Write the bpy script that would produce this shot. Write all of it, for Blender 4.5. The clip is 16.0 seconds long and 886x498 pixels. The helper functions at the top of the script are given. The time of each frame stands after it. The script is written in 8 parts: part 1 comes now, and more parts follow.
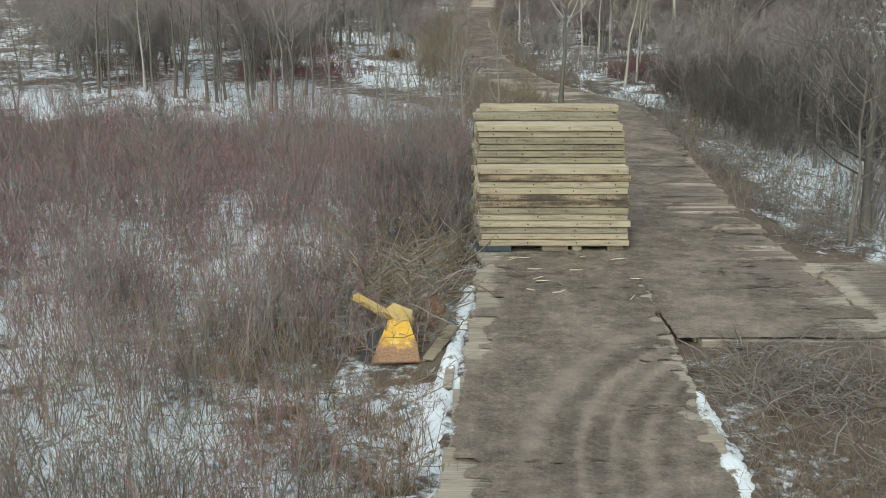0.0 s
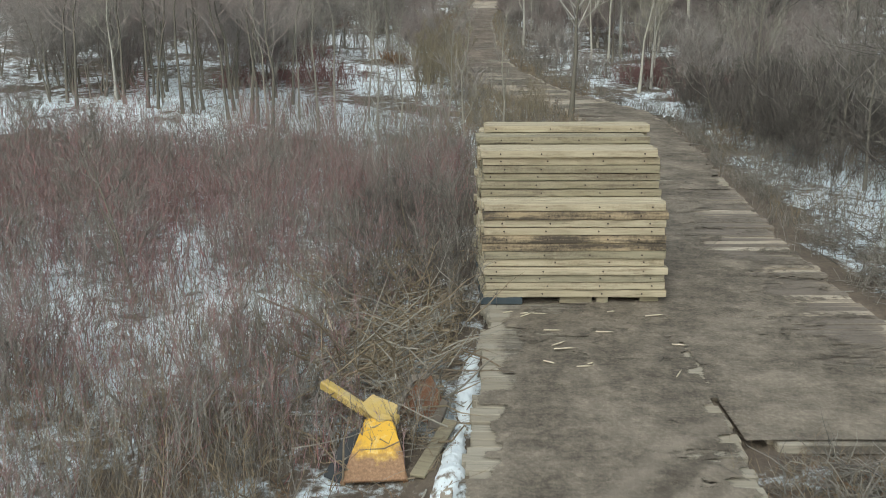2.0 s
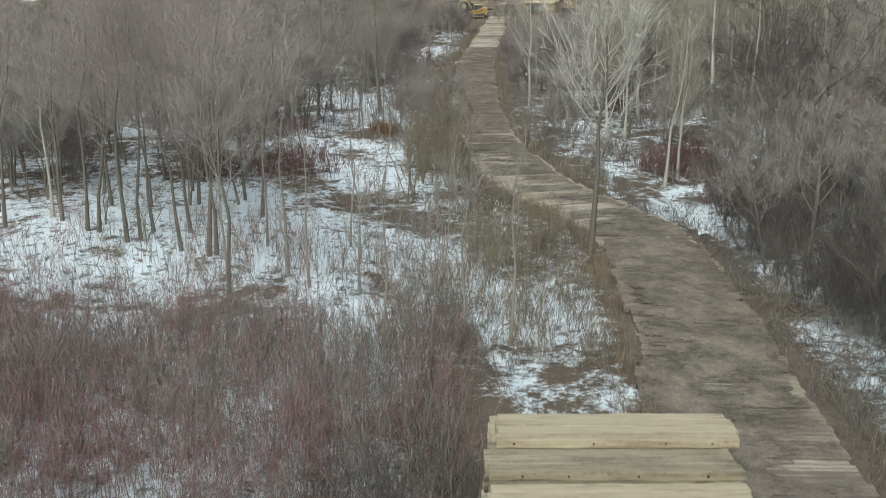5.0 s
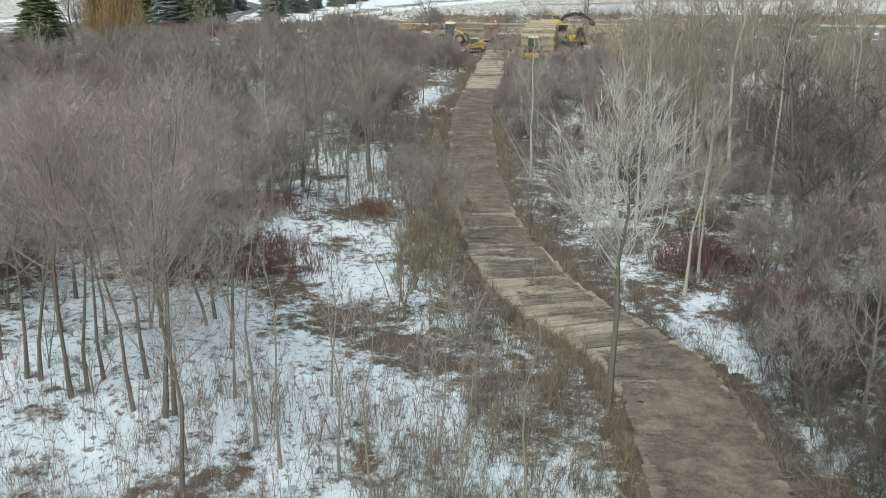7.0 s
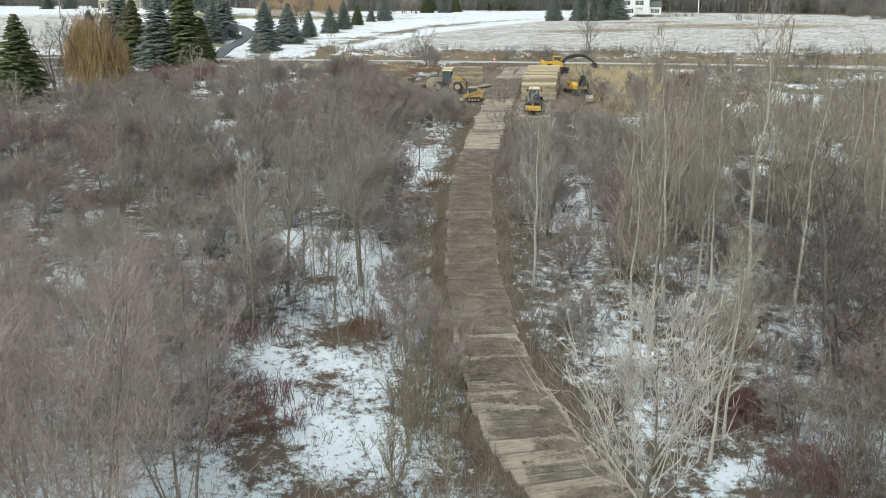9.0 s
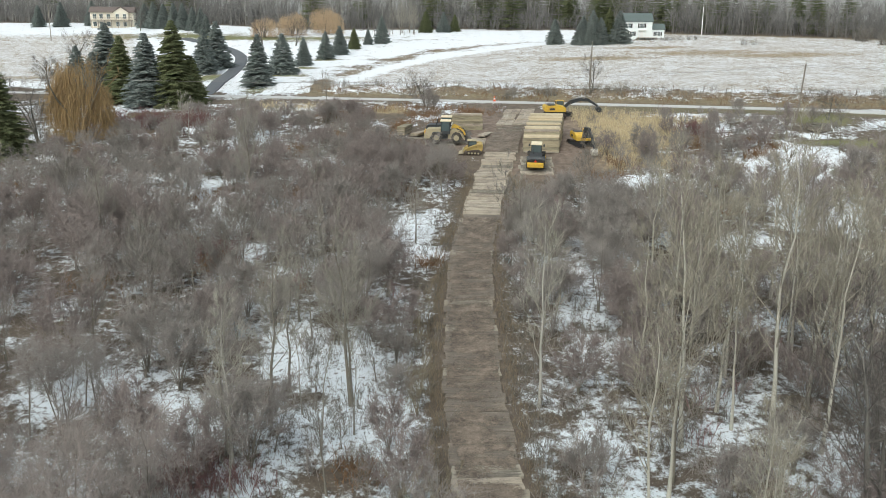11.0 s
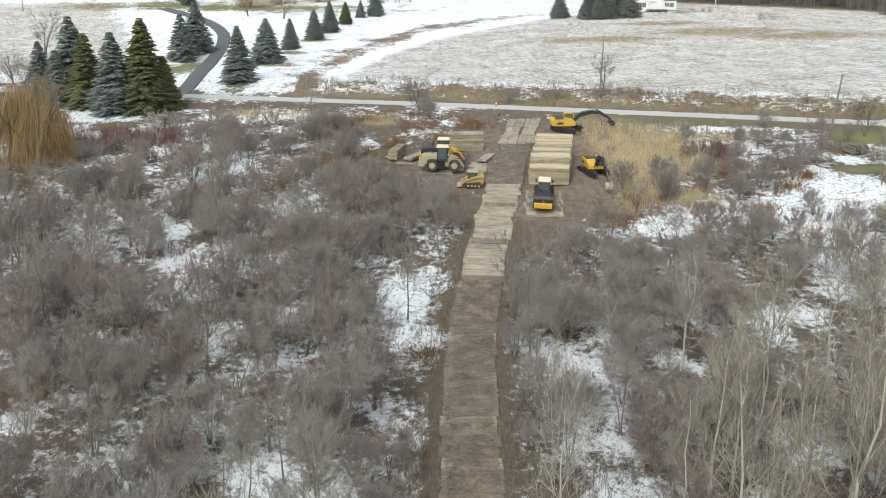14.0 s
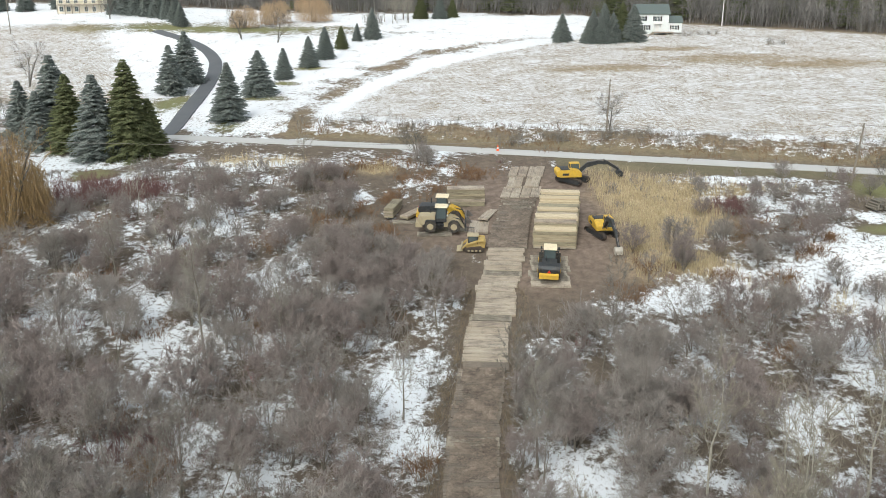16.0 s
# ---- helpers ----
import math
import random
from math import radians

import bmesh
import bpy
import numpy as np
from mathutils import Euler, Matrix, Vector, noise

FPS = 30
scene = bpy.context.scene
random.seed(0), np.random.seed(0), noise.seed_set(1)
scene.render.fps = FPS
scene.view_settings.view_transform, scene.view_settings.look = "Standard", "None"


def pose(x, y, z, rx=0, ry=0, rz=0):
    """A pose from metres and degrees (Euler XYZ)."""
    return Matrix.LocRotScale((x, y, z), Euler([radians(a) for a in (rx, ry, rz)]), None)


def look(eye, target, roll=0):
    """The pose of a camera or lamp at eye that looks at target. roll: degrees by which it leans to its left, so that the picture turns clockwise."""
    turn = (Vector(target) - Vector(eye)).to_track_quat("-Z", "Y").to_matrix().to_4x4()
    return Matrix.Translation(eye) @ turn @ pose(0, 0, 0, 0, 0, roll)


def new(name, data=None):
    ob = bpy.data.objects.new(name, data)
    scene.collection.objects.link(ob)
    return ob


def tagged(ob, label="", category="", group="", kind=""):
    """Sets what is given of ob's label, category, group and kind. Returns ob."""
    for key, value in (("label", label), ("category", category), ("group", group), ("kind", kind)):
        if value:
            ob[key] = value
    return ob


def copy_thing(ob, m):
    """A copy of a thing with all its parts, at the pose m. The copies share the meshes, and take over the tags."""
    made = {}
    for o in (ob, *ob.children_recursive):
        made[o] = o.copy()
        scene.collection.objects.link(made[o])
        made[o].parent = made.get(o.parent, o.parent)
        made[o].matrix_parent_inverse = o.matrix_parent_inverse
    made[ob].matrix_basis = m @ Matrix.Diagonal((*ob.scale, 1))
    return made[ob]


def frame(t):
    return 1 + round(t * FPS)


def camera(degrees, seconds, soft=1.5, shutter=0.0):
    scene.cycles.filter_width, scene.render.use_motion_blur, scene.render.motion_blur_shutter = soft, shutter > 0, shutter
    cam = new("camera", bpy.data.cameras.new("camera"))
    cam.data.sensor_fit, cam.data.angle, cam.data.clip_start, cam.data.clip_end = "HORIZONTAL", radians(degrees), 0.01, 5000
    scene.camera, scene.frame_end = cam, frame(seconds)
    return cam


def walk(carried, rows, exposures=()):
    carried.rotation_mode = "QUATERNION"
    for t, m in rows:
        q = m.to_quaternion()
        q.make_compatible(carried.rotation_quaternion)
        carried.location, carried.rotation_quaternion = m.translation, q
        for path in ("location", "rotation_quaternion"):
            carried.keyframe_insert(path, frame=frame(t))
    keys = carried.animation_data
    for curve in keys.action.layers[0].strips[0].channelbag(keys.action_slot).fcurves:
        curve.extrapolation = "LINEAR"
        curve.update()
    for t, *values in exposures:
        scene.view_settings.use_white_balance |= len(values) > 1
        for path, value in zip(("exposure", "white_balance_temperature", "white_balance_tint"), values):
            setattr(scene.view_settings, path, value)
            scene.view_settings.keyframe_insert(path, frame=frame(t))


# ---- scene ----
cam = camera(53.0, 16.0, soft=0.85, shutter=0.3)
METRES, EYE, TILT, LEAN, TURN = 71.0, 7.5, -14.0, 0.0, 0.0
ROWS = [
    (0.0, 0.0, 0.0, 0.0, -0.0, 0.0, -0.0),
    (0.5, 0.0003, 0.0155, 0.0029, 0.03, 0.01, 0.03),
    (1.0, 0.0008, 0.0337, 0.0063, 0.07, 0.04, 0.06),
    (1.5, 0.0012, 0.0516, 0.0107, 0.09, 0.08, 0.07),
    (2.0, 0.0018, 0.071, 0.0188, 0.09, 0.09, 0.09),
    (2.5, 0.0022, 0.0894, 0.0278, 0.09, 0.11, 0.1),
    (3.0, 0.0027, 0.1093, 0.0447, 0.08, 0.1, 0.09),
    (3.5, 0.0031, 0.1271, 0.0625, 0.06, 0.12, 0.09),
    (4.0, 0.0035, 0.1469, 0.0825, 0.06, 0.07, 0.11),
    (6.5, 0.0024, 0.244, 0.1828, -0.36, 0.16, -0.12),
    (7.0, 0.0024, 0.2648, 0.2087, -0.45, 0.15, -0.11),
    (7.5, 0.0025, 0.2827, 0.2353, -0.51, 0.15, -0.1),
    (8.0, 0.0031, 0.3027, 0.2652, -0.54, 0.17, -0.1),
    (8.5, 0.0032, 0.3206, 0.2924, -0.59, 0.17, -0.08),
    (9.0, 0.0039, 0.3383, 0.3224, -0.59, 0.14, -0.04),
    (11.5, 0.0059, 0.4355, 0.4651, -0.7, 0.1, -0.1),
    (12.0, 0.0066, 0.4635, 0.4962, -0.72, 0.09, -0.09),
    (12.5, 0.008, 0.4914, 0.5241, -0.72, -0.16, -0.08),
    (13.0, 0.0088, 0.5223, 0.5534, -0.75, -2.26, -0.06),
    (13.5, 0.0104, 0.5508, 0.5812, -0.73, -3.78, -0.02),
    (14.0, 0.0108, 0.5788, 0.6095, -0.76, -3.76, -0.0),
    (14.5, 0.0115, 0.6039, 0.6355, -0.76, -3.75, -0.01),
    (15.0, 0.0121, 0.6301, 0.6623, -0.77, -3.74, 0.02),
    (15.5, 0.0124, 0.6538, 0.6858, -0.8, -3.73, 0.04),
    (16.0, 0.0132, 0.6783, 0.7103, -0.8, -3.73, 0.07),
]
walk(cam, [(t, pose(0, 0, EYE, TILT, LEAN, TURN) @ pose(METRES * x, METRES * y, METRES * z, 90 + pitch, roll, yaw)) for t, x, y, z, yaw, pitch, roll in ROWS],
     exposures=[(0, -0.22, 6100, 1), (7, -0.22, 6050, 0), (11.5, -0.15, 6130, 2), (16, -0.06, 6230, 4)])

# ---- light: a bright overcast winter day ----
world = bpy.data.worlds.new("overcast_sky")
scene.world = world
world.use_nodes = True
wn = world.node_tree.nodes
sky = wn.new("ShaderNodeTexSky")
sky.sky_type, sky.sun_disc = "NISHITA", False
sky.sun_elevation, sky.sun_rotation = radians(38), radians(200)
sky.air_density, sky.dust_density, sky.ozone_density = 1.0, 6.0, 0.6
grey = wn.new("ShaderNodeHueSaturation")
grey.inputs["Saturation"].default_value = 0.6
world.node_tree.links.new(sky.outputs[0], grey.inputs["Color"])
# an even layer of cloud over the sky
cloud = wn.new("ShaderNodeMix")
cloud.data_type = "RGBA"
cloud.inputs["Factor"].default_value = 0.28
for c_in in cloud.inputs:
    if c_in.type == "RGBA" and c_in.identifier == "A_Color":
        world.node_tree.links.new(grey.outputs[0], c_in)
    if c_in.type == "RGBA" and c_in.identifier == "B_Color":
        c_in.default_value = (9.4, 9.2, 8.9, 1)
for c_out in cloud.outputs:
    if c_out.identifier == "Result_Color":
        world.node_tree.links.new(c_out, wn["Background"].inputs[0])
wn["Background"].inputs[1].default_value = 0.15
sun_data = bpy.data.lights.new("sun", "SUN")
sun_data.energy, sun_data.angle, sun_data.color = 1.3, radians(14), (1.0, 0.98, 0.95)
sun = new("sun", sun_data)
sun.matrix_world = look((0, 0, 100), (18, 40, 44))


# ---- materials ----
def material(name, rough=0.8, metal=0.0):
    m = bpy.data.materials.new(name)
    m.use_nodes = True
    b = m.node_tree.nodes["Principled BSDF"]
    b.inputs["Roughness"].default_value, b.inputs["Metallic"].default_value = rough, metal
    return m, m.node_tree.nodes, m.node_tree.links, b


def noise_node(n, l, scale, detail=4.0, vec=None, rough=0.55):
    t = n.new("ShaderNodeTexNoise")
    t.inputs["Scale"].default_value, t.inputs["Detail"].default_value = scale, detail
    t.inputs["Roughness"].default_value = rough
    if vec is not None:
        l.new(vec, t.inputs["Vector"])
    return t.outputs["Fac"]


def ramp(n, l, fac, stops):
    r = n.new("ShaderNodeValToRGB")
    e = r.color_ramp.elements
    while len(e) < len(stops):
        e.new(0.5)
    for k, (p, c) in zip(e, stops):
        k.position, k.color = p, (*c, 1)
    l.new(fac, r.inputs[0])
    return r.outputs["Color"]


def mix(n, l, fac, a, b, kind="MIX"):
    m = n.new("ShaderNodeMix")
    m.data_type, m.blend_type = "RGBA", kind
    for s, v in ((m.inputs[0], fac), (m.inputs[6], a), (m.inputs[7], b)):
        if isinstance(v, (int, float)):
            s.default_value = v
        elif isinstance(v, tuple):
            s.default_value = (*v, 1)
        else:
            l.new(v, s)
    return m.outputs[2]


def maths(n, l, op, a, b=0.0, clamp=False):
    m = n.new("ShaderNodeMath")
    m.operation, m.use_clamp = op, clamp
    for s, v in ((m.inputs[0], a), (m.inputs[1], b)):
        if isinstance(v, (int, float)):
            s.default_value = v
        else:
            l.new(v, s)
    return m.outputs[0]


def bump(n, l, b, height, strength=0.4, distance=0.02):
    k = n.new("ShaderNodeBump")
    k.inputs["Strength"].default_value, k.inputs["Distance"].default_value = strength, distance
    l.new(height, k.inputs["Height"])
    l.new(k.outputs[0], b.inputs["Normal"])


def coords(n, kind="Object"):
    return n.new("ShaderNodeTexCoord").outputs[kind]


def scaled(n, l, vec, s):
    m = n.new("ShaderNodeMapping")
    m.inputs["Scale"].default_value = s
    l.new(vec, m.inputs["Vector"])
    return m.outputs[0]


def plain(name, col, rough=0.6, metal=0.0, dirt=(0.2, 0.16, 0.12), amount=0.35, scale=3.0):
    """Paint, metal or stone with grime in patches and a fine grain."""
    m, n, l, b = material(name, rough, metal)
    geo = n.new("ShaderNodeNewGeometry").outputs["Position"]
    big, fine = noise_node(n, l, scale, 5, geo), noise_node(n, l, scale * 14, 3, geo)
    f = maths(n, l, "MULTIPLY", ramp(n, l, big, [(0.42, (0, 0, 0)), (0.72, (1, 1, 1))]), amount)
    c = mix(n, l, f, col, dirt)
    c = mix(n, l, 0.35, c, ramp(n, l, fine, [(0.3, tuple(v * 0.72 for v in col)), (0.7, tuple(min(1, v * 1.2) for v in col))]))
    l.new(c, b.inputs["Base Color"])
    bump(n, l, b, fine, 0.15, 0.01)
    return m


def bark(name, tones, rough=0.9):
    """Twigs and bark, each stem of its own tone."""
    m, n, l, b = material(name, rough)
    g = n.new("ShaderNodeNewGeometry")
    c = ramp(n, l, g.outputs["Random Per Island"], [(i / (len(tones) - 1), t) for i, t in enumerate(tones)])
    f = noise_node(n, l, 9.0, 3, g.outputs["Position"])
    c = mix(n, l, maths(n, l, "MULTIPLY", f, 0.42), c, (0.06, 0.052, 0.045))
    l.new(c, b.inputs["Base Color"])
    b.inputs["Specular IOR Level"].default_value = 0.15
    return m


def timber(name, clean, muddy, mud_amount, grain_axis=0, edges=0.0):
    """Sawn hardwood, long grain along one axis, mud trodden into it in patches."""
    m, n, l, b = material(name, 0.85)
    oi = n.new("ShaderNodeObjectInfo")
    tc = coords(n)
    off = n.new("ShaderNodeVectorMath")
    off.operation = "ADD"
    shift = n.new("ShaderNodeCombineXYZ")
    for k in range(3):
        l.new(maths(n, l, "MULTIPLY", oi.outputs["Random"], 37.0 + 11 * k), shift.inputs[k])
    l.new(tc, off.inputs[0])
    l.new(shift.outputs[0], off.inputs[1])
    v = off.outputs[0]
    s = [14.0, 14.0, 14.0]
    s[grain_axis] = 0.7
    grain = noise_node(n, l, 1.6, 6, scaled(n, l, v, s), 0.65)
    board = n.new("ShaderNodeNewGeometry").outputs["Random Per Island"]
    c = ramp(n, l, grain, [(0.30, tuple(k * 0.28 for k in clean)), (0.38, tuple(k * 0.7 for k in clean)), (0.5, clean), (0.75, tuple(min(1, k * 1.25) for k in clean))])
    tint = maths(n, l, "ADD", maths(n, l, "MULTIPLY", board, 0.35), maths(n, l, "MULTIPLY", oi.outputs["Random"], 0.6))
    c = mix(n, l, tint, c, tuple(k * f for k, f in zip(clean, (0.72, 0.68, 0.62))))
    pos = n.new("ShaderNodeNewGeometry").outputs["Position"]
    wear = [9.0, 9.0, 9.0]
    wear[grain_axis] = 0.55
    p1, p2 = noise_node(n, l, 0.55, 6, pos if edges else v, 0.6), noise_node(n, l, 1.0, 6, scaled(n, l, v, wear), 0.7)
    p3 = noise_node(n, l, 14.0, 5, pos, 0.7)
    p = maths(n, l, "ADD", maths(n, l, "MULTIPLY", p1, 0.35), maths(n, l, "MULTIPLY", p2, 0.45))
    p = maths(n, l, "ADD", p, maths(n, l, "MULTIPLY", p3, 0.20))
    if edges:
        sep = n.new("ShaderNodeSeparateXYZ")
        l.new(tc, sep.inputs[0])
        rim = maths(n, l, "MULTIPLY", maths(n, l, "SUBTRACT", maths(n, l, "ABSOLUTE", sep.outputs[0]), 1.75), 1.4, True)
        p = maths(n, l, "SUBTRACT", p, maths(n, l, "MULTIPLY", rim, edges))
    f = maths(n, l, "MULTIPLY", maths(n, l, "ADD", p, mud_amount - 1.0), 9.0)
    f = maths(n, l, "ADD", f, 0.5, True)
    mudtone = mix(n, l, noise_node(n, l, 9.0, 6, pos, 0.7), tuple(k * 0.6 for k in muddy), tuple(k * 1.35 for k in muddy))
    c = mix(n, l, f, c, mudtone)
    l.new(c, b.inputs["Base Color"])
    bump(n, l, b, grain, 0.35, 0.012)
    return m


M_MAT_CLEAN = timber("weathered_timber", (0.48, 0.425, 0.35), (0.20, 0.168, 0.138), 0.47)
M_MAT_MUD = timber("muddy_timber", (0.375, 0.345, 0.285), (0.135, 0.118, 0.096), 0.52, edges=0.30)
M_MAT_DARK = timber("mud_covered_timber", (0.33, 0.285, 0.23), (0.165, 0.14, 0.116), 0.56, edges=0.06)
M_STACK = timber("pale_sawn_timber", (0.48, 0.425, 0.31), (0.24, 0.195, 0.13), 0.43)
M_STACK_STAIN = timber("stained_sawn_timber", (0.41, 0.33, 0.215), (0.075, 0.06, 0.045), 0.515)
M_FRESH = timber("fresh_pale_timber", (0.62, 0.54, 0.39), (0.22, 0.17, 0.115), 0.40)
M_STACK_OLD = timber("grey_sawn_timber", (0.325, 0.295, 0.21), (0.15, 0.125, 0.09), 0.46)
M_BOLT = plain("rusty_bolt", (0.06, 0.045, 0.04), 0.7, 0.6)
M_TWIG = bark("grey_brown_twigs", [(0.265, 0.25, 0.22), (0.12, 0.112, 0.10), (0.42, 0.40, 0.355), (0.20, 0.178, 0.155), (0.31, 0.29, 0.253), (0.16, 0.142, 0.125)])
M_TWIG_RED = bark("red_dogwood_twigs", [(0.36, 0.235, 0.23), (0.19, 0.135, 0.13), (0.47, 0.365, 0.35), (0.31, 0.255, 0.245), (0.37, 0.17, 0.17), (0.25, 0.155, 0.15)])
M_DOGWOOD = bark("dark_red_dogwood", [(0.23, 0.115, 0.115), (0.19, 0.12, 0.115), (0.27, 0.14, 0.135), (0.21, 0.155, 0.145)])
M_TWIG_DARK = bark("dark_grey_twigs", [(0.15, 0.138, 0.125), (0.095, 0.088, 0.08), (0.21, 0.193, 0.175), (0.14, 0.118, 0.106)])
M_TWIG_TAN = bark("tan_twigs", [(0.33, 0.27, 0.18), (0.22, 0.17, 0.12), (0.38, 0.31, 0.21), (0.18, 0.145, 0.11)])
M_STRAW = bark("dry_reed_straw", [(0.72, 0.60, 0.38), (0.60, 0.49, 0.29), (0.80, 0.69, 0.46), (0.54, 0.43, 0.26)])
M_BRACKEN = bark("rust_brown_bracken", [(0.28, 0.165, 0.09), (0.20, 0.115, 0.065), (0.35, 0.215, 0.12), (0.24, 0.16, 0.10)])
M_UNDER = bark("grey_underwood", [(0.25, 0.243, 0.235), (0.18, 0.175, 0.17), (0.33, 0.322, 0.31)])
M_BARK_MID = bark("tan_grey_bark", [(0.40, 0.38, 0.32), (0.31, 0.29, 0.245), (0.46, 0.435, 0.37)])
M_POPLAR = bark("pale_poplar_bark", [(0.52, 0.495, 0.42), (0.42, 0.40, 0.335), (0.60, 0.575, 0.50), (0.36, 0.34, 0.285)])
M_POPLAR_TWIG = bark("tan_poplar_twigs", [(0.40, 0.365, 0.29), (0.30, 0.272, 0.215), (0.50, 0.465, 0.38), (0.25, 0.228, 0.185)])
M_OLIVE = bark("olive_tan_stems", [(0.33, 0.29, 0.20), (0.23, 0.20, 0.15), (0.40, 0.35, 0.245), (0.20, 0.165, 0.125)])
M_TRUNK = bark("olive_grey_trunk", [(0.23, 0.215, 0.175), (0.17, 0.157, 0.13), (0.27, 0.252, 0.205)])
M_BARK = bark("grey_bark", [(0.19, 0.172, 0.145), (0.26, 0.238, 0.195)])
M_HAZE = bark("fine_grey_twigs", [(0.37, 0.342, 0.318), (0.275, 0.25, 0.234), (0.44, 0.407, 0.378), (0.345, 0.298, 0.276)])
M_HAZE_BROWN = bark("fine_brown_grey_twigs", [(0.43, 0.378, 0.348), (0.33, 0.286, 0.265), (0.49, 0.435, 0.40), (0.38, 0.318, 0.296)])
M_HAZE_RED = bark("fine_red_grey_twigs", [(0.35, 0.30, 0.285), (0.26, 0.225, 0.21), (0.41, 0.355, 0.335), (0.33, 0.27, 0.25)])
M_TWIG_PALE = bark("pale_tan_twigs", [(0.39, 0.37, 0.315), (0.30, 0.282, 0.24), (0.45, 0.425, 0.365), (0.26, 0.242, 0.205)])
M_BARK_PALE = bark("pale_birch_bark", [(0.62, 0.60, 0.54), (0.48, 0.46, 0.41), (0.70, 0.68, 0.62)])
M_WHITE_TWIG = bark("whitish_twigs", [(0.66, 0.635, 0.58), (0.52, 0.50, 0.45), (0.74, 0.715, 0.66), (0.42, 0.40, 0.355)])
M_BARK_DARK = bark("dark_bark", [(0.15, 0.143, 0.128), (0.20, 0.19, 0.17)])
# paler than near bark: the distance haze is put into these tones
M_FARWOOD = bark("hazed_ridge_bark", [(0.33, 0.32, 0.295), (0.24, 0.23, 0.215), (0.44, 0.425, 0.39)])
M_SPRUCE = bark("blue_green_needles", [(0.21, 0.25, 0.235), (0.27, 0.31, 0.295), (0.16, 0.195, 0.18), (0.40, 0.44, 0.425)])
M_FIR = bark("green_needles", [(0.14, 0.165, 0.078), (0.185, 0.205, 0.10), (0.11, 0.135, 0.064), (0.235, 0.25, 0.125)])
M_WILLOW_PALE = bark("pale_willow_twigs", [(0.62, 0.46, 0.30), (0.52, 0.39, 0.26), (0.70, 0.54, 0.36)])
M_WILLOW = bark("golden_willow_twigs", [(0.45, 0.31, 0.145), (0.34, 0.235, 0.12), (0.51, 0.36, 0.175), (0.27, 0.195, 0.115)])


def ground_material():
    m, n, l, b = material("marsh_ground_with_snow", 0.95)
    pos = n.new("ShaderNodeNewGeometry").outputs["Position"]

    def attr(name):
        a = n.new("ShaderNodeAttribute")
        a.attribute_name = name
        return a.outputs["Fac"]

    n1, n2, n3 = noise_node(n, l, 0.22, 6, pos), noise_node(n, l, 1.3, 6, pos, 0.65), noise_node(n, l, 7.0, 5, pos, 0.7)
    litter = ramp(n, l, n2, [(0.3, (0.05, 0.042, 0.034)), (0.5, (0.125, 0.104, 0.08)), (0.7, (0.21, 0.175, 0.13))])
    litter = mix(n, l, 0.5, litter, ramp(n, l, n3, [(0.3, (0.05, 0.04, 0.03)), (0.7, (0.22, 0.175, 0.125))]))
    litter = mix(n, l, maths(n, l, "MULTIPLY", n1, 0.5), litter, (0.13, 0.095, 0.075))
    straw = ramp(n, l, n3, [(0.3, (0.27, 0.195, 0.11)), (0.7, (0.55, 0.44, 0.27))])
    c = mix(n, l, maths(n, l, "MULTIPLY", attr("straw"), ramp(n, l, n2, [(0.3, (0.3, 0.3, 0.3)), (0.6, (1, 1, 1))])), litter, straw)
    mud = ramp(n, l, n2, [(0.3, (0.115, 0.086, 0.068)), (0.7, (0.265, 0.205, 0.163))])
    c = mix(n, l, attr("mud"), c, mud)
    lawn = ramp(n, l, n3, [(0.3, (0.13, 0.135, 0.05)), (0.7, (0.25, 0.25, 0.12))])
    c = mix(n, l, attr("lawn"), c, lawn)
    # snow lies where its cover beats the roughness of the litter; stubble rows comb it on the field
    wave = n.new("ShaderNodeTexWave")
    wave.inputs["Scale"].default_value, wave.inputs["Distortion"].default_value, wave.inputs["Detail"].default_value = 0.35, 5.0, 3.0
    wave.bands_direction = "Y"
    l.new(pos, wave.inputs["Vector"])
    rows = maths(n, l, "MULTIPLY", maths(n, l, "SUBTRACT", wave.outputs["Fac"], 0.5), maths(n, l, "MULTIPLY", attr("field"), 0.03))
    k = maths(n, l, "ADD", maths(n, l, "MULTIPLY", n1, 0.42), maths(n, l, "MULTIPLY", n2, 0.38))
    k = maths(n, l, "ADD", k, maths(n, l, "MULTIPLY", n3, 0.20))
    # the stubble of the field breaks the snow up finely
    fine = maths(n, l, "ADD", maths(n, l, "MULTIPLY", n1, 0.12), maths(n, l, "MULTIPLY", n2, 0.28))
    fine = maths(n, l, "ADD", fine, maths(n, l, "MULTIPLY", n3, 0.60))
    k = maths(n, l, "ADD", k, maths(n, l, "MULTIPLY", maths(n, l, "SUBTRACT", fine, k), attr("field")))
    k = maths(n, l, "MULTIPLY", maths(n, l, "SUBTRACT", k, 0.5), 1.7)
    k = maths(n, l, "ADD", maths(n, l, "ADD", k, 0.5), rows)
    k = maths(n, l, "ADD", k, attr("snow"))
    f = maths(n, l, "MULTIPLY", maths(n, l, "SUBTRACT", k, 1.0), 9.0)
    f = maths(n, l, "ADD", f, 0.5, True)
    # tussocks and litter stand through the marsh snow
    tuft = ramp(n, l, noise_node(n, l, 2.3, 6, pos, 0.72), [(0.555, (0, 0, 0)), (0.60, (1, 1, 1))])
    tuft = maths(n, l, "MULTIPLY", tuft, maths(n, l, "SUBTRACT", 0.85, maths(n, l, "MULTIPLY", attr("field"), 4.0), True))
    f = maths(n, l, "MULTIPLY", f, maths(n, l, "SUBTRACT", 1.0, tuft, True))
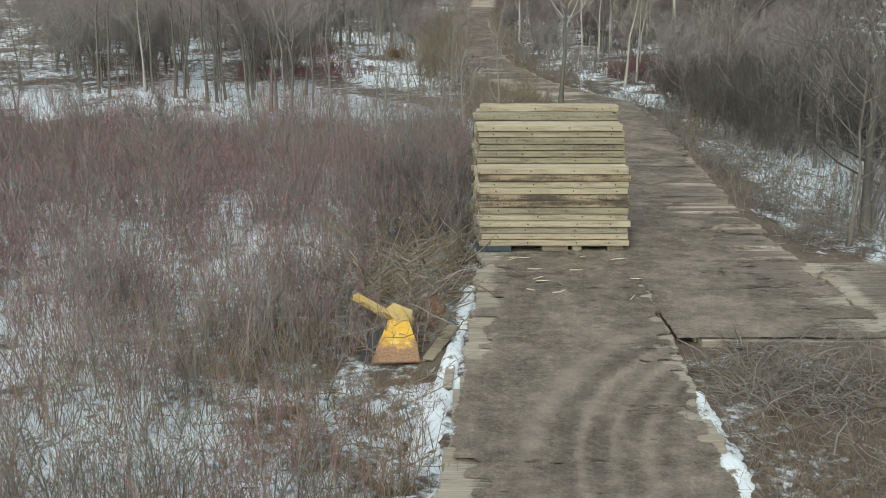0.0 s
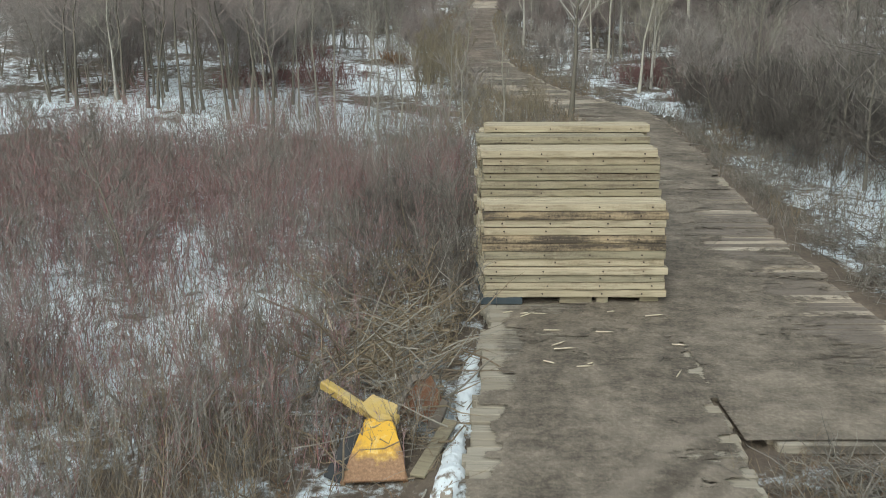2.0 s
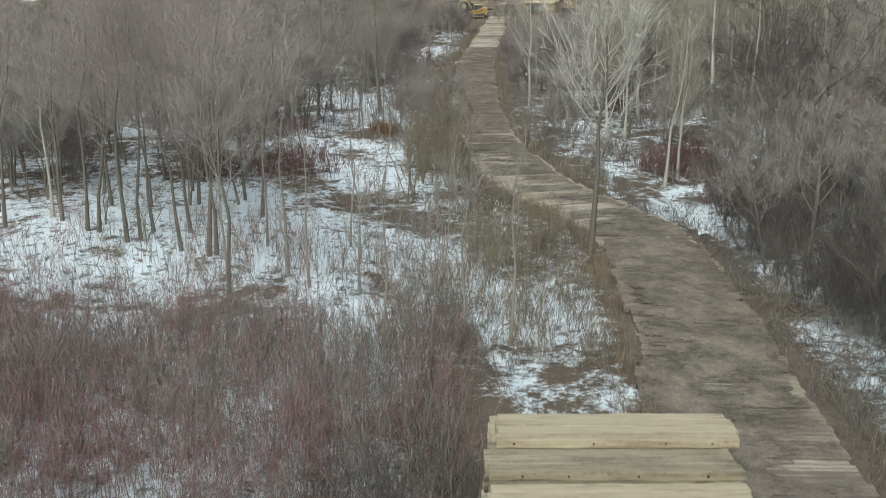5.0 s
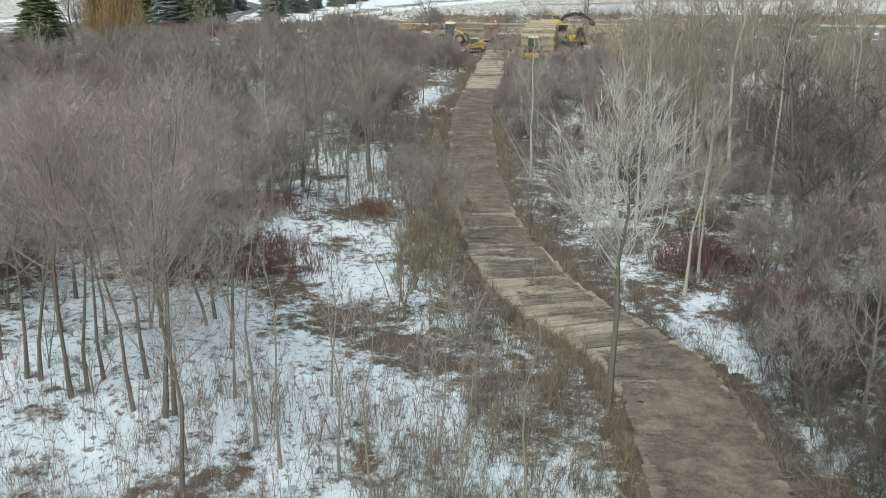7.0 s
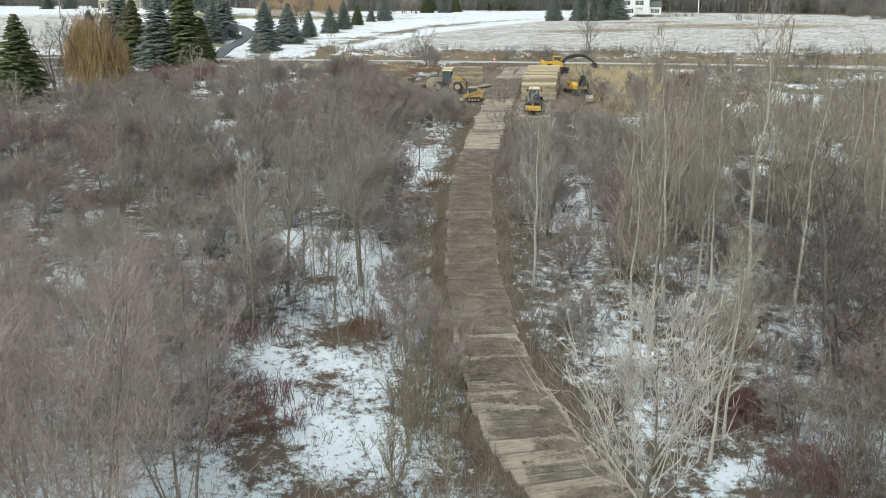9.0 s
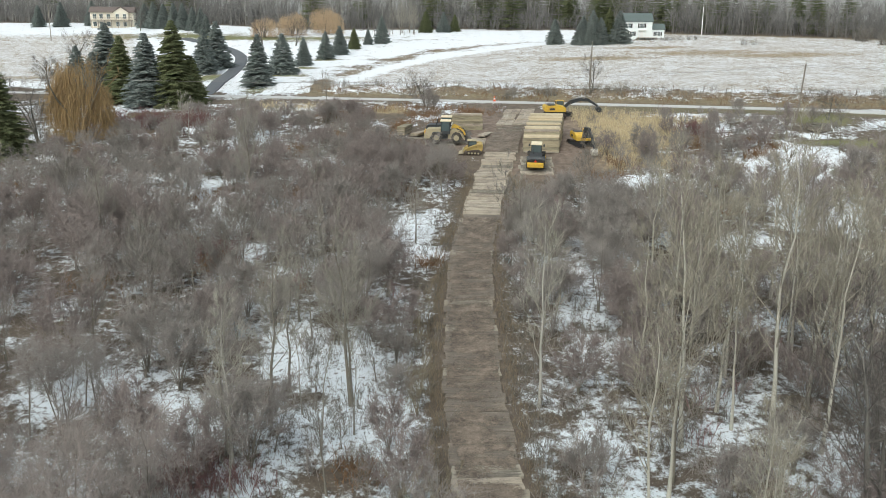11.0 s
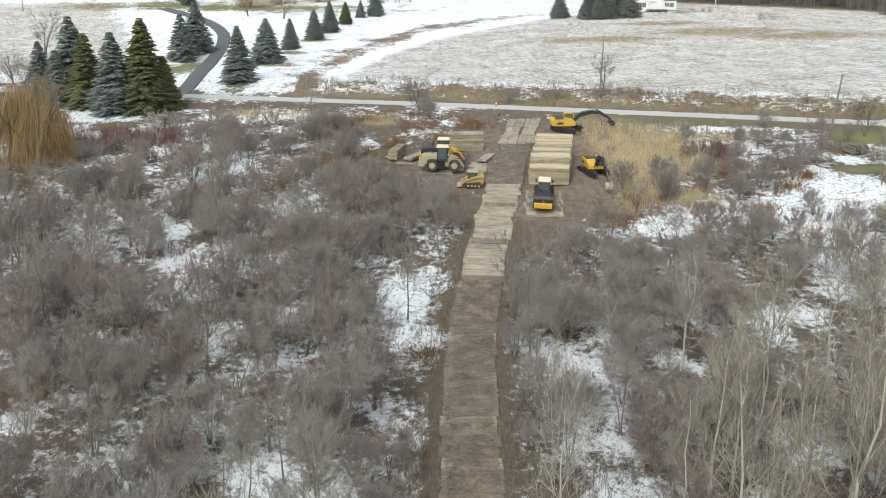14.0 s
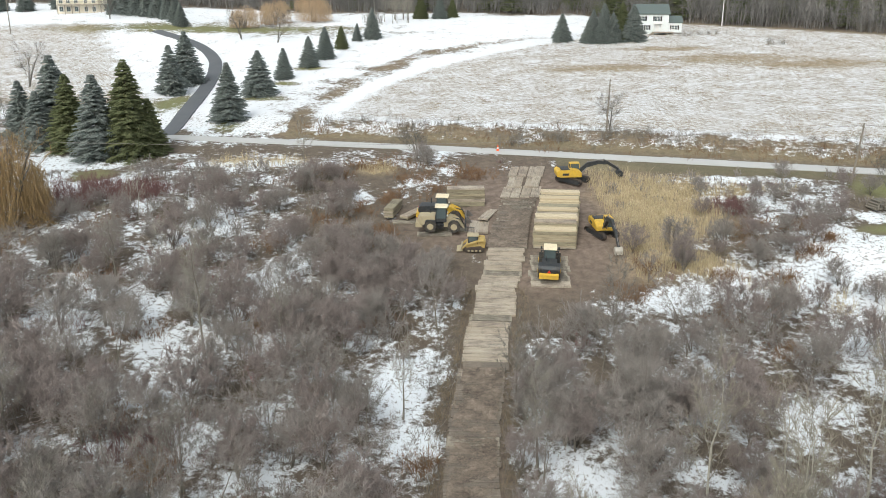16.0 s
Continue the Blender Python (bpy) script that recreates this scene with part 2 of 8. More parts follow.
    # old marsh snow; the blue of shaded snow is mixed into its colour too
    old = mix(n, l, n2, (0.66, 0.76, 0.83), (0.84, 0.90, 0.945))
    c = mix(n, l, f, c, mix(n, l, attr("fresh"), old, mix(n, l, n3, (0.76, 0.79, 0.83), (0.87, 0.88, 0.90))))
    l.new(c, b.inputs["Base Color"])
    bump(n, l, b, maths(n, l, "ADD", n3, maths(n, l, "MULTIPLY", f, 0.5)), 0.6, 0.12)
    return m


# ---- the lie of the land ----
PROFILE_Y = [-600, 0, 20, 27, 36, 62, 82, 130, 146, 160, 195, 198.5, 206, 213.5, 219, 237, 287, 300, 340, 380, 450, 700, 1600]
PROFILE_Z = [0, 0, .3, .5, 1.1, 2.75, 4.7, 10.0, 12.2, 14.0, 16.5, 16.9, 17.05, 19.1, 19.5, 20.6, 24.4, 25.5, 28.6, 31, 34.0, 33, 20]
ROAD_Y = [12, 27, 33, 40, 47, 56, 60, 63, 66.5, 71, 78, 84, 94, 100, 110, 118, 124, 133, 146, 154, 163.6, 187, 194]
ROAD_X = [8.5, 8.55, 8.6, 9.2, 9.9, 10.4, 10.2, 8.9, 6.9, 5.3, 4.1, 3.6, 3.25, 3.4, 3.6, 4.1, 4.5, 5.9, 7.8, 9.2, 10.6, 15.0, 16.5]
_fine_y = np.arange(-600, 1600, 0.5)
_fine_z = np.interp(_fine_y, PROFILE_Y, PROFILE_Z)
_k = np.exp(-np.linspace(-2, 2, 13) ** 2)
_fine_z = np.convolve(np.pad(_fine_z, 6, "edge"), _k / _k.sum(), "valid")


def lean_y(x, y):
    """Distance up the slope, which turns with the lie of the country road."""
    f = np.clip((np.asarray(y) - 140.0) / 50.0, 0, 1)
    xc = np.clip(x, -150, 150)
    return y + f * np.where(xc > 0, 0.27, 0.21) * xc


def top(x, y):
    """Height of the roads and of the trodden ground."""
    z = np.interp(lean_y(x, y), _fine_y, _fine_z) + 2.0 * np.clip((-np.asarray(x) - 45) / 40, 0, 1) * np.clip((np.asarray(y) - 305) / 35, 0, 1)
    x, y = np.asarray(x, float), np.asarray(y, float)
    z = z + 1.05 * np.exp(-((x + 17) / 10) ** 2 - ((y - 58) / 8) ** 2)
    return z + 0.6 * np.exp(-((x + 12) / 6) ** 2 - ((y - 84) / 7) ** 2)


def mat_x(y):
    return np.interp(y, ROAD_Y, ROAD_X)


def ripple(x, y):
    return 0.10 * np.sin(x * 1.3 + np.sin(y * 0.7) * 2) * np.sin(y * 1.1 + 0.5 * x) + 0.05 * np.sin(2.9 * x + 1.7 * y)


def soil(x, y):
    """Height of the bare ground."""
    x, y = np.asarray(x, float), np.asarray(y, float)
    on_paved = np.clip(1 - np.maximum(np.abs(lean_y(x, y) - 202.7) - 4, 0) / 3, 0, 1)
    return top(x, y) - 0.2 + ripple(x, y) * (1 - on_paved) + 0.13 * on_paved


def soft(d, r):
    return np.clip(1.5 - d / r, 0, 1)


def spots(x, y, rows):
    """Soft ellipses: x, y, half-width, half-depth."""
    s = np.zeros_like(x)
    for cx, cy, a, b in rows:
        s = np.maximum(s, soft(np.hypot((x - cx) / a, (y - cy) / b), 1.0))
    return s


TRACK = [(-21.6, 205), (-18.1, 224), (-12.1, 245), (-0.6, 267), (14.8, 284.6), (33.9, 301.5), (48, 309)]
STRIP = [(-24, 214), (-21.9, 221.6), (-17.5, 239.5), (-11.9, 260), (-2.1, 282), (11, 296), (28, 306)]
NEAR_SNOW = [(-17.8, 63, 4.5, 8), (-11.5, 53.5, 4.2, 4.5), (-11.9, 61, 3.2, 6), (-7.4, 58, 2.6, 4.2), (-5.0, 54.5, 2.0, 5.0), (-1.7, 56.5, 1.6, 2.4), (1.2, 52, 1.4, 2.6), (3.5, 49, 1.9, 3.0),
             (-2.8, 47.3, 1.5, 2.5), (-25, 60, 5, 6), (-12.9, 46.5, 2.2, 1.4), (-18, 54, 3, 3), (0.1, 54.4, 1.1, 2.0), (-5.7, 40.9, 0.9, 1.4), (-1.7, 37.2, 0.9, 1.5), (-7.6, 32.9, 0.8, 2.4), (-2.8, 31.9, 0.6, 1.2),
             (0.6, 34.4, 0.5, 1.3), (-7, 13, 7, 4)]
ROADSIDE_SNOW = [(-6.5, 95.5, 4.0, 3.2), (-6.5, 89.5, 4.2, 3.8), (-11, 98.5, 2.0, 2.8), (-15.5, 88.5, 4.2, 2.4), (-24, 93, 4, 2.4), (-8.2, 79.5, 2.6, 2.4), (-5.0, 75, 3.0, 2.6), (-3.0, 69.5, 2.6, 2.6), (-0.6, 65.4, 2.2, 1.6), (13.7, 62.8, 1.5, 3.4), (15.4, 52.9, 1.8, 1.6), (14.3, 39.1, 1.3, 1.7), (16.6, 33, 2, 4), (18, 41, 2, 4), (-9, 22, 3, 4), (-5, 27, 2, 3), (-9.4, 79.6, 1.2, 2.7), (-6.5, 75.2, 2.1, 1.9),
                 (-3.6, 71.9, 2.0, 1.6), (-2.6, 68.6, 2.2, 2.4), (-4.6, 72.6, 2.2, 2.0), (-11.3, 101.1, 1.8, 2.6), (-5.5, 88.5, 3.1, 3.9), (-23.7, 84.1, 1.2, 1.2), (10.9, 88.2, 1.4, 3.1), (14.9, 74.8, 1.2, 1.8), (22, 81.8, 0.8, 1.6),
                 (-19, 69, 3, 2.2), (-16.7, 91.6, 2.7, 2.2), (15.4, 67.6, 1.9, 1.0), (25.1, 84.1, 1.4, 3.3), (13.3, 79.5, 1.3, 2.4)]
LEFT_SNOW = [(-35.8, 141.5, 2.6, 2.6), (-33.6, 136.8, 2.2, 1.6), (-38.2, 149, 1.6, 2.0), (-29.4, 143, 1.6, 2.4), (-22.6, 130.2, 2.4, 3.2), (-25, 136.2, 1.6, 2.4), (-15.2, 136.6, 1.8, 2.0), (-17.3, 146.6, 2.2, 1.0), (-23.6, 132.4, 2.4, 5.9), (-17.3, 120.9, 2.0, 3.0), (-33.2, 146.9, 4.0, 2.1), (-38, 144.7, 2.3, 2.6), (-13.7, 152.7, 3.0, 2.7), (-0.9, 127.8, 2.2, 5.2), (-0.6, 120.9, 2.0, 2.4), (-12.1, 101.7, 1.2, 2.0),
             (-7.1, 97.6, 4.6, 2.8), (-19.7, 103.4, 2.4, 2.3), (-8.1, 177.6, 1.7, 5.1), (-26.9, 167.4, 4.0, 6.3), (-30.8, 107.4, 1.6, 1.9), (-7.2, 127.6, 1.1, 3.3), (-19.2, 138.6, 2.4, 3.6), (-28.7, 141.6, 2.8, 4.2),
             (-28, 195, 8, 1.6), (-56, 192, 7, 8), (-46, 186, 3, 4), (-56, 178, 6, 7), (-49, 187, 4, 4), (-59.5, 172, 4, 6), (-57.5, 197.5, 4.5, 3.5), (-51.1, 181, 1.6, 3)]
RIGHT_SNOW = [(12.6, 115.1, 3.6, 4.9), (14.2, 109.7, 1.3, 2.2), (11.9, 100, 1.2, 2.2), (9.8, 127.2, 1.1, 2.7), (36.2, 146.8, 2.6, 3.7), (48.7, 152.5, 3.6, 6.3), (46.1, 136, 2.8, 8.0), (18.4, 109.3, 1.6, 2.6),
              (31.5, 122.7, 0.9, 3.2), (19, 143.6, 4, 1.6), (30, 146, 4, 2), (50, 155, 5.5, 6), (44.4, 152, 1.8, 1.6), (57, 167, 1.8, 1.6), (48.4, 183.2, 7, 1.4), (45.6, 174, 2.0, 3.4), (47.5, 171.5, 1.6, 3.0), (39.6, 174.6, 1.8, 2.0), (43.7, 167, 1.2, 2.6), (35, 160.5, 1.8, 2.0), (32.2, 157, 1.4, 1.4), (33.9, 149, 2.6, 2.0), (35.5, 144.6, 6.0, 2.6), (26, 144.4, 6.0, 1.7), (41, 149.5, 2.6, 3.2), (42, 137.5, 2.4, 4.0), (20, 142.6, 2.4, 1.2), (40.5, 130, 2.0, 2.6), (27, 131, 1.4, 1.6), (30.5, 121.5, 1.5, 2.6), (16.6, 120.8, 3.2, 1.8), (27.4, 146, 2.0, 1.4), (51, 175, 1.6, 2)]
SNOW = NEAR_SNOW + ROADSIDE_SNOW + LEFT_SNOW + RIGHT_SNOW
STRAW = [(27, 176, 6.5, 12), (26.5, 160, 5, 9), (32, 169, 6, 10), (36, 178, 5, 6), (24.5, 153, 3, 4), (42.8, 143.5, 1.4, 2.4), (31, 153, 2.4, 3.0), (39, 146.5, 1.2, 1.0), (35.5, 147.4, 1.6, 1.4), (48.8, 178.6, 2.6, 1.6), (43.3, 178, 1.4, 2.4), (-26, 195.5, 8, 2.5), (-7, 191, 2.5, 2.5), (31, 152, 4, 3)]
MUD = [(19, 166, 6, 18), (20, 182, 5, 6), (4.5, 166, 6, 8), (13, 150, 5, 4), (9, 178, 4, 14)]
DULL = [(72, 270, 16, 5), (88, 262, 14, 5), (60, 285, 9, 3), (40, 262, 14, 4), (-25, 226, 5, 9), (-20, 246, 5, 10), (-10, 268, 6, 8), (6, 288, 10, 5), (-80, 232, 18, 8), (-75, 215, 12, 5), (-24, 318, 26, 5)]
GLADE = [(-6.5, 95.5, 3.6, 3), (-6.5, 89, 3.6, 3.6), (-6, 84, 3, 3), (-11, 98, 1.6, 2.4), (-5.5, 75.5, 3, 3), (3.6, 64, 3.4, 6), (-9, 69, 3, 4), (-36, 141.5, 2.4, 2.6), (-24, 129, 2.4, 3.4), (36, 145, 5, 2.2), (26, 144.4, 5, 1.4), (-57.5, 172, 3.5, 7), (-54, 181, 5, 5), (-3.6, 65, 2.2, 3.5), (-8.5, 78, 2.6, 3), (-4.5, 72.5, 3.2, 3), (-2.6, 69, 1.8, 2), (-0.9, 126.8, 2.6, 5.4), (-17.3, 121, 2, 3), (-23.6, 132, 2.6, 6), (10.8, 88.2, 1.6, 3), (12.6, 114, 2.6, 3.4), (-13.7, 152.7, 2.6, 2.4)]
LAWN = [(58, 162.5, 4.6, 1.5), (64, 161, 4, 3), (63, 178, 4, 4), (52.5, 149, 1.0, 2.6), (-35, 218, 3, 2.5), (-32, 236, 4, 2.5), (-30, 251, 3, 2), (-49, 232, 4, 8), (-27, 268, 4, 2), (-60, 330, 40, 8), (-50, 190, 3, 3)]


def line_distance(x, y, pts):
    d = np.full(np.shape(x), 1e9)
    for (ax, ay), (bx, by) in zip(pts[:-1], pts[1:]):
        t = np.clip(((x - ax) * (bx - ax) + (y - ay) * (by - ay)) / ((bx - ax) ** 2 + (by - ay) ** 2), 0, 1)
        d = np.minimum(d, np.hypot(x - ax - t * (bx - ax), y - ay - t * (by - ay)))
    return d


def build_ground():
    def steps(parts):
        out = [parts[0][0]]
        for a, b, d in parts:
            k = max(1, int(round((b - a) / d)))
            out += list(np.linspace(a, b, k + 1)[1:])
        return np.array(out)
    xs = steps([(-1600, -400, 150), (-400, -140, 20), (-140, -60, 4), (-60, -32, 1.1), (-32, 32, 0.55), (32, 70, 1.4), (70, 160, 4), (160, 400, 20), (400, 1600, 150)])
    ys = steps([(-600, -60, 90), (-60, 6, 6), (6, 100, 0.55), (100, 212, 0.9), (212, 330, 1.6), (330, 480, 10), (480, 1600, 160)])
    X, Y = np.meshgrid(xs, ys)
    Z = soil(X, Y)
    nx, ny = len(xs), len(ys)
    V = np.stack([X, Y, Z], -1).reshape(-1, 3)
    i = np.arange(nx * ny).reshape(ny, nx)
    Q = np.stack([i[:-1, :-1], i[:-1, 1:], i[1:, 1:], i[1:, :-1]], -1).reshape(-1, 4)
    me = bpy.data.meshes.new("ground")
    me.from_pydata(V.tolist(), [], Q.tolist())
    me.polygons.foreach_set("use_smooth", np.ones(len(Q), bool))
    x, y = V[:, 0], V[:, 1]
    u = lean_y(x, y)
    road_d = np.where((y > 19.5) & (y < 196), np.abs(x - mat_x(y)), 99)
    field = np.clip((u - 215.0) / 3, 0, 1)
    edge = np.interp(y, [205, 224, 245, 267, 300, 330], [-23, -20, -14, -4, 25, 62])
    field = field * (0.3 + 0.7 * np.clip((x - edge) / 7, 0, 1))
    left_field = np.clip((-66 - 0.45 * (y - 270) - x) / 5, 0, 1) * np.clip((y - 228) / 8, 0, 1) * np.clip((338 - y) / 8, 0, 1)
    field = np.maximum(field, left_field)
    strip, track = np.clip(1.6 - line_distance(x, y, STRIP) / 2.6, 0, 1), np.clip(1.8 - line_distance(x, y, TRACK) / 1.7, 0, 1)
    far = np.clip((u - 206.5) / 3, 0, 1)
    wood = np.clip((y - np.interp(x, [-330, -130, -90, 0, 47, 81, 138, 330], [412, 388, 372, 364, 350, 322, 288, 226])) / 6, 0, 1)
    bank = np.clip(1.8 * (1 - np.abs(u - 210.6) / 6.6), 0, 1) * (x > -24)
    verge = np.clip(2.0 * (1 - np.abs(u - 198.0) / 3.4), 0, 1) * (x > 20)
    snow = np.where(y < 48, 0.455 + 0.085 * np.clip((y - 22) / 4, 0, 1) + 0.02 * np.clip(1 - np.abs(y - 31) / 6, 0, 1) * (x < 1) * (x > -7), 0.47) + 0.15 * spots(x, y, SNOW) * (1 - far)
    snow = np.where(far > 0.5, 0.72 - 0.21 * field, snow) - 0.30 * bank
    snow = snow - 0.14 * np.clip(1.6 - np.maximum(road_d - np.where(y > 74, 2.0, 2.4), 0) / 0.8, 0, 1) * (road_d < 8)
    snow = snow - 0.4 * wood - 0.14 * strip + 0.13 * track - 0.12 * spots(x, y, DULL)
    snow = snow - 0.10 * np.clip(1.5 - np.maximum(x - mat_x(y) - 2.5, 0) / 1.2, 0, 1) * (x > mat_x(y)) * (y > 26) * (y < 62)
    straw = np.maximum(spots(x, y, STRAW), np.maximum(bank * 0.42, np.maximum(field * 0.85, strip * 0.4))) * (1 - wood)
    mud = np.maximum(spots(x, y, MUD), np.clip(1.5 - np.maximum(road_d - np.where(y > 74, 1.8, 2.4), 0) / 0.4, 0, 1) * 0.2)
    lawn = np.maximum(spots(x, y, LAWN), np.maximum(0.15 * bank * (u < 210), 0.28 * verge))
    big_snow = spots(x, y, [(51, 153, 5.2, 6.5), (47.5, 143.5, 2.6, 4), (57, 167, 1.5, 1.3), (46.5, 138, 2.2, 5)])
    snow = snow - 0.26 * spots(x, y, STRAW[:3]) - 0.35 * spots(x, y, MUD) - 0.16 * spots(x, y, [(-4, 166, 8, 13), (3, 151, 5, 7), (-10, 188, 7, 6), (13, 144, 5, 4), (-18, 203.5, 20, 2.4), (22, 196, 12, 2)]) - 0.3 * spots(x, y, LAWN) - 0.2 * verge + 0.14 * big_snow - 0.13 * spots(x, y, [(9, 15.5, 4, 4), (12.5, 29, 1.6, 3), (13, 36, 1.2, 6)]) - 0.25 * spots(x, y, [(0.7, 37, 1.4, 9)])
    for name, val in (("snow", snow), ("straw", straw), ("mud", mud), ("lawn", lawn), ("field", field), ("fresh", np.maximum(np.maximum(far, big_snow), 0.7 * np.clip((y - 60) / 40, 0, 1)))):
        a = me.attributes.new(name, "FLOAT", "POINT")
        a.data.foreach_set("value", val.astype(np.float32))
    me.materials.append(ground_material())
    tagged(new("ground", me), "brown marsh ground and snowy field sloping up", "ground", kind="structure")


build_ground()


# ---- mesh helpers ----
def mesh_np(name, V, T, mat, smooth=False):
    """A mesh from arrays of points and triangles."""
    me = bpy.data.meshes.new(name)
    V, T = np.asarray(V, np.float32), np.asarray(T, np.int32)
    me.vertices.add(len(V))
    me.vertices.foreach_set("co", V.ravel())
    me.loops.add(T.size)
    me.loops.foreach_set("vertex_index", T.ravel())
    me.polygons.add(len(T))
    me.polygons.foreach_set("loop_start", np.arange(0, T.size, 3, dtype=np.int32))
    me.update(calc_edges=True)
    if smooth:
        me.polygons.foreach_set("use_smooth", np.ones(len(T), bool))
    me.materials.append(mat)
    return me


def tubes(P, R, sides=3):
    """Tapered tubes along the lines P (n, k, 3) with radii R (n, k); they end in a point."""
    P, R = np.asarray(P, float), np.asarray(R, float)
    n, k, _ = P.shape
    d = P[:, -1] - P[:, 0]
    d /= np.linalg.norm(d, axis=1, keepdims=True) + 1e-9
    ref = np.where(np.abs(d[:, 2:3]) < 0.8, [[0, 0, 1.0]], [[1.0, 0, 0]])
    a = np.cross(d, ref)
    a /= np.linalg.norm(a, axis=1, keepdims=True) + 1e-9
    b = np.cross(d, a)
    ang = np.arange(sides) * 2 * np.pi / sides
    ring = a[:, None, :] * np.cos(ang)[None, :, None] + b[:, None, :] * np.sin(ang)[None, :, None]
    body = P[:, :-1, None, :] + R[:, :-1, None, None] * ring[:, None]
    V = np.concatenate([body.reshape(n, -1, 3), P[:, -1:]], 1)
    m = V.shape[1]
    T = []
    for s in range(k - 2):
        for j in range(sides):
            p, q = s * sides + j, s * sides + (j + 1) % sides
            T += [(p, q, q + sides), (p, q + sides, p + sides)]
    s = (k - 2) * sides
    T += [(s + j, s + (j + 1) % sides, m - 1) for j in range(sides)]
    T = np.array(T)[None] + (np.arange(n) * m)[:, None, None]
    return V.reshape(-1, 3), T.reshape(-1, 3)


def slivers(P, R):
    """The finest twigs, P (n, 2, 3): one narrow tapered blade each."""
    g = np.random.default_rng(len(P))
    d = unit(P[:, 1] - P[:, 0])
    a = unit(np.cross(d, g.normal(0, 1, (len(P), 3)))) * (1.25 * R[:, :1])
    V = np.stack([P[:, 0] - a, P[:, 0] + a, P[:, 1]], 1).reshape(-1, 3)
    return V, np.arange(len(P) * 3).reshape(-1, 3)


def joined(pieces):
    V, T, o = [], [], 0
    for v, t in pieces:
        V.append(v)
        T.append(t + o)
        o += len(v)
    return np.concatenate(V), np.concatenate(T)


def unit(v):
    return v / (np.linalg.norm(v, axis=-1, keepdims=True) + 1e-9)


def part(name, data, mat, parent, label=""):
    """One mesh object under a thing or a part, from a bmesh or a mesh."""
    if isinstance(data, bmesh.types.BMesh):
        me = bpy.data.meshes.new(name)
        data.to_mesh(me)
        data.free()
        me.materials.append(mat)
    else:
        me = data
    ob = new(name, me)
    ob.parent = parent
    if label:
        ob["label"] = label
    return ob


def thing(name, m, label, category, group=""):
    ob = new(name)
    ob.empty_display_size = 0.2
    ob.matrix_basis = m
    return tagged(ob, label, category, group)


def box(bm, x0, x1, y0, y1, z0, z1, bevel=0.0, m=None):
    r = bmesh.ops.create_cube(bm, size=1)
    vs = r["verts"]
    bmesh.ops.scale(bm, vec=(x1 - x0, y1 - y0, z1 - z0), verts=vs)
    bmesh.ops.translate(bm, vec=((x0 + x1) / 2, (y0 + y1) / 2, (z0 + z1) / 2), verts=vs)
    if bevel:
        es = list({e for v in vs for e in v.link_edges})
        g = bmesh.ops.bevel(bm, geom=es, offset=bevel, segments=1, affect="EDGES")
        vs = list({v for f in g["faces"] for v in f.verts} | {v for v in vs if v.is_valid})
    if m is not None:
        bmesh.ops.transform(bm, matrix=m, verts=vs)
    return vs


def boxed(*args, **kw):
    bm = bmesh.new()
    box(bm, *args, **kw)
    return bm


def rod(bm, a, b, r0, r1=None, sides=8):
    a, b = Vector(a), Vector(b)
    m = Matrix.Translation((a + b) / 2) @ (b - a).to_track_quat("Z", "Y").to_matrix().to_4x4()
    bmesh.ops.create_cone(bm, cap_ends=True, segments=sides, radius1=r0, radius2=r0 if r1 is None else r1, depth=(b - a).length, matrix=m)
    return bm


def prism(pts, x0, x1, axis="x", bevel=0.0):
    """A side outline (pairs) pushed through a thickness."""
    bm = bmesh.new()
    put = {"x": lambda p, t: (t, p[0], p[1]), "y": lambda p, t: (p[0], t, p[1]), "z": lambda p, t: (p[0], p[1], t)}[axis]
    f = bm.faces.new([bm.verts.new(put(p, x0)) for p in pts])
    g = bmesh.ops.extrude_face_region(bm, geom=[f])
    d = Vector(put((0, 0), x1)) - Vector(put((0, 0), x0))
    bmesh.ops.translate(bm, vec=d, verts=[v for v in g["geom"] if isinstance(v, bmesh.types.BMVert)])
    bmesh.ops.recalc_face_normals(bm, faces=bm.faces)
    if bevel:
        bmesh.ops.bevel(bm, geom=list(bm.edges), offset=bevel, segments=2, affect="EDGES")
    return bm


# ---- paved roads ----
def ribbon(name, line, width, mat, label, lift=0.03, crown=0.06):
    """A road sheet with thickness along a line of (x, y)."""
    line = np.array(line, float)
    s = np.concatenate([[0], np.cumsum(np.linalg.norm(np.diff(line, axis=0), axis=1))])
    q = np.arange(0, s[-1], 1.5)
    c = np.stack([np.interp(q, s, line[:, 0]), np.interp(q, s, line[:, 1])], 1)
    for _ in range(8):
        c[1:-1] = (c[:-2] + 2 * c[1:-1] + c[2:]) / 4
    d = unit(np.gradient(c, axis=0))
    nrm = np.stack([d[:, 1], -d[:, 0]], 1)
    V, F = [], []
    offs = (-0.5, -0.5, -0.25, 0, 0.25, 0.5, 0.5)
    for i in range(len(c)):
        for j, o in enumerate(offs):
            p = c[i] + nrm[i] * width * o
            z = float(top(p[0], p[1])) + lift + crown * (1 - (2 * o) ** 2)
            V.append((p[0], p[1], z - (0.4 if j in (0, 6) else 0)))
    for i in range(len(c) - 1):
        for j in range(6):
            F.append((i * 7 + j, i * 7 + j + 1, i * 7 + j + 8, i * 7 + j + 7))
    me = bpy.data.meshes.new(name)
    me.from_pydata(V, [], F)
    me.materials.append(mat)
    tagged(new(name, me), label, "road", kind="structure")


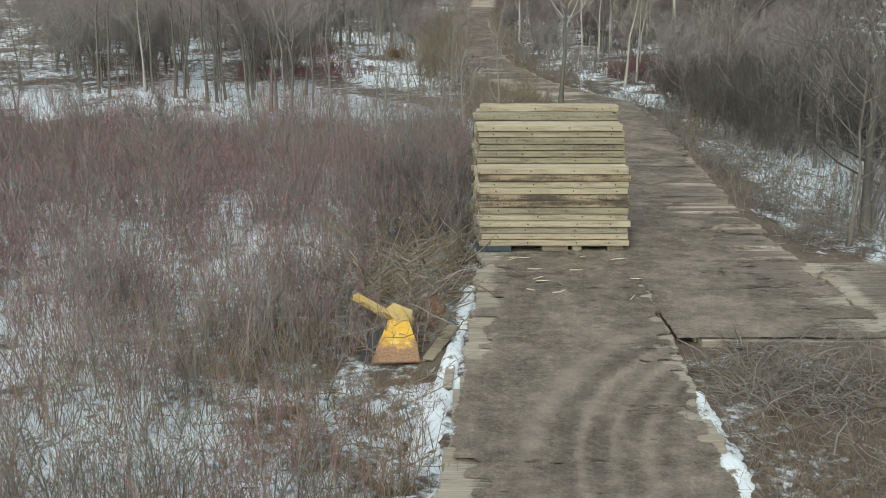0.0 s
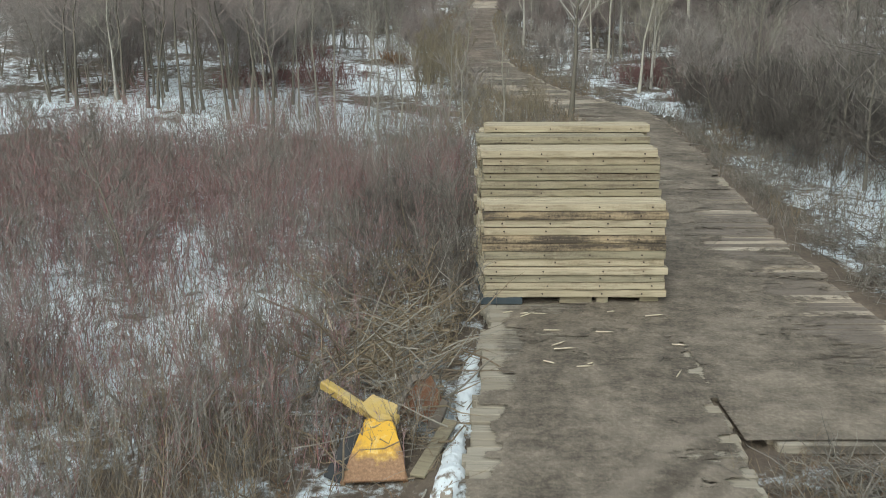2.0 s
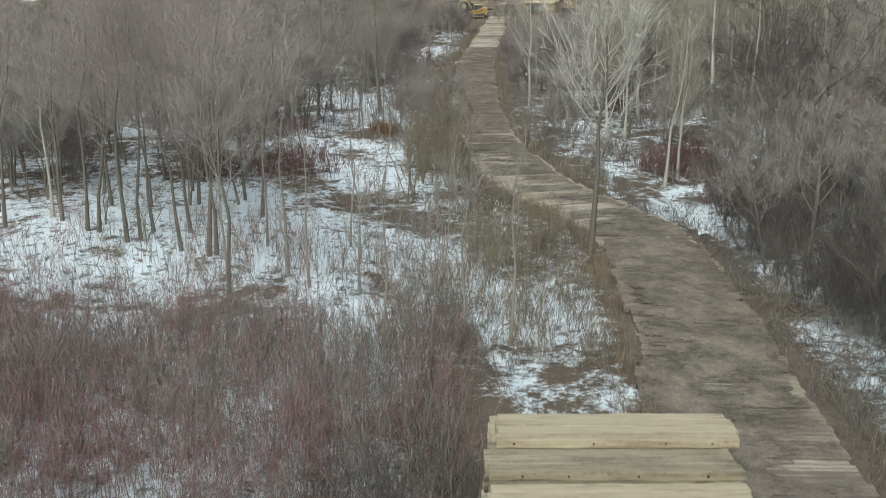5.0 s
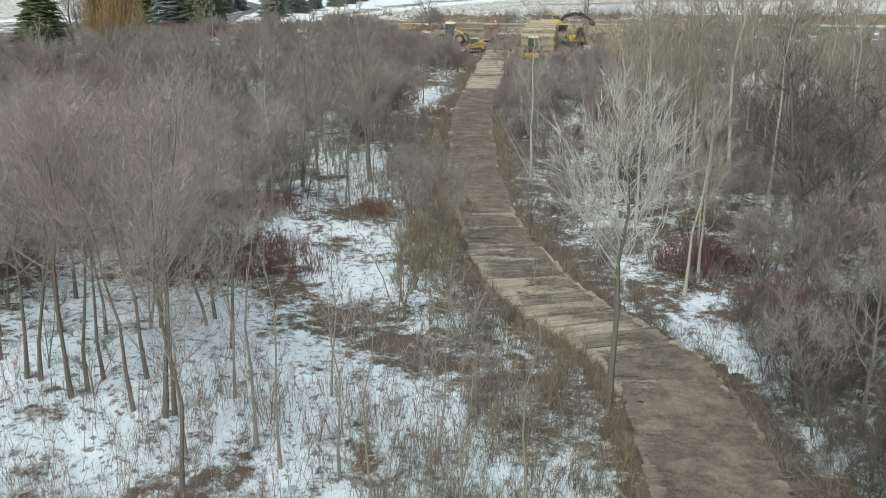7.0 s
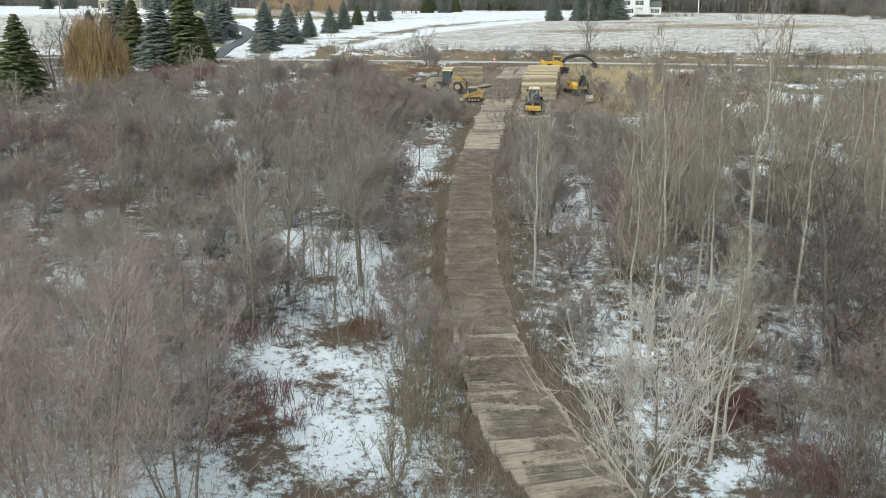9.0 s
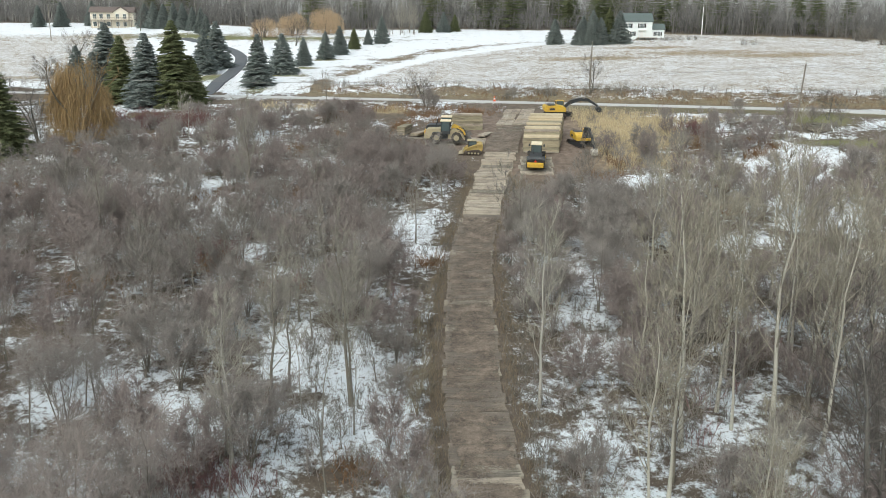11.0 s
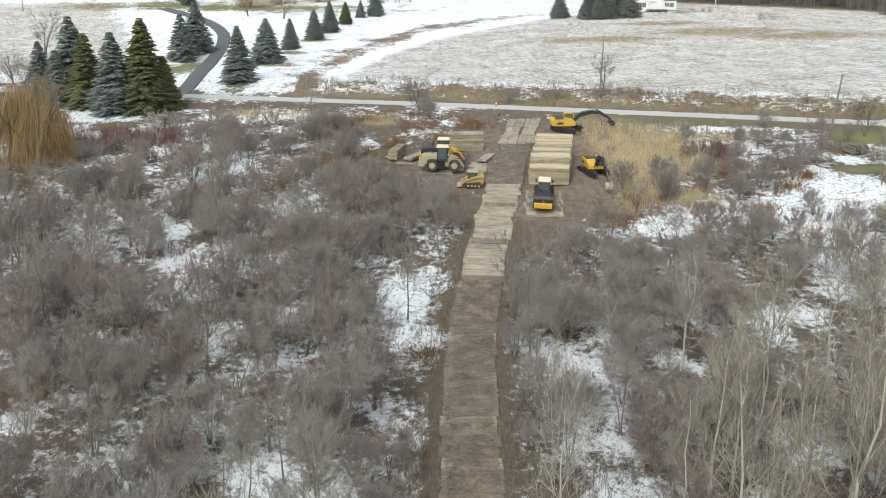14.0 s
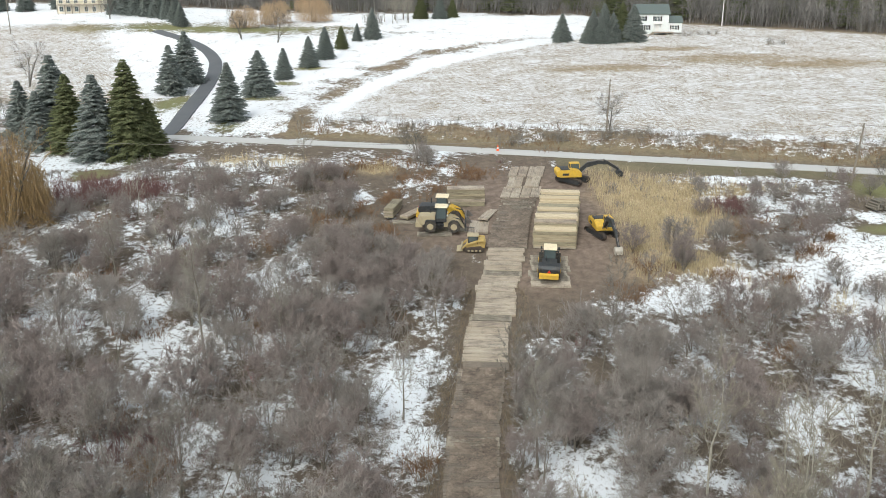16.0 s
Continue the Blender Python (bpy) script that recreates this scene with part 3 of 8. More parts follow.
def asphalt(name, dark, light):
    m, n, l, b = material(name, 0.85)
    pos = n.new("ShaderNodeNewGeometry").outputs["Position"]
    a, f = noise_node(n, l, 0.25, 5, pos), noise_node(n, l, 30, 3, pos)
    c = mix(n, l, a, dark, light)
    c = mix(n, l, maths(n, l, "MULTIPLY", f, 0.3), c, tuple(k * 0.5 for k in dark))
    l.new(c, b.inputs["Base Color"])
    bump(n, l, b, f, 0.2, 0.01)
    return m


def paved_y(x):
    return 202.7 - (0.27 if x > 0 else 0.21) * max(-150, min(150, x))


M_PAVED = asphalt("salt_bleached_asphalt", (0.47, 0.47, 0.465), (0.60, 0.60, 0.59))
M_DRIVE = asphalt("dark_asphalt", (0.10, 0.108, 0.12), (0.155, 0.163, 0.175))
ribbon("country_road", [(x, paved_y(x)) for x in range(-180, 181, 10)], 3.5, M_PAVED, "pale salt-bleached asphalt country road")
ribbon("driveway_road", [(-45.6, 212.6), (-44.0, 221), (-44.6, 230), (-45.5, 243), (-46.4, 252), (-47.7, 263), (-50.7, 278), (-55, 290.5), (-60.8, 303), (-67, 312), (-78, 324)], 3.0, M_DRIVE,
       "dark curving asphalt driveway between spruces")


# ---- the timber mats ----
def mat_mesh(name, mat, length=4.88, beams=4, bw=0.305, h=0.2, wear=0.0, seed=1):
    """Beams side by side, ends a little uneven, edges worn."""
    rnd = random.Random(seed)
    bm = bmesh.new()
    for i in range(beams):
        y = (i - beams / 2) * bw
        a, b = rnd.uniform(-0.05, 0.05), rnd.uniform(-0.05, 0.05)
        dz = rnd.uniform(-0.012, 0.012) - wear * rnd.random()
        box(bm, -length / 2 + a, length / 2 + b, y + 0.008, y + bw - 0.008, -h, dz, 0.014)
    me = bpy.data.meshes.new(name)
    bm.to_mesh(me)
    bm.free()
    me.materials.append(mat)
    return me


road_root = tagged(new("mat_road"), "muddy timber mat road through marsh", "road", kind="structure")
ROAD_MESHES = {k: [mat_mesh("road_mat", m, seed=s, wear=0.01) for s in range(5)] for k, m in (("clean", M_MAT_CLEAN), ("mud", M_MAT_MUD), ("dark", M_MAT_DARK))}
FAR_MESHES = {k: [mat_mesh("road_mat", m, length=4.2, seed=s, wear=0.01) for s in range(5)] for k, m in (("clean", M_MAT_CLEAN), ("mud", M_MAT_MUD), ("dark", M_MAT_DARK))}


BEAM_MESHES = {k: [mat_mesh("beam", m, beams=1, bw=0.3, seed=20 + s) for s in range(3)] for k, m in (("clean", M_MAT_CLEAN), ("mud", M_MAT_MUD), ("dark", M_MAT_DARK))}


def lay_mat(x, y, turn, kind, rnd, sink=0.0):
    slope = math.degrees(math.atan2(float(top(x, y + 1) - top(x, y - 1)), 2))
    if y < 63:
        ob = new("road_mat")
        for k in range(4):
            scraped = 26 < y < 39 and x > 6 and rnd.random() < 0.28
            b = new("beam", rnd.choice(BEAM_MESHES["clean" if scraped else kind]))
            b.parent = ob
            b.matrix_basis = pose(rnd.uniform(-0.05, 0.05), -0.4575 + 0.305 * k, rnd.uniform(-0.014, 0.008))
    else:
        ob = new("road_mat", rnd.choice((FAR_MESHES if 76 < y < 176 else ROAD_MESHES)[kind]))
    ob.parent = road_root
    shift = 0.28 if y > 128 else 0.12
    ob.matrix_basis = pose(x + rnd.uniform(-shift, shift), y, float(top(x, y)) + rnd.uniform(-0.012, 0.012) - sink, slope + rnd.uniform(-0.3, 0.3), rnd.uniform(-0.4, 0.4)) @ pose(0, 0, 0, 0, 0, turn + rnd.uniform(-0.6, 0.6))


def lay_roads():
    rnd = random.Random(5)
    y = 20.5
    while y < 176:
        dx = (float(mat_x(y + 1)) - float(mat_x(y - 1))) / 2
        bare = rnd.random() < np.interp(y, [57, 64, 74, 85, 130, 134, 155, 160], [0, 0.9, 0.85, 0, 0, 1, 1, 0])
        kind = "clean" if bare else "mud" if y < 24 or 171 < y or 60 < y < 84 else "dark"
        if rnd.random() < (0.03 if y < 61 else 0.1):
            kind = "mud"
        turn = -math.degrees(math.atan(dx)) * 0.55
        lay_mat(float(mat_x(y)), y, turn, kind, rnd)
        y += 1.235 * (1 + 0.05 * min(1, abs(dx)))
    # beams lengthwise by the country road
    for y in (178.6, 183.4, 188.2):
        for k in range(4):
            lay_mat(float(mat_x(y)) - 1.9 + 1.26 * k, y, 90 - 11, "clean", rnd)
    # the spur on which the stack stands, and the branch to the side
    y = 9.0
    while y < 34:
        lay_mat(min(0.09 * y + 1.2, 3.63), y, -2.0 if y < 26 else 0.0, "mud", rnd, 0.004)
        y += 1.235
    for x in (13.4, 18.4, 23.4):
        for k in range(5):
            lay_mat(x, 20.9 + 1.235 * k, 1.5, "mud", rnd, 0.006)


lay_roads()


# ---- mud trodden over the mats ----
def lattice(x, y, size, seed):
    """Smooth value noise, -1 to 1."""
    g = np.random.default_rng(seed)
    grid = g.uniform(-1, 1, (256, 256))
    u, v = np.asarray(x) / size, np.asarray(y) / size
    i, j = np.floor(u).astype(int), np.floor(v).astype(int)
    f, h = u - i, v - j
    f, h = f * f * (3 - 2 * f), h * h * (3 - 2 * h)
    at = lambda a, b: grid[a % 256, b % 256]
    return (at(i, j) * (1 - f) + at(i + 1, j) * f) * (1 - h) + (at(i, j + 1) * (1 - f) + at(i + 1, j + 1) * f) * h


def mud_material(name="trodden_mud", k=1.0, red=0.98):
    m, n, l, b = material(name, 0.8)
    pos = n.new("ShaderNodeNewGeometry").outputs["Position"]
    a, d, f, s = noise_node(n, l, 0.7, 6, pos, 0.6), noise_node(n, l, 3.2, 6, pos, 0.72), noise_node(n, l, 13.0, 5, pos, 0.7), noise_node(n, l, 2.5, 5, scaled(n, l, pos, (0.3, 2.4, 1.0)), 0.7)
    c = ramp(n, l, a, [(0.39, (0.072, 0.060, 0.046)), (0.5, (0.150, 0.128, 0.102)), (0.61, (0.27, 0.235, 0.19))])
    c = mix(n, l, 0.36, c, ramp(n, l, d, [(0.40, (0.045, 0.037, 0.028)), (0.47, (0.135, 0.115, 0.09)), (0.54, (0.19, 0.164, 0.13)), (0.62, (0.36, 0.315, 0.25))]))
    c = mix(n, l, 0.17, c, ramp(n, l, f, [(0.41, (0.02, 0.016, 0.012)), (0.47, (0.13, 0.112, 0.086)), (0.53, (0.20, 0.173, 0.136)), (0.60, (0.46, 0.40, 0.32))]))
    c = mix(n, l, maths(n, l, "MULTIPLY", ramp(n, l, s, [(0.47, (0, 0, 0)), (0.6, (1, 1, 1))]), 0.14), c, (0.30, 0.268, 0.225))
    w = n.new("ShaderNodeAttribute")
    w.attribute_name = "rut"
    c = mix(n, l, maths(n, l, "MULTIPLY", w.outputs["Fac"], 0.42, True), c, (0.085, 0.07, 0.054))
    c = mix(n, l, maths(n, l, "MULTIPLY", w.outputs["Fac"], -0.55, True), c, (0.30, 0.262, 0.215))
    c = mix(n, l, 1.0, c, (k * red, k, k * 0.97), "MULTIPLY")
    cov = n.new("ShaderNodeAttribute")
    cov.attribute_name = "cover"
    e = noise_node(n, l, 7.0, 7, scaled(n, l, pos, (0.5, 1.6, 1.0)), 0.75)
    e = maths(n, l, "MULTIPLY", maths(n, l, "SUBTRACT", e, 0.5), 5.0)
    e = maths(n, l, "ADD", maths(n, l, "ADD", e, cov.outputs["Fac"]), 0.12)
    l.new(maths(n, l, "ADD", maths(n, l, "MULTIPLY", e, 4.0), 0.5, True), b.inputs["Alpha"])
    l.new(c, b.inputs["Base Color"])
    bump(n, l, b, f, 0.9, 0.03)
    return m


M_MUD = mud_material(k=0.93, red=1.02)
M_MUD_DARK = mud_material("dark_trodden_mud", 0.92, 1.08)


def mud_sheet(name, y0, y1, centre, half, cover, seed, label, step=0.11, ruts=(), dry=(), boards=0.5, mat=None):
    """A thin skin of mud: ragged where it thins out, cut off beam by beam along the sides."""
    g = np.random.default_rng(seed)
    ys = np.arange(y0, y1, step)
    os_ = np.arange(-half, half + step, step)
    O, Y = np.meshgrid(os_, ys)
    X = np.array([centre(v) for v in ys])[:, None] + O
    n1, n2, n3 = lattice(X, Y, 2.6, seed), lattice(X * 0.3, Y, 0.45, seed + 1), lattice(X, Y, 0.27, seed + 2)
    n4 = lattice(X, Y, 0.13, seed + 3)
    cover = cover(O, Y) if callable(cover) else cover
    beam = ((Y - y0) / 0.309).astype(int)
    swell = 0.5 + 0.5 * lattice(Y, Y * 0, 1.9, seed + 5)
    left = (boards * (0.35 + 0.65 * g.random(400)))[beam] * np.clip((np.repeat(g.random(140), 3)[:400][beam] - 0.6) * 5, 0.08, 1)
    right = (0.6 * boards * g.random(400) ** 2.5)[beam] * (1.35 - swell)
    side = np.where(O < 0, -O - (half - 0.15 - left), O - (half - 0.1 - right))
    mask = cover + 0.6 * n1 + 0.8 * n2 + 0.25 * n3 + 0.3 * n4 - 2.6 * np.clip(side / 0.22 + 0.1, 0, 1.5)
    h = 0.022 * np.clip(mask, -1.5, 1.0) + 0.016 * n3 + 0.012 * n4
    rut = np.zeros_like(h)
    for sign, rows in ((1, ruts), (-1, dry)):
        for cx, cy, r, w in rows:
            d = np.abs(np.hypot(X - cx, Y - cy) - r)
            rut += sign * np.exp(-(d / w) ** 2) * np.clip(0.75 + 0.3 * n3 + 0.3 * n1 + 0.25 * n4, 0, 1.2)
            h -= sign * 0.010 * np.exp(-(d / w) ** 2)
    Z = top(X, Y) + 0.03 + 0.5 * h
    k = len(os_)
    i = np.arange(len(ys) * k).reshape(len(ys), k)
    Q = np.stack([i[:-1, :-1], i[:-1, 1:], i[1:, 1:], i[1:, :-1]], -1).reshape(-1, 4)
    V = np.stack([X, Y, Z], -1).reshape(-1, 3)
    keep = (mask.ravel()[Q] > -1.1).any(1)
    me = bpy.data.meshes.new(name)
    me.from_pydata(V.tolist(), [], Q[keep].tolist())
    me.polygons.foreach_set("use_smooth", np.ones(int(keep.sum()), bool))
    a = me.attributes.new("rut", "FLOAT", "POINT")
    a.data.foreach_set("value", np.clip(rut, -1, 1).ravel().astype(np.float32))
    a = me.attributes.new("cover", "FLOAT", "POINT")
    a.data.foreach_set("value", np.clip(mask, -2, 2).ravel().astype(np.float32))
    me.materials.append(mat or M_MUD)
    tagged(new(name, me), label, "mud", kind="structure")


RUTS = [(11.3, 12.8, 9.36, 0.15), (11.3, 12.8, 8.72, 0.13), (11.3, 12.8, 8.1, 0.13), (10.4, 13.3, 8.3, 0.10), (11.3, 12.8, 7.5, 0.12)]
DRY = [(11.3, 12.8, 9.9, 0.25), (11.3, 12.8, 9.02, 0.10), (11.3, 12.8, 8.42, 0.10), (11.3, 12.8, 7.82, 0.12)]
mud_sheet("mud_on_spur", 8.5, 28.0, lambda v: min(0.09 * v + 1.2, 3.63), 2.46, lambda o, y: 0.85 - 0.8 * np.clip((y - 22.0) / 3.5, 0, 1) - 0.55 * np.exp(-((y - 19.6) / 0.5) ** 2) - 1.9 * np.clip((-o - 1.6 + 0.25 * np.sin(y * 2.1)) / 0.25, 0, 1) * np.clip((y - 21.8) / 0.5, 0, 1), 51, "grey-brown mud with tyre ruts on the mats", 0.075, RUTS, DRY, 0.75)
mud_sheet("mud_on_road", 20.0, 44.0, lambda v: float(mat_x(v)) - 0.2, 2.75, lambda o, y: np.clip(-o * 0.6 + 0.3, -0.3, 1.3) + np.where(y < 22.5, 0.6, 0) - 0.3 * np.clip((y - 31) / 4, 0, 1) - np.clip((y - 40) / 4, 0, 1), 61, "grey-brown mud heaped over the mat road", 0.09, boards=0.12)
mud_sheet("mud_on_branch", 20.6, 26.0, lambda v: 15.0, 4.2, -0.45, 71, "thin mud over the side branch of mats", 0.14)
mud_sheet("mud_on_bend", 40.0, 80.0, lambda v: float(mat_x(v)), 2.4, lambda o, y: np.interp(y, [40, 46, 60, 63.5, 67.5, 71, 80], [-0.3, 0.7, 0.6, -0.75, -0.6, 0.05, 0.3]) + 0.22 * o, 101, "thin pale mud film over the mats at the bend", 0.14, boards=0.8)
mud_sheet("mud_on_yard_road", 157.5, 177.0, lambda v: float(mat_x(v)), 2.5, 0.45, 91, "dark wet mud over the mats between the stacks", 0.25, mat=M_MUD_DARK)
mud_sheet("mud_on_far_road", 80.0, 132.0, lambda v: float(mat_x(v)), 2.0, 0.1, 81, "brown mud over the far mat road", 0.2, mat=M_MUD_DARK)


# ---- stacked mats ----
def timber_mat(m, label, group, mat, seed, length=4.74):
    rnd = random.Random(seed)
    t = thing("timber_mat", m, label, "timber mat", group)
    for i in range(4):
        y = -0.61 + 0.305 * i
        a, b = rnd.uniform(-0.06, 0.06), rnd.uniform(-0.06, 0.06)
        bm = bmesh.new()
        box(bm, -length / 2 + a, length / 2 + b, y + 0.004, y + 0.301, 0.004, 0.196 + rnd.uniform(-0.012, 0.004))
        bmesh.ops.subdivide_edges(bm, edges=[e for e in bm.edges if abs(e.verts[0].co.x - e.verts[1].co.x) > 1], cuts=17)
        for v in bm.verts:
            v.co += Vector((0, rnd.uniform(-0.018, 0.018), rnd.uniform(-0.012, 0.003) if rnd.random() < 0.25 else rnd.uniform(-0.004, 0.003)))
        bmesh.ops.bevel(bm, geom=[e for e in bm.edges if e.calc_face_angle(0) > 0.8], offset=0.012, segments=1, affect="EDGES")
        part("beam", bm, mat, t)
    for side in (-1, 1) if seed % 2 == 0 else ():
        for k in range(4):
            x = -length / 2 + 0.45 + k * (length - 0.9) / 3 + rnd.uniform(-0.3, 0.3)
            bm = bmesh.new()
            rod(bm, (x, side * 0.60, 0.10), (x, side * 0.625, 0.10), 0.022, sides=8)
            rod(bm, (x, side * 0.62, 0.10), (x, side * 0.64, 0.10), 0.012, sides=6)
            part("bolt", bm, M_BOLT, t, "dark rusty through-bolt")
    return t


PITCH = 0.208
GROUP_NEAR = "mats in the tall stack"
L_STAIN = "pale timber mat with dark wet stains in stack"
L_PALE, L_OLD = "pale sawn timber mat with bolts in stack", "greyed weathered timber mat in stack"
STACK_X, STACK_Y, STACK_Z = 3.5, 27.5, float(top(3.5, 27.7)) + 0.19
# from the ground up: pale, grey and stained mats as they were thrown on
FRONT = (0, 1, 3, 0, 1, 4, 2, 2, 1, 0, 2, 1)
UPPER = (3, 4, 3, 4, 0, 1)
MAT_KINDS = [timber_mat(pose(STACK_X + dx, STACK_Y + 0.61, STACK_Z + PITCH * i), (L_PALE, L_PALE, L_STAIN, L_OLD, L_OLD)[k], GROUP_NEAR, (M_STACK, M_STACK, M_STACK_STAIN, M_STACK_OLD, M_STACK_OLD)[k], 40 + 2 * k)
             for k, (i, dx) in enumerate(((0, 0.02), (1, 0.07), (6, -0.02), (2, 0.0), (5, 0.03)))]


def pile(x, y, z, layers, group, seed, start=0, old=0.2, turn=0.0, jitter=0.05, kinds=None):
    rnd = random.Random(seed)
    for i in range(start, layers):
        src = MAT_KINDS[2 if rnd.random() < 0.16 and old else rnd.randrange(2)] if rnd.random() > old else MAT_KINDS[3 + rnd.randrange(2)]
        m = pose(x + rnd.uniform(-jitter, jitter), y + rnd.uniform(-0.075, 0.075), z + PITCH * i, 0, 0, turn + rnd.uniform(-0.5, 0.5) + (180 if rnd.random() < 0.5 else 0))
        if kinds:
            src = MAT_KINDS[kinds[i]]
            if FRONT is kinds and i in (0, 1, 2, 5, 6):
                continue
        tagged(copy_thing(src, m), group=group)


pile(STACK_X, STACK_Y + 0.61, STACK_Z, 12, GROUP_NEAR, 1, kinds=FRONT)
for _row in (1, 2, 3):
    pile(STACK_X, STACK_Y + 0.61 + 1.25 * _row, STACK_Z, 12, GROUP_NEAR, 1 + _row)
pile(STACK_X - 0.03, STACK_Y + 1.64, STACK_Z + 12 * PITCH, 6, GROUP_NEAR, 15, kinds=UPPER)
pile(STACK_X - 0.04, STACK_Y + 2.91, STACK_Z + 12 * PITCH, 7, GROUP_NEAR, 16, old=0.4)
pile(STACK_X + 0.05, STACK_Y + 4.16, STACK_Z + 12 * PITCH, 7, GROUP_NEAR, 17, old=0.4)
pile(STACK_X + 0.2, STACK_Y + 3.70, STACK_Z + 12 * PITCH, 8, GROUP_NEAR, 18, start=7, old=0)


# ---- bare trees ----
def bare_tree(seed, H, r, limbs, start, spread, rise, subs, twigs, lean=0.03, forks=1, sides=6, curl=0.15, thick=1.0, wild=0.5, bend=0.0):
    """Trunk and crown arrays of a leafless tree: trunk, limbs, branches and twigs."""
    g = np.random.default_rng(seed)
    k = 7
    trunk_p, trunk_r = [], []
    for f in range(forks):
        d = g.normal(0, lean + (0.16 if forks > 1 else 0), 2)
        t = np.linspace(0, 1, k)
        p = np.stack([d[0] * H * t ** 1.2 + g.normal(0, 0.017 * H, k) * t, d[1] * H * t ** 1.2 + g.normal(0, 0.012 * H, k) * t, H * t * (1 if f == 0 else g.uniform(0.75, 0.95))], 1)
        p[:, :2] += g.normal(0, r * 0.8, 2) if f else 0
        for c in (0, 1) if bend else ():
            p[:, c] += bend * H * (np.sin(g.uniform(1.5, 3.0) * np.pi * t + g.uniform(0, 6)) * t)
        trunk_p.append(p)
        trunk_r.append(r * (1 if f == 0 else 0.8) * (1 - 0.93 * t) * np.where(t == 0, 1.35, 1))
    crown = []
    LP, LR = [], []
    for i in range(limbs):
        f = g.integers(forks)
        h = start + (0.97 - start) * (i + g.random()) / limbs
        p0 = np.array([np.interp(h, np.linspace(0, 1, k), trunk_p[f][:, c]) for c in range(3)])
        rr = np.interp(h, np.linspace(0, 1, k), trunk_r[f])
        a = i * 2.4 + g.uniform(-0.5, 0.5)
        L = spread * H * (1 - 0.62 * (h - start) / (1 - start)) * g.uniform(0.65, 1.15)
        up = rise * g.uniform(0.8, 1.25)
        d0 = np.array([np.cos(a), np.sin(a), up * 0.75])
        d1 = np.array([np.cos(a + g.normal(0, .3)), np.sin(a + g.normal(0, .3)), up * 1.35])
        d0, d1 = unit(d0), unit(d1)
        mid = p0 + d0 * L * 0.5 + g.normal(0, 0.03 * L, 3)
        q = mid + d1 * L * 0.3 + g.normal(0, 0.03 * L, 3)
        end = q + d1 * L * 0.3 + g.normal(0, 0.05 * L, 3)
        LP.append([p0, mid, q, end])
        LR.append([min(rr * 0.5, 0.012 + L * 0.009), rr * 0.22 + 0.006, rr * 0.13 + 0.004, 0])
    LP, LR = np.array(LP), np.array(LR)
    crown.append(tubes(LP, LR, 4))

    def offshoots(P, n, length, radius, rise_, spreadk, fine=False):
        t = g.uniform(0.25, 1.0, (len(P), n))
        seg = np.minimum((t * (P.shape[1] - 1)).astype(int), P.shape[1] - 2)
        fr = t * (P.shape[1] - 1) - seg
        idx = np.arange(len(P))[:, None]
        p0 = P[idx, seg] * (1 - fr[..., None]) + P[idx, seg + 1] * fr[..., None]
        d = unit(P[:, -1] - P[:, 0])[:, None, :] + g.normal(0, spreadk, (len(P), n, 3)) + np.array([0, 0, rise_])
        d = unit(d)
        L = length * np.linalg.norm(P[:, -1] - P[:, 0], axis=1)[:, None] * g.uniform(0.5, 1.2, (len(P), n))
        m = p0 + d * L[..., None] * 0.55
        e = p0 + d * L[..., None] + (g.normal(0, curl, (len(P), n, 3)) + np.array([0, 0, 0.12])) * L[..., None]
        if fine:
            Q = np.stack([p0, e], 2).reshape(-1, 2, 3)
            return Q, np.tile([radius, 0], (len(Q), 1))
        Q = np.stack([p0, m, e], 2).reshape(-1, 3, 3)
        R = np.tile([radius, radius * 0.65, 0], (len(Q), 1))
        return Q, R
    B, BR = offshoots(LP, subs, 0.5, (r * 0.085 + 0.004) * thick, 0.25, 0.45)
    crown.append(tubes(B, BR, 3))
    W, WR = offshoots(B, twigs, 0.62, (r * 0.04 + 0.008) * thick, 0.2 * (0.5 / wild), wild, True)
    crown.append(slivers(W, WR))
    return tubes(np.array(trunk_p), np.array(trunk_r), sides), joined(crown)


def tree_kind(name, label, m_trunk, m_crown, spec, group="bare trees in the marsh"):
    (tv, tt), (cv, ct) = bare_tree(**spec)
    return dict(name=name, label=label, trunk=mesh_np("trunk", tv, tt, m_trunk, True), crown=mesh_np("crown", cv, ct, m_crown), group=group, H=spec["H"])


def plant(kind, x, y, scale=1.0, turn=0.0, lean=0.0, z=None):
    m = pose(x, y, float(soil(x, y)) - 0.08 if z is None else z, lean, lean * 0.6, turn) @ Matrix.Diagonal((scale, scale, scale, 1))
    t = thing(kind["name"], m, kind["label"], "tree", kind["group"])
    part("trunk", kind["trunk"], None, t)
    part("crown", kind["crown"], None, t)
    return t


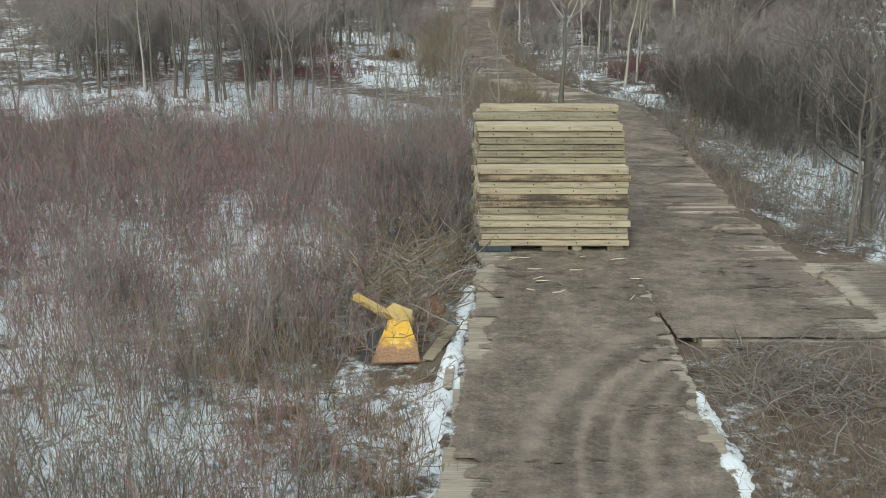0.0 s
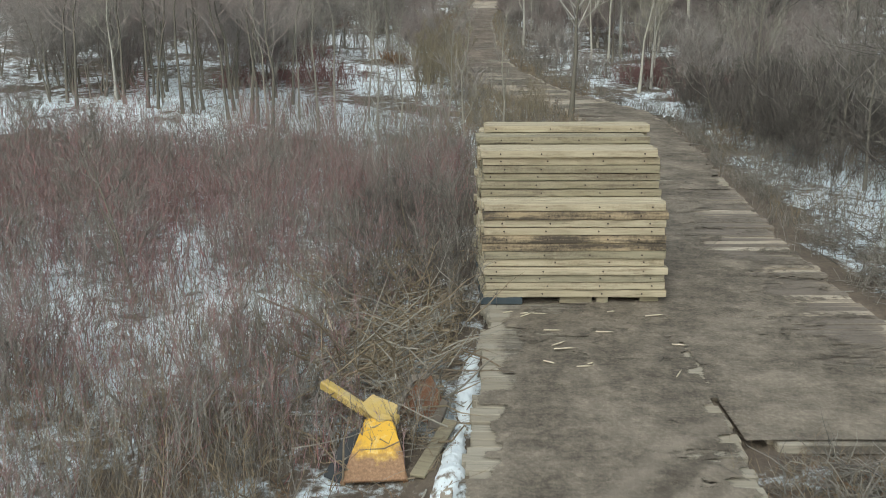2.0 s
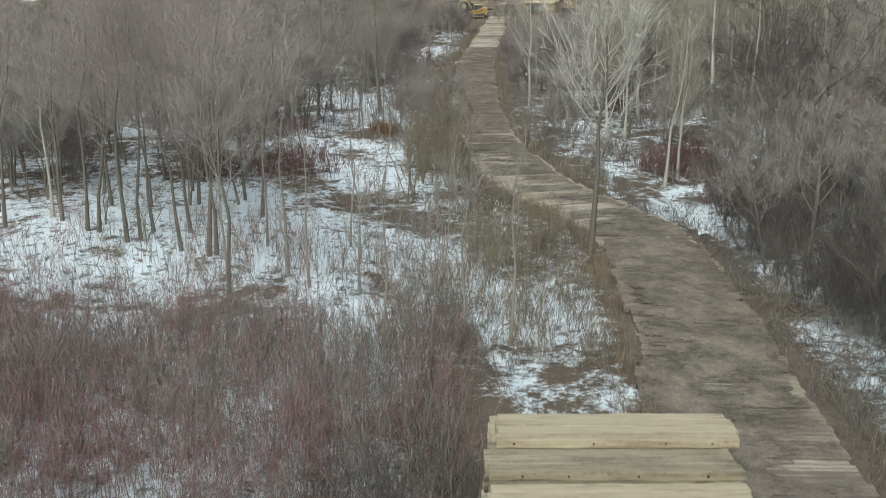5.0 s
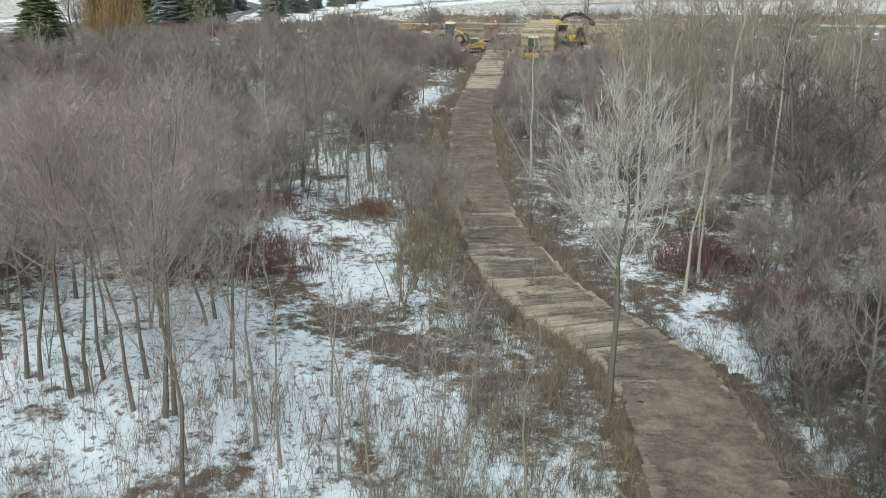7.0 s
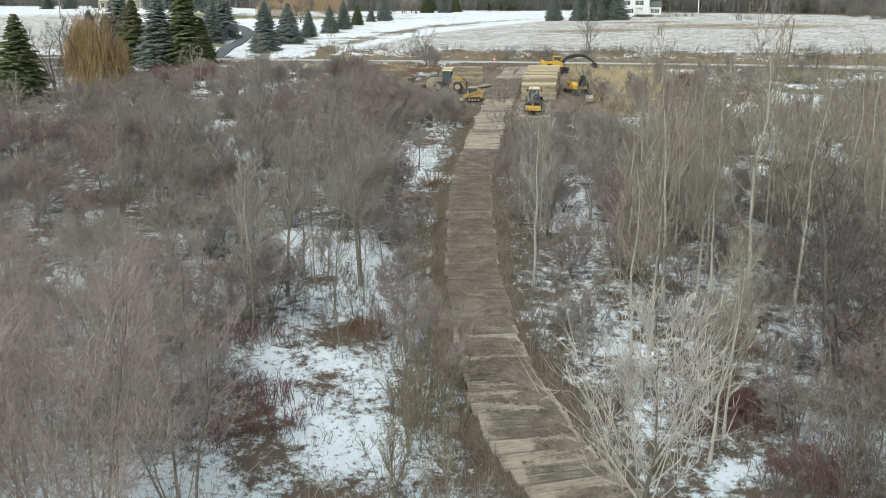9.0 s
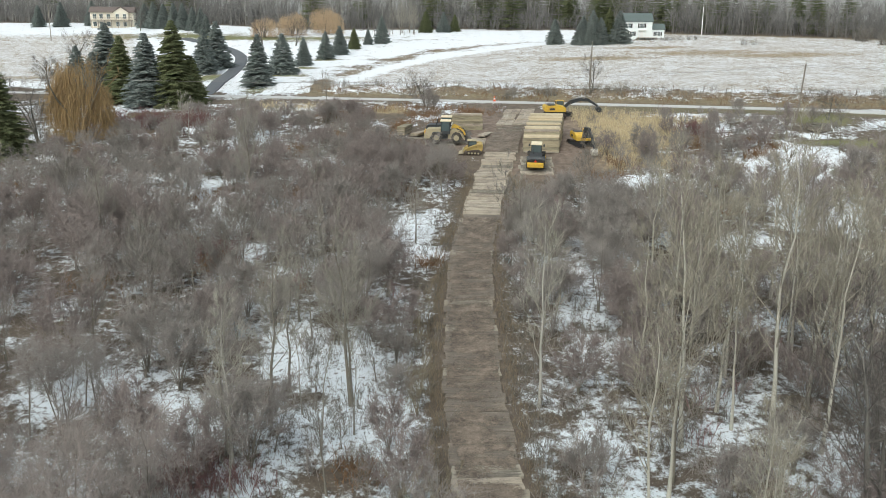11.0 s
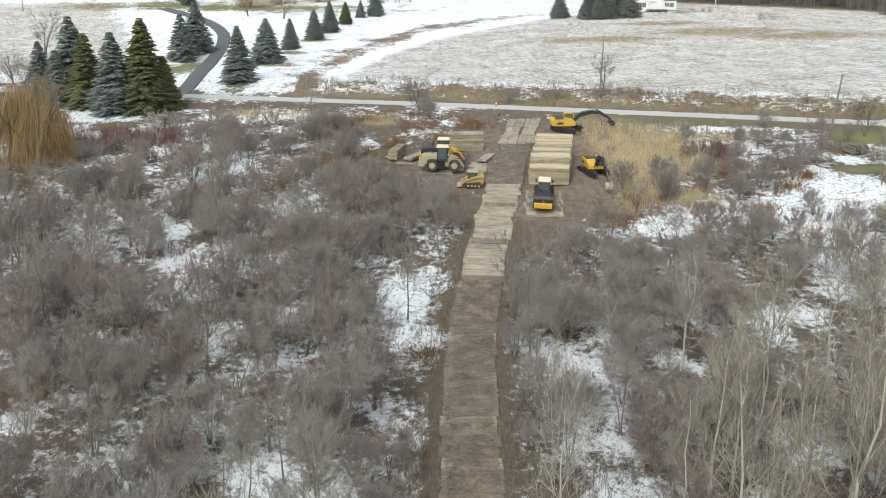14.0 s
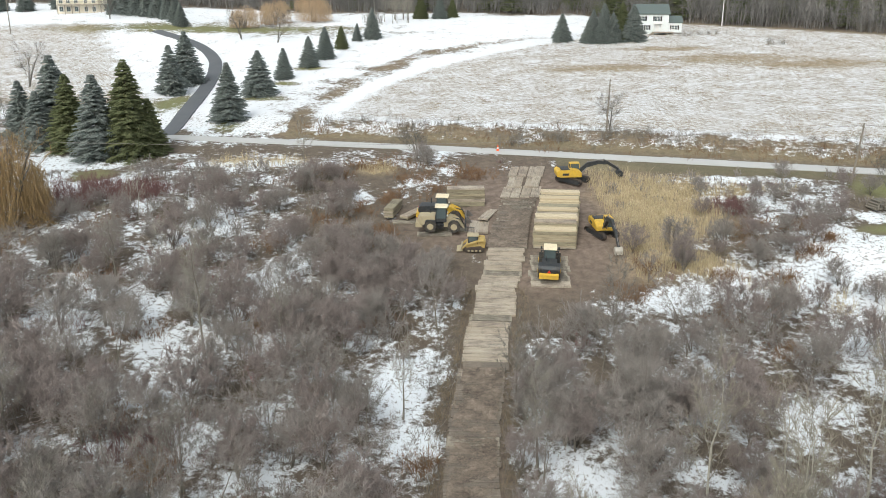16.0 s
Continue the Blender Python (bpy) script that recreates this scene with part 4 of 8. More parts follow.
ASH = [tree_kind("bare_tree", "slender grey leafless tree in the thicket", M_BARK, M_TWIG,
                 dict(seed=s, H=9.0, r=0.10, limbs=18, start=0.28, spread=0.32, rise=1.1, subs=6, twigs=14, thick=0.9)) for s in (11, 12, 13, 14)]
TALL = [tree_kind("tall_bare_tree", "tall leafless tree with grey ascending branches", M_BARK, M_TWIG_PALE,
                  dict(seed=s, H=13.5, r=0.15, limbs=20, start=0.25, spread=0.24, rise=1.5, subs=7, twigs=12, thick=0.75)) for s in (21, 22, 23)]
BIRCH = [tree_kind("pale_tree", "pale-barked leafless tree with fine whitish twigs", M_BARK_PALE, M_POPLAR,
                   dict(seed=s, H=11.0, r=0.10, limbs=17, start=0.25, spread=0.24, rise=1.5, subs=7, twigs=9, thick=0.7)) for s in (31, 32)]
WHITE = [tree_kind("white_tree", "broad whitish leafless tree beside the mat road", M_TRUNK, M_WHITE_TWIG,
                   dict(seed=33, H=12.6, r=0.155, limbs=34, start=0.42, spread=0.32, rise=1.4, subs=8, twigs=7, forks=1, thick=0.85, curl=0.2))]
POPLAR = [tree_kind("poplar", "tall pale-trunked leafless poplar with ascending limbs", M_POPLAR, M_POPLAR_TWIG,
                    dict(seed=s, H=14.0, r=0.125, limbs=20, start=0.25, spread=0.27, rise=1.8, subs=6, twigs=8, curl=0.2, thick=1.0)) for s in (35, 36, 37)]
TALL_ALDER = [tree_kind("tall_alder", "slender leaning alder trunk under a hazy leafless crown", M_TRUNK, M_HAZE_BROWN,
                        dict(seed=s, H=11.0, r=0.09, limbs=24, start=0.38, spread=0.28, rise=1.1, subs=8, twigs=15, lean=0.06, curl=0.3, thick=0.45, wild=0.7, bend=0.028)) for s in (81, 82, 83, 84)]
THIN = [tree_kind("thin_tree", "thin pale leafless tree with few branches", M_BARK_MID, M_TWIG_PALE,
                  dict(seed=s, H=9.5, r=0.07, limbs=11, start=0.25, spread=0.2, rise=1.6, subs=4, twigs=6, lean=0.05, thick=0.7, bend=0.02)) for s in (86, 87, 88)]
OLIVE = [tree_kind("olive_sapling", "slender olive-tan sapling at the road edge", M_OLIVE, M_OLIVE,
                   dict(seed=s, H=5.0, r=0.04, limbs=16, start=0.15, spread=0.26, rise=2.0, subs=6, twigs=9, thick=0.8, wild=0.5, forks=4)) for s in (91, 92, 93)]
ALDER = [tree_kind("alder", "leafless alder with a hazy round crown of fine twigs", M_BARK, M_HAZE,
                   dict(seed=s, H=7.6, r=0.072, limbs=22, start=0.36, spread=0.36, rise=0.95, subs=8, twigs=17, forks=2, curl=0.3, thick=0.65, wild=0.85)) for s in (61, 62, 63, 64)]
BUSH = [tree_kind("willow_bush", "domed leafless willow bush of fine grey twigs", M_BARK, M_HAZE if s in (71, 73) else M_HAZE_RED,
                  dict(seed=s, H=4.6, r=0.05, limbs=30, start=0.14, spread=0.50, rise=0.95, subs=8, twigs=17, forks=7, curl=0.32, thick=1.3, wild=0.95), "willow bushes in the marsh") for s in (71, 72, 73, 74, 75)]
SAPLING = [tree_kind("sapling", "thin grey-brown sapling in the thicket", M_BARK, M_TWIG,
                     dict(seed=s, H=5.5, r=0.05, limbs=14, start=0.2, spread=0.36, rise=1.1, subs=6, twigs=18, thick=0.7, wild=0.7, forks=3)) for s in (41, 42, 43)]
SPREAD = [tree_kind("spreading_tree", "dark leafless tree with wide twisting limbs", M_BARK_DARK, M_TWIG_DARK,
                    dict(seed=s, H=11.0, r=0.20, limbs=26, start=0.18, spread=0.42, rise=0.85, subs=7, twigs=10, thick=0.75, wild=0.7, forks=3, curl=0.3, bend=0.03)) for s in (51, 52)]


def clear(x, y, margin=3.2):
    """True off the roads, the yard and the paved road."""
    u = float(lean_y(x, y))
    if y < 196 and abs(x - float(mat_x(y))) < margin:
        return False
    if y < 34 and -0.3 - 0.6 < x - (0.09 * y + 1.2 - 2.5) < 6.0:
        return False
    if 18.5 < y < 28 and x > 5:
        return False
    if 147 < y < 192 and -8 < x < 24 or 138 < y < 150 and 8 < x < 21:
        return False
    return u < 196


def plant_woods():
    rnd = random.Random(77)
    # single trees that stand out
    right_near = ((WHITE, 7.3, 56.0, 1.0), (BIRCH, 15.1, 70.5, 0.98), (TALL, 16.8, 53.8, 0.75), (SPREAD, 22.9, 75.6, 1.22), (SPREAD, 28.1, 86.3, 0.95), (SPREAD, 27, 79, 0.95),
                  (SPREAD, 14.5, 29.7, 0.87), (ASH, 13.5, 28.7, 0.85), (SPREAD, 18.5, 35, 0.85), (SPREAD, 24.5, 36, 0.95), (ASH, 16.8, 31.5, 0.9), (ASH, 20.5, 33, 0.9), (ASH, 17.5, 44, 0.8), (SPREAD, 31, 72, 0.95))
    right_far = ((BIRCH, 7.65, 91.5, 1.2), (POPLAR, 16.0, 86.8, 1.28), (POPLAR, 22.3, 88.5, 1.42), (POPLAR, 21.6, 95.9, 0.95), (POPLAR, 13.9, 81.5, 0.95), (POPLAR, 26, 92, 1.1), (POPLAR, 28, 100, 1.0),
                 (POPLAR, 23, 104, 1.0), (POPLAR, 30, 110, 1.0), (POPLAR, 18.3, 99, 0.95), (POPLAR, 33, 95, 1.1), (POPLAR, 36, 104, 1.0), (POPLAR, 15.0, 93.5, 0.85), (POPLAR, 26.5, 97, 0.9), (POPLAR, 31, 88, 1.05),
                 (POPLAR, 9.6, 105, 0.62), (POPLAR, 19.5, 91, 1.05), (POPLAR, 24.5, 86, 1.15), (POPLAR, 28.5, 94, 1.1), (POPLAR, 34, 100, 1.1), (POPLAR, 29.5, 84, 1.0), (POPLAR, 35, 88, 1.05), (POPLAR, 20.5, 101, 0.8), (TALL, 9.0, 118, 0.6), (ASH, 8.0, 124.5, 0.9))
    left_of_road = ((BIRCH, -11.3, 83.5, 0.95), (TALL, -5.1, 92.5, 0.78), (TALL, -9.5, 93.6, 0.7), (TALL, -1.35, 124.3, 0.53), (ASH, -24.6, 110, 0.8), (ASH, -6.8, 122, 0.75), (ASH, -4.2, 121, 0.7),
                    (TALL, -18.2, 192.8, 0.5), (BIRCH, -36.5, 170, 0.6), (BIRCH, -38.5, 173, 0.55), (BIRCH, -28, 150, 0.6), (SPREAD, -1.1, 196.2, 0.56), (TALL, -12.5, 133, 0.6))
    on_the_snow = ((-18.8, 58.4, 1.0), (-16.8, 56.5, 1.05), (-16.2, 56.4, 0.95), (-19.5, 66.1, 1.0), (-14.4, 55.0, 1.05), (-14.0, 55.7, 1.0), (-13.7, 56.7, 0.95), (-11.7, 54.3, 1.0), (-10.4, 54.1, 1.15),
                   (-10.1, 54.3, 1.05), (-8.2, 48.4, 1.0), (-12.0, 57.0, 1.0),
                   (-21.5, 58.0, 1.0), (-23.5, 61.5, 1.0), (-17.6, 62.0, 1.0), (-9.2, 60.5, 0.95), (-13.2, 63.0, 1.0))
    for kinds, x, y, s in right_near + right_far + left_of_road:
        plant(rnd.choice(kinds), x, y, s * rnd.uniform(0.97, 1.03), rnd.uniform(0, 360), rnd.uniform(-2, 2))
    for x, y, s in on_the_snow:
        plant(rnd.choice(TALL_ALDER), x, y, s, rnd.uniform(0, 360), rnd.uniform(-4, 4))
    for x, y, s in ((-6.5, 52.3, 1.0), (-5.4, 51.0, 0.95), (-1.9, 45.1, 0.9), (1.0, 45.6, 0.85), (2.7, 45.4, 0.95), (-9.0, 51.8, 0.9), (-3.2, 50.4, 0.8), (-8.1, 56, 0.9), (-4.2, 56.5, 0.8), (0.2, 51.5, 0.75)):
        plant(rnd.choice(THIN), x, y, s, rnd.uniform(0, 360), rnd.uniform(-4, 4))
    # on the open snow left of the straight
    for kinds, x, y, k in ((TALL, -5.1, 91.8, 1.0), (TALL, -10.0, 88.7, 0.9), (THIN, -6.4, 85.5, 1.0), (THIN, -12.0, 84.9, 1.2), (THIN, -10.9, 80.4, 0.65), (SAPLING, -7.6, 92.5, 0.8), (SAPLING, -3.6, 95, 0.8),
                           (SAPLING, -8.6, 96.5, 0.7), (THIN, -4.6, 88.2, 0.8), (SAPLING, -9.2, 85.5, 0.8), (ASH, -5.6, 81.5, 0.7), (SAPLING, -3.2, 80.5, 0.7), (THIN, -8.2, 90.4, 0.8), (SAPLING, -5.2, 86.2, 0.6)):
        plant(rnd.choice(kinds), x, y, k, rnd.uniform(0, 360), rnd.uniform(-4, 4))
    # more of them behind, their crowns run together
    for k in range(34):
        y = rnd.uniform(61, 78)
        x = rnd.uniform(-33, -8 if y < 66 else -13)
        if spots(np.array([x]), np.array([y]), GLADE)[0] < 0.2:
            plant(rnd.choice(TALL_ALDER if k % 3 else ALDER), x, y, rnd.uniform(0.75, 1.0), rnd.uniform(0, 360), rnd.uniform(-4, 4))
    for k in range(30):
        x, y = (rnd.uniform(-46, -27), rnd.uniform(56, 84)) if k % 2 else (rnd.uniform(24, 44), rnd.uniform(44, 84))
        plant(rnd.choice(TALL_ALDER if k % 3 == 0 and x < 0 else ALDER if k % 3 else ASH), x, y, rnd.uniform(0.75, 1.0), rnd.uniform(0, 360), rnd.uniform(-4, 4))
    # olive saplings crowd the outer and inner edge of the bend
    for k in range(24):
        plant(rnd.choice(OLIVE), rnd.uniform(-1.8, 1.0), rnd.uniform(63, 79), rnd.uniform(0.6, 1.1), rnd.uniform(0, 360), rnd.uniform(-5, 5))
    for k in range(16):
        y = rnd.uniform(80, 112)
        plant(rnd.choice(OLIVE), float(mat_x(y)) - rnd.uniform(3.0, 4.5), y, rnd.uniform(0.4, 0.8), rnd.uniform(0, 360), rnd.uniform(-5, 5))
    for k in range(16):
        y = rnd.uniform(50, 62)
        plant(rnd.choice(OLIVE), float(mat_x(y)) - rnd.uniform(4.5, 9.0), y, rnd.uniform(0.35, 0.6), rnd.uniform(0, 360), rnd.uniform(-5, 5))
    # the wood that closes in on both sides, trees well apart
    spots_taken = []
    tries = 0
    while len(spots_taken) < 300 and tries < 30000:
        tries += 1
        y = 44 + 116 * rnd.random() ** 0.72
        half = 5 + 0.5 * max(y - 22, 20)
        x = rnd.uniform(-half, half)
        left = x < mat_x(y)
        if not clear(x, y, 4.0 if y > 100 else 5.0 if y > 70 else 4.4) or (left and y < 58 and x < -4) or (left and y < 50) or (left and y < 70 and x > -9) or (y < 72 and rnd.random() < 0.55):
            continue
        gap = rnd.uniform(2.5, 4.2) + (0.5 if not left and 70 < y < 132 else 0.4 if left and y < 104 else 0.0)
        if spots(np.array([x]), np.array([y]), SNOW)[0] > 0.55 and rnd.random() < 0.85:
            continue
        if spots(np.array([x]), np.array([y]), GLADE)[0] > 0.25:
            continue
        if any((x - a) ** 2 + (y - b) ** 2 < gap * gap for a, b in spots_taken):
            continue
        spots_taken.append((x, y))
        if left:
            kinds = rnd.choices((BUSH, ALDER, ASH, TALL, BIRCH), (9, 4, 0.8, 0.4, 0.3))[0]
        elif y < 64:
            kinds = rnd.choices((ALDER, ASH, SAPLING), (3, 2, 2))[0]
        elif y < 118:
            kinds = rnd.choices((BUSH, ALDER, ASH, POPLAR), (6, 3, 0.8, 0.7))[0]
        else:
            kinds = rnd.choices((BUSH, ALDER, ASH), (9, 4, 0.6))[0]
        size = rnd.uniform(0.85, 1.3) if kinds is BUSH else rnd.uniform(0.7, 1.0)
        if y > 140:
            size *= 0.7
        if kinds is BUSH and abs(x - float(mat_x(y))) < 7:
            size *= 0.75
        plant(rnd.choice(kinds), x, y, size, rnd.uniform(0, 360), rnd.uniform(-4, 4))
    # grey bushes right of the straight, below the yard
    for k in range(44):
        x, y = rnd.uniform(9, 27), rnd.uniform(101, 138)
        if spots(np.array([x]), np.array([y]), GLADE)[0] < 0.3 and (y < 131 or x > 21):
            plant(rnd.choice(BUSH if k % 4 else ALDER), x, y, rnd.uniform(0.6, 1.0), rnd.uniform(0, 360), rnd.uniform(-4, 4))
    for k in range(34):
        x, y = rnd.uniform(-27, -3), rnd.uniform(86, 118)
        if spots(np.array([x]), np.array([y]), GLADE + [(-7, 97.5, 3, 1.5), (-19.7, 103.4, 2, 2)])[0] < 0.35:
            plant(rnd.choice((ALDER, BUSH, ASH)[k % 3]), x, y, rnd.uniform(0.7, 0.95), rnd.uniform(0, 360), rnd.uniform(-4, 4))
    for k in range(46):
        x, y = rnd.uniform(-44, -3), rnd.uniform(134, 186)
        if clear(x, y, 5.0):
            plant(rnd.choice(BUSH), x, y, rnd.uniform(0.5, 0.8), rnd.uniform(0, 360), rnd.uniform(-4, 4))
    # bushes crowding up to the yard and below the country road
    for x, y, k in ((-1, 150, 0.85), (-4, 152, 0.9), (1, 147.5, 0.75), (-6, 155, 0.9), (2.2, 151.5, 0.6), (-3, 147.5, 0.9), (-7.5, 149, 1.0), (-10, 157, 0.9), (-1.5, 154.5, 0.6), (-6, 144, 0.9), (-2, 142, 0.8), (-9, 147, 0.9), (-12, 152, 0.85), (-4.5, 148.5, 0.8), (7.9, 118, 0.7), (8.3, 112, 0.75), (8.6, 124, 0.7), (11, 108, 0.9), (11.5, 121, 0.9), (12.2, 128, 0.8), (8.0, 105, 0.7), (-0.6, 192.6, 0.8), (0.6, 192.0, 0.6), (35.2, 167.7, 0.55), (41.3, 166.3, 0.6), (36.1, 159.8, 0.5), (33.6, 154.8, 0.45), (37.1, 151.7, 0.6), (28.7, 151, 0.5), (37.6, 141.4, 0.6), (40.4, 142.7, 0.55), (40.9, 155.3, 0.65), (45.9, 158.2, 0.75), (51.3, 164.8, 0.7), (46.8, 165.8, 0.65), (48, 162, 0.75), (43.5, 160.5, 0.6), (54.5, 171, 0.6)):
        plant(rnd.choice(BUSH), x, y, k * rnd.uniform(0.9, 1.1), rnd.uniform(0, 360), rnd.uniform(-4, 4))
    for k in range(34):
        x, y = (rnd.uniform(-32, -11), rnd.uniform(165, 187)) if k < 18 else (rnd.uniform(36, 62), rnd.uniform(168, 182)) if k < 28 else (rnd.uniform(-55, -30), rnd.uniform(158, 174))
        plant(rnd.choice(BUSH), x, y, rnd.uniform(0.42, 0.68), rnd.uniform(0, 360), rnd.uniform(-4, 4))
    # near thickets beside the stack
    for k in range(26):
        y = rnd.uniform(28, 58)
        x = rnd.uniform(14.5, 27) if k % 4 else rnd.uniform(-26, -8)
        if clear(x, y, 4.0):
            plant(rnd.choice(SAPLING + ASH[:1]), x, y, rnd.uniform(0.55, 0.95), rnd.uniform(0, 360), rnd.uniform(-5, 5))


plant_woods()


# ---- spruces ----
def spruce_arrays(seed, H, R, whorls, droop=0.25, subs=4):
    g = np.random.default_rng(seed)
    P, Q, P2, Q2 = [], [], [], []
    for w in range(whorls):
        f = (w + g.uniform(0, 0.6)) / whorls
        h = H * (0.05 + 0.94 * f)
        rad = R * (1 - f) ** 0.8 * g.uniform(0.92, 1.05) + 0.1
        n = int(8 + 7 * (1 - f))
        for a in g.uniform(0, 2 * np.pi) + np.arange(n) * 2 * np.pi / n + g.normal(0, 0.2, n):
            L = rad * g.uniform(0.7, 1.15)
            d = np.array([np.cos(a), np.sin(a), 0])
            p0 = np.array([0, 0, h + g.uniform(-0.55, 0.55) * min(1, 2.2 * (1 - f))])
            m = p0 + d * L * 0.55 - np.array([0, 0, droop * L * 0.4])
            e = p0 + d * L + np.array([0, 0, -droop * L * 0.55 + 0.05])
            P.append([p0, m, e])
            Q.append([0.05, 0.09 * min(1, L) + 0.03, 0])
            side = np.array([-d[1], d[0], 0])
            for s in np.linspace(0.3, 0.95, subs):
                b = p0 + (e - p0) * s + np.array([0, 0, -droop * L * 0.12])
                for sg in (-1, 1):
                    l2 = (0.42 * L * (1.2 - s) + 0.16) * g.uniform(0.7, 1.25)
                    P2.append([b, b + (d * 0.8 + side * sg * 0.8) * l2 + np.array([0, 0, g.uniform(-0.45, 0.1) * l2])])
                    Q2.append([0.10, 0])
    return joined([tubes(np.array(P), np.array(Q), 4), tubes(np.array(P2), np.array(Q2), 3)])


def spruce_kind(seed, R, mat, label):
    v, t = spruce_arrays(seed, 10.0, R, 46, droop=0.26, subs=7)
    trunk = tubes(np.array([[[0, 0, -0.3], [0, 0, 5], [0.02, 0, 9.9]]]), np.array([[0.2, 0.1, 0.0]]), 7)
    return dict(name="spruce", label=label, trunk=mesh_np("trunk", *trunk, M_BARK_DARK, True), crown=mesh_np("crown", v, t, mat), group="spruces by the driveway")


SPRUCES = [spruce_kind(61, 3.4, M_SPRUCE, "blue-green conical spruce on snowy lawn"), spruce_kind(62, 3.8, M_SPRUCE, "blue-green conical spruce on snowy lawn"),
           spruce_kind(63, 3.2, M_FIR, "dark green conical spruce beside the road")]


def plant_spruces():
    rnd = random.Random(9)
    by_the_drive = [(-58.0, 205, 12.8, 2), (-63.0, 212, 14.4, 0), (-51.8, 200, 13.4, 0), (-47.0, 201, 15.6, 2), (-44.2, 202.5, 9.0, 2), (-69.3, 213, 10.0, 0), (-64, 207, 9.6, 0), (-58.5, 157, 12.8, 2), (-51.5, 241.6, 10.0, 0), (-51.0, 252, 11.4, 1),
                    (-35.2, 219.7, 10.4, 0), (-33.3, 239, 9.2, 1), (-30.9, 255.8, 7.0, 0), (-27.3, 270.5, 7.2, 1), (-24.6, 280, 7.8, 0)]
    by_the_houses = [(-22, 295, 6.0, 2), (-18.8, 306, 4.8, 0), (-14.9, 309.5, 8.4, 0), (-2, 350, 7.5, 2), (-80, 343, 8.0, 0), (-84, 346, 8.5, 1), (-88, 349, 9.0, 0),
                     (-92, 351, 8.5, 1), (-96, 353, 9.0, 0), (-76, 338, 8.2, 0), (-86, 353, 8.8, 0), (-100, 356, 8.5, 1), (-73, 332, 7.0, 0), (35.6, 299, 7.4, 1),
                     (42.5, 296, 7.0, 1), (45.5, 295, 7.4, 0), (48.5, 296.5, 7.8, 1), (51.5, 299.5, 10.0, 2), (47.0, 301, 9.5, 0), (54.0, 297.5, 9.4, 1), (44.0, 300.5, 8.0, 0),
                     (-133, 366, 9, 0), (-142, 368, 8, 0), (-124, 372, 9, 1), (8, 352, 6, 2), (4, 349, 7, 0)]
    for x, y, h, k in by_the_drive + by_the_houses:
        s = h / 10.0
        k = SPRUCES[k]
        m = pose(x, y, float(soil(x, y)) - 0.1, 0, 0, rnd.uniform(0, 360)) @ Matrix.Diagonal((s * rnd.uniform(0.95, 1.15), s * rnd.uniform(0.95, 1.15), s, 1))
        t = thing("spruce", m, k["label"], "tree", k["group"])
        part("trunk", k["trunk"], None, t)
        part("crown", k["crown"], None, t)


plant_spruces()


# ---- thickets: stems that nobody could count ----
def shrubs(g, X, Y, Hs, stems, twigs, r, spread=0.45, root=0.25, far=False):
    n = len(X)
    Z = soil(X, Y) - 0.03
    base = np.stack([X, Y, Z], 1)[:, None, :] + np.concatenate([g.normal(0, root, (n, stems, 2)), np.zeros((n, stems, 1))], 2)
    a = g.uniform(0, 2 * np.pi, (n, stems))
    s = spread * g.uniform(0.1, 1.0, (n, stems))
    h = Hs[:, None] * g.uniform(0.55, 1.05, (n, stems))
    out = np.stack([np.cos(a) * s, np.sin(a) * s, np.ones_like(a)], 2)
    mid = base + out * (h * 0.5)[..., None] + g.normal(0, 0.05, (n, stems, 3)) * h[..., None]
    end = base + out * np.array([1.25, 1.25, 1.0]) * h[..., None] + g.normal(0, 0.08, (n, stems, 3)) * h[..., None]
    P = np.stack([base, mid, end], 2).reshape(-1, 3, 3)
    rr = r * g.uniform(0.7, 1.4, len(P))
    pieces = [tubes(P, np.stack([rr, rr * 0.7, rr * 0], 1), 3)]
    t = g.uniform(0.3, 1.0, (len(P), twigs))[..., None]
    p0 = np.where(t < 0.5, P[:, None, 0] * (1 - 2 * t) + P[:, None, 1] * 2 * t, P[:, None, 1] * (2 - 2 * t) + P[:, None, 2] * (2 * t - 1))
    L = np.linalg.norm(P[:, 2] - P[:, 0], axis=1)[:, None] * g.uniform(0.15, 0.42, (len(P), twigs))
    d = unit(unit(P[:, 2] - P[:, 0])[:, None] + g.normal(0, 0.5, (len(P), twigs, 3)))
    Q = np.stack([p0, p0 + d * L[..., None]], 2).reshape(-1, 2, 3)
    QR = np.stack([np.repeat(rr * 0.62, twigs), np.zeros(len(Q))], 1)
    pieces.append(slivers(Q, QR) if far else tubes(Q, QR, 3))
    return joined(pieces)


def thicket(g, X, Y, Hs, *rest):
    """Round twigs close by, blades further off."""
    a = Y < 24
    return joined([shrubs(g, X[a], Y[a], Hs[a], *rest), shrubs(g, X[~a], Y[~a], Hs[~a], *rest, True)])


def scatter(g, n, x0, x1, y0, y1, keep):
    X, Y = g.uniform(x0, x1, n), g.uniform(y0, y1, n)
    ok = keep(X, Y)
    return X[ok], Y[ok]


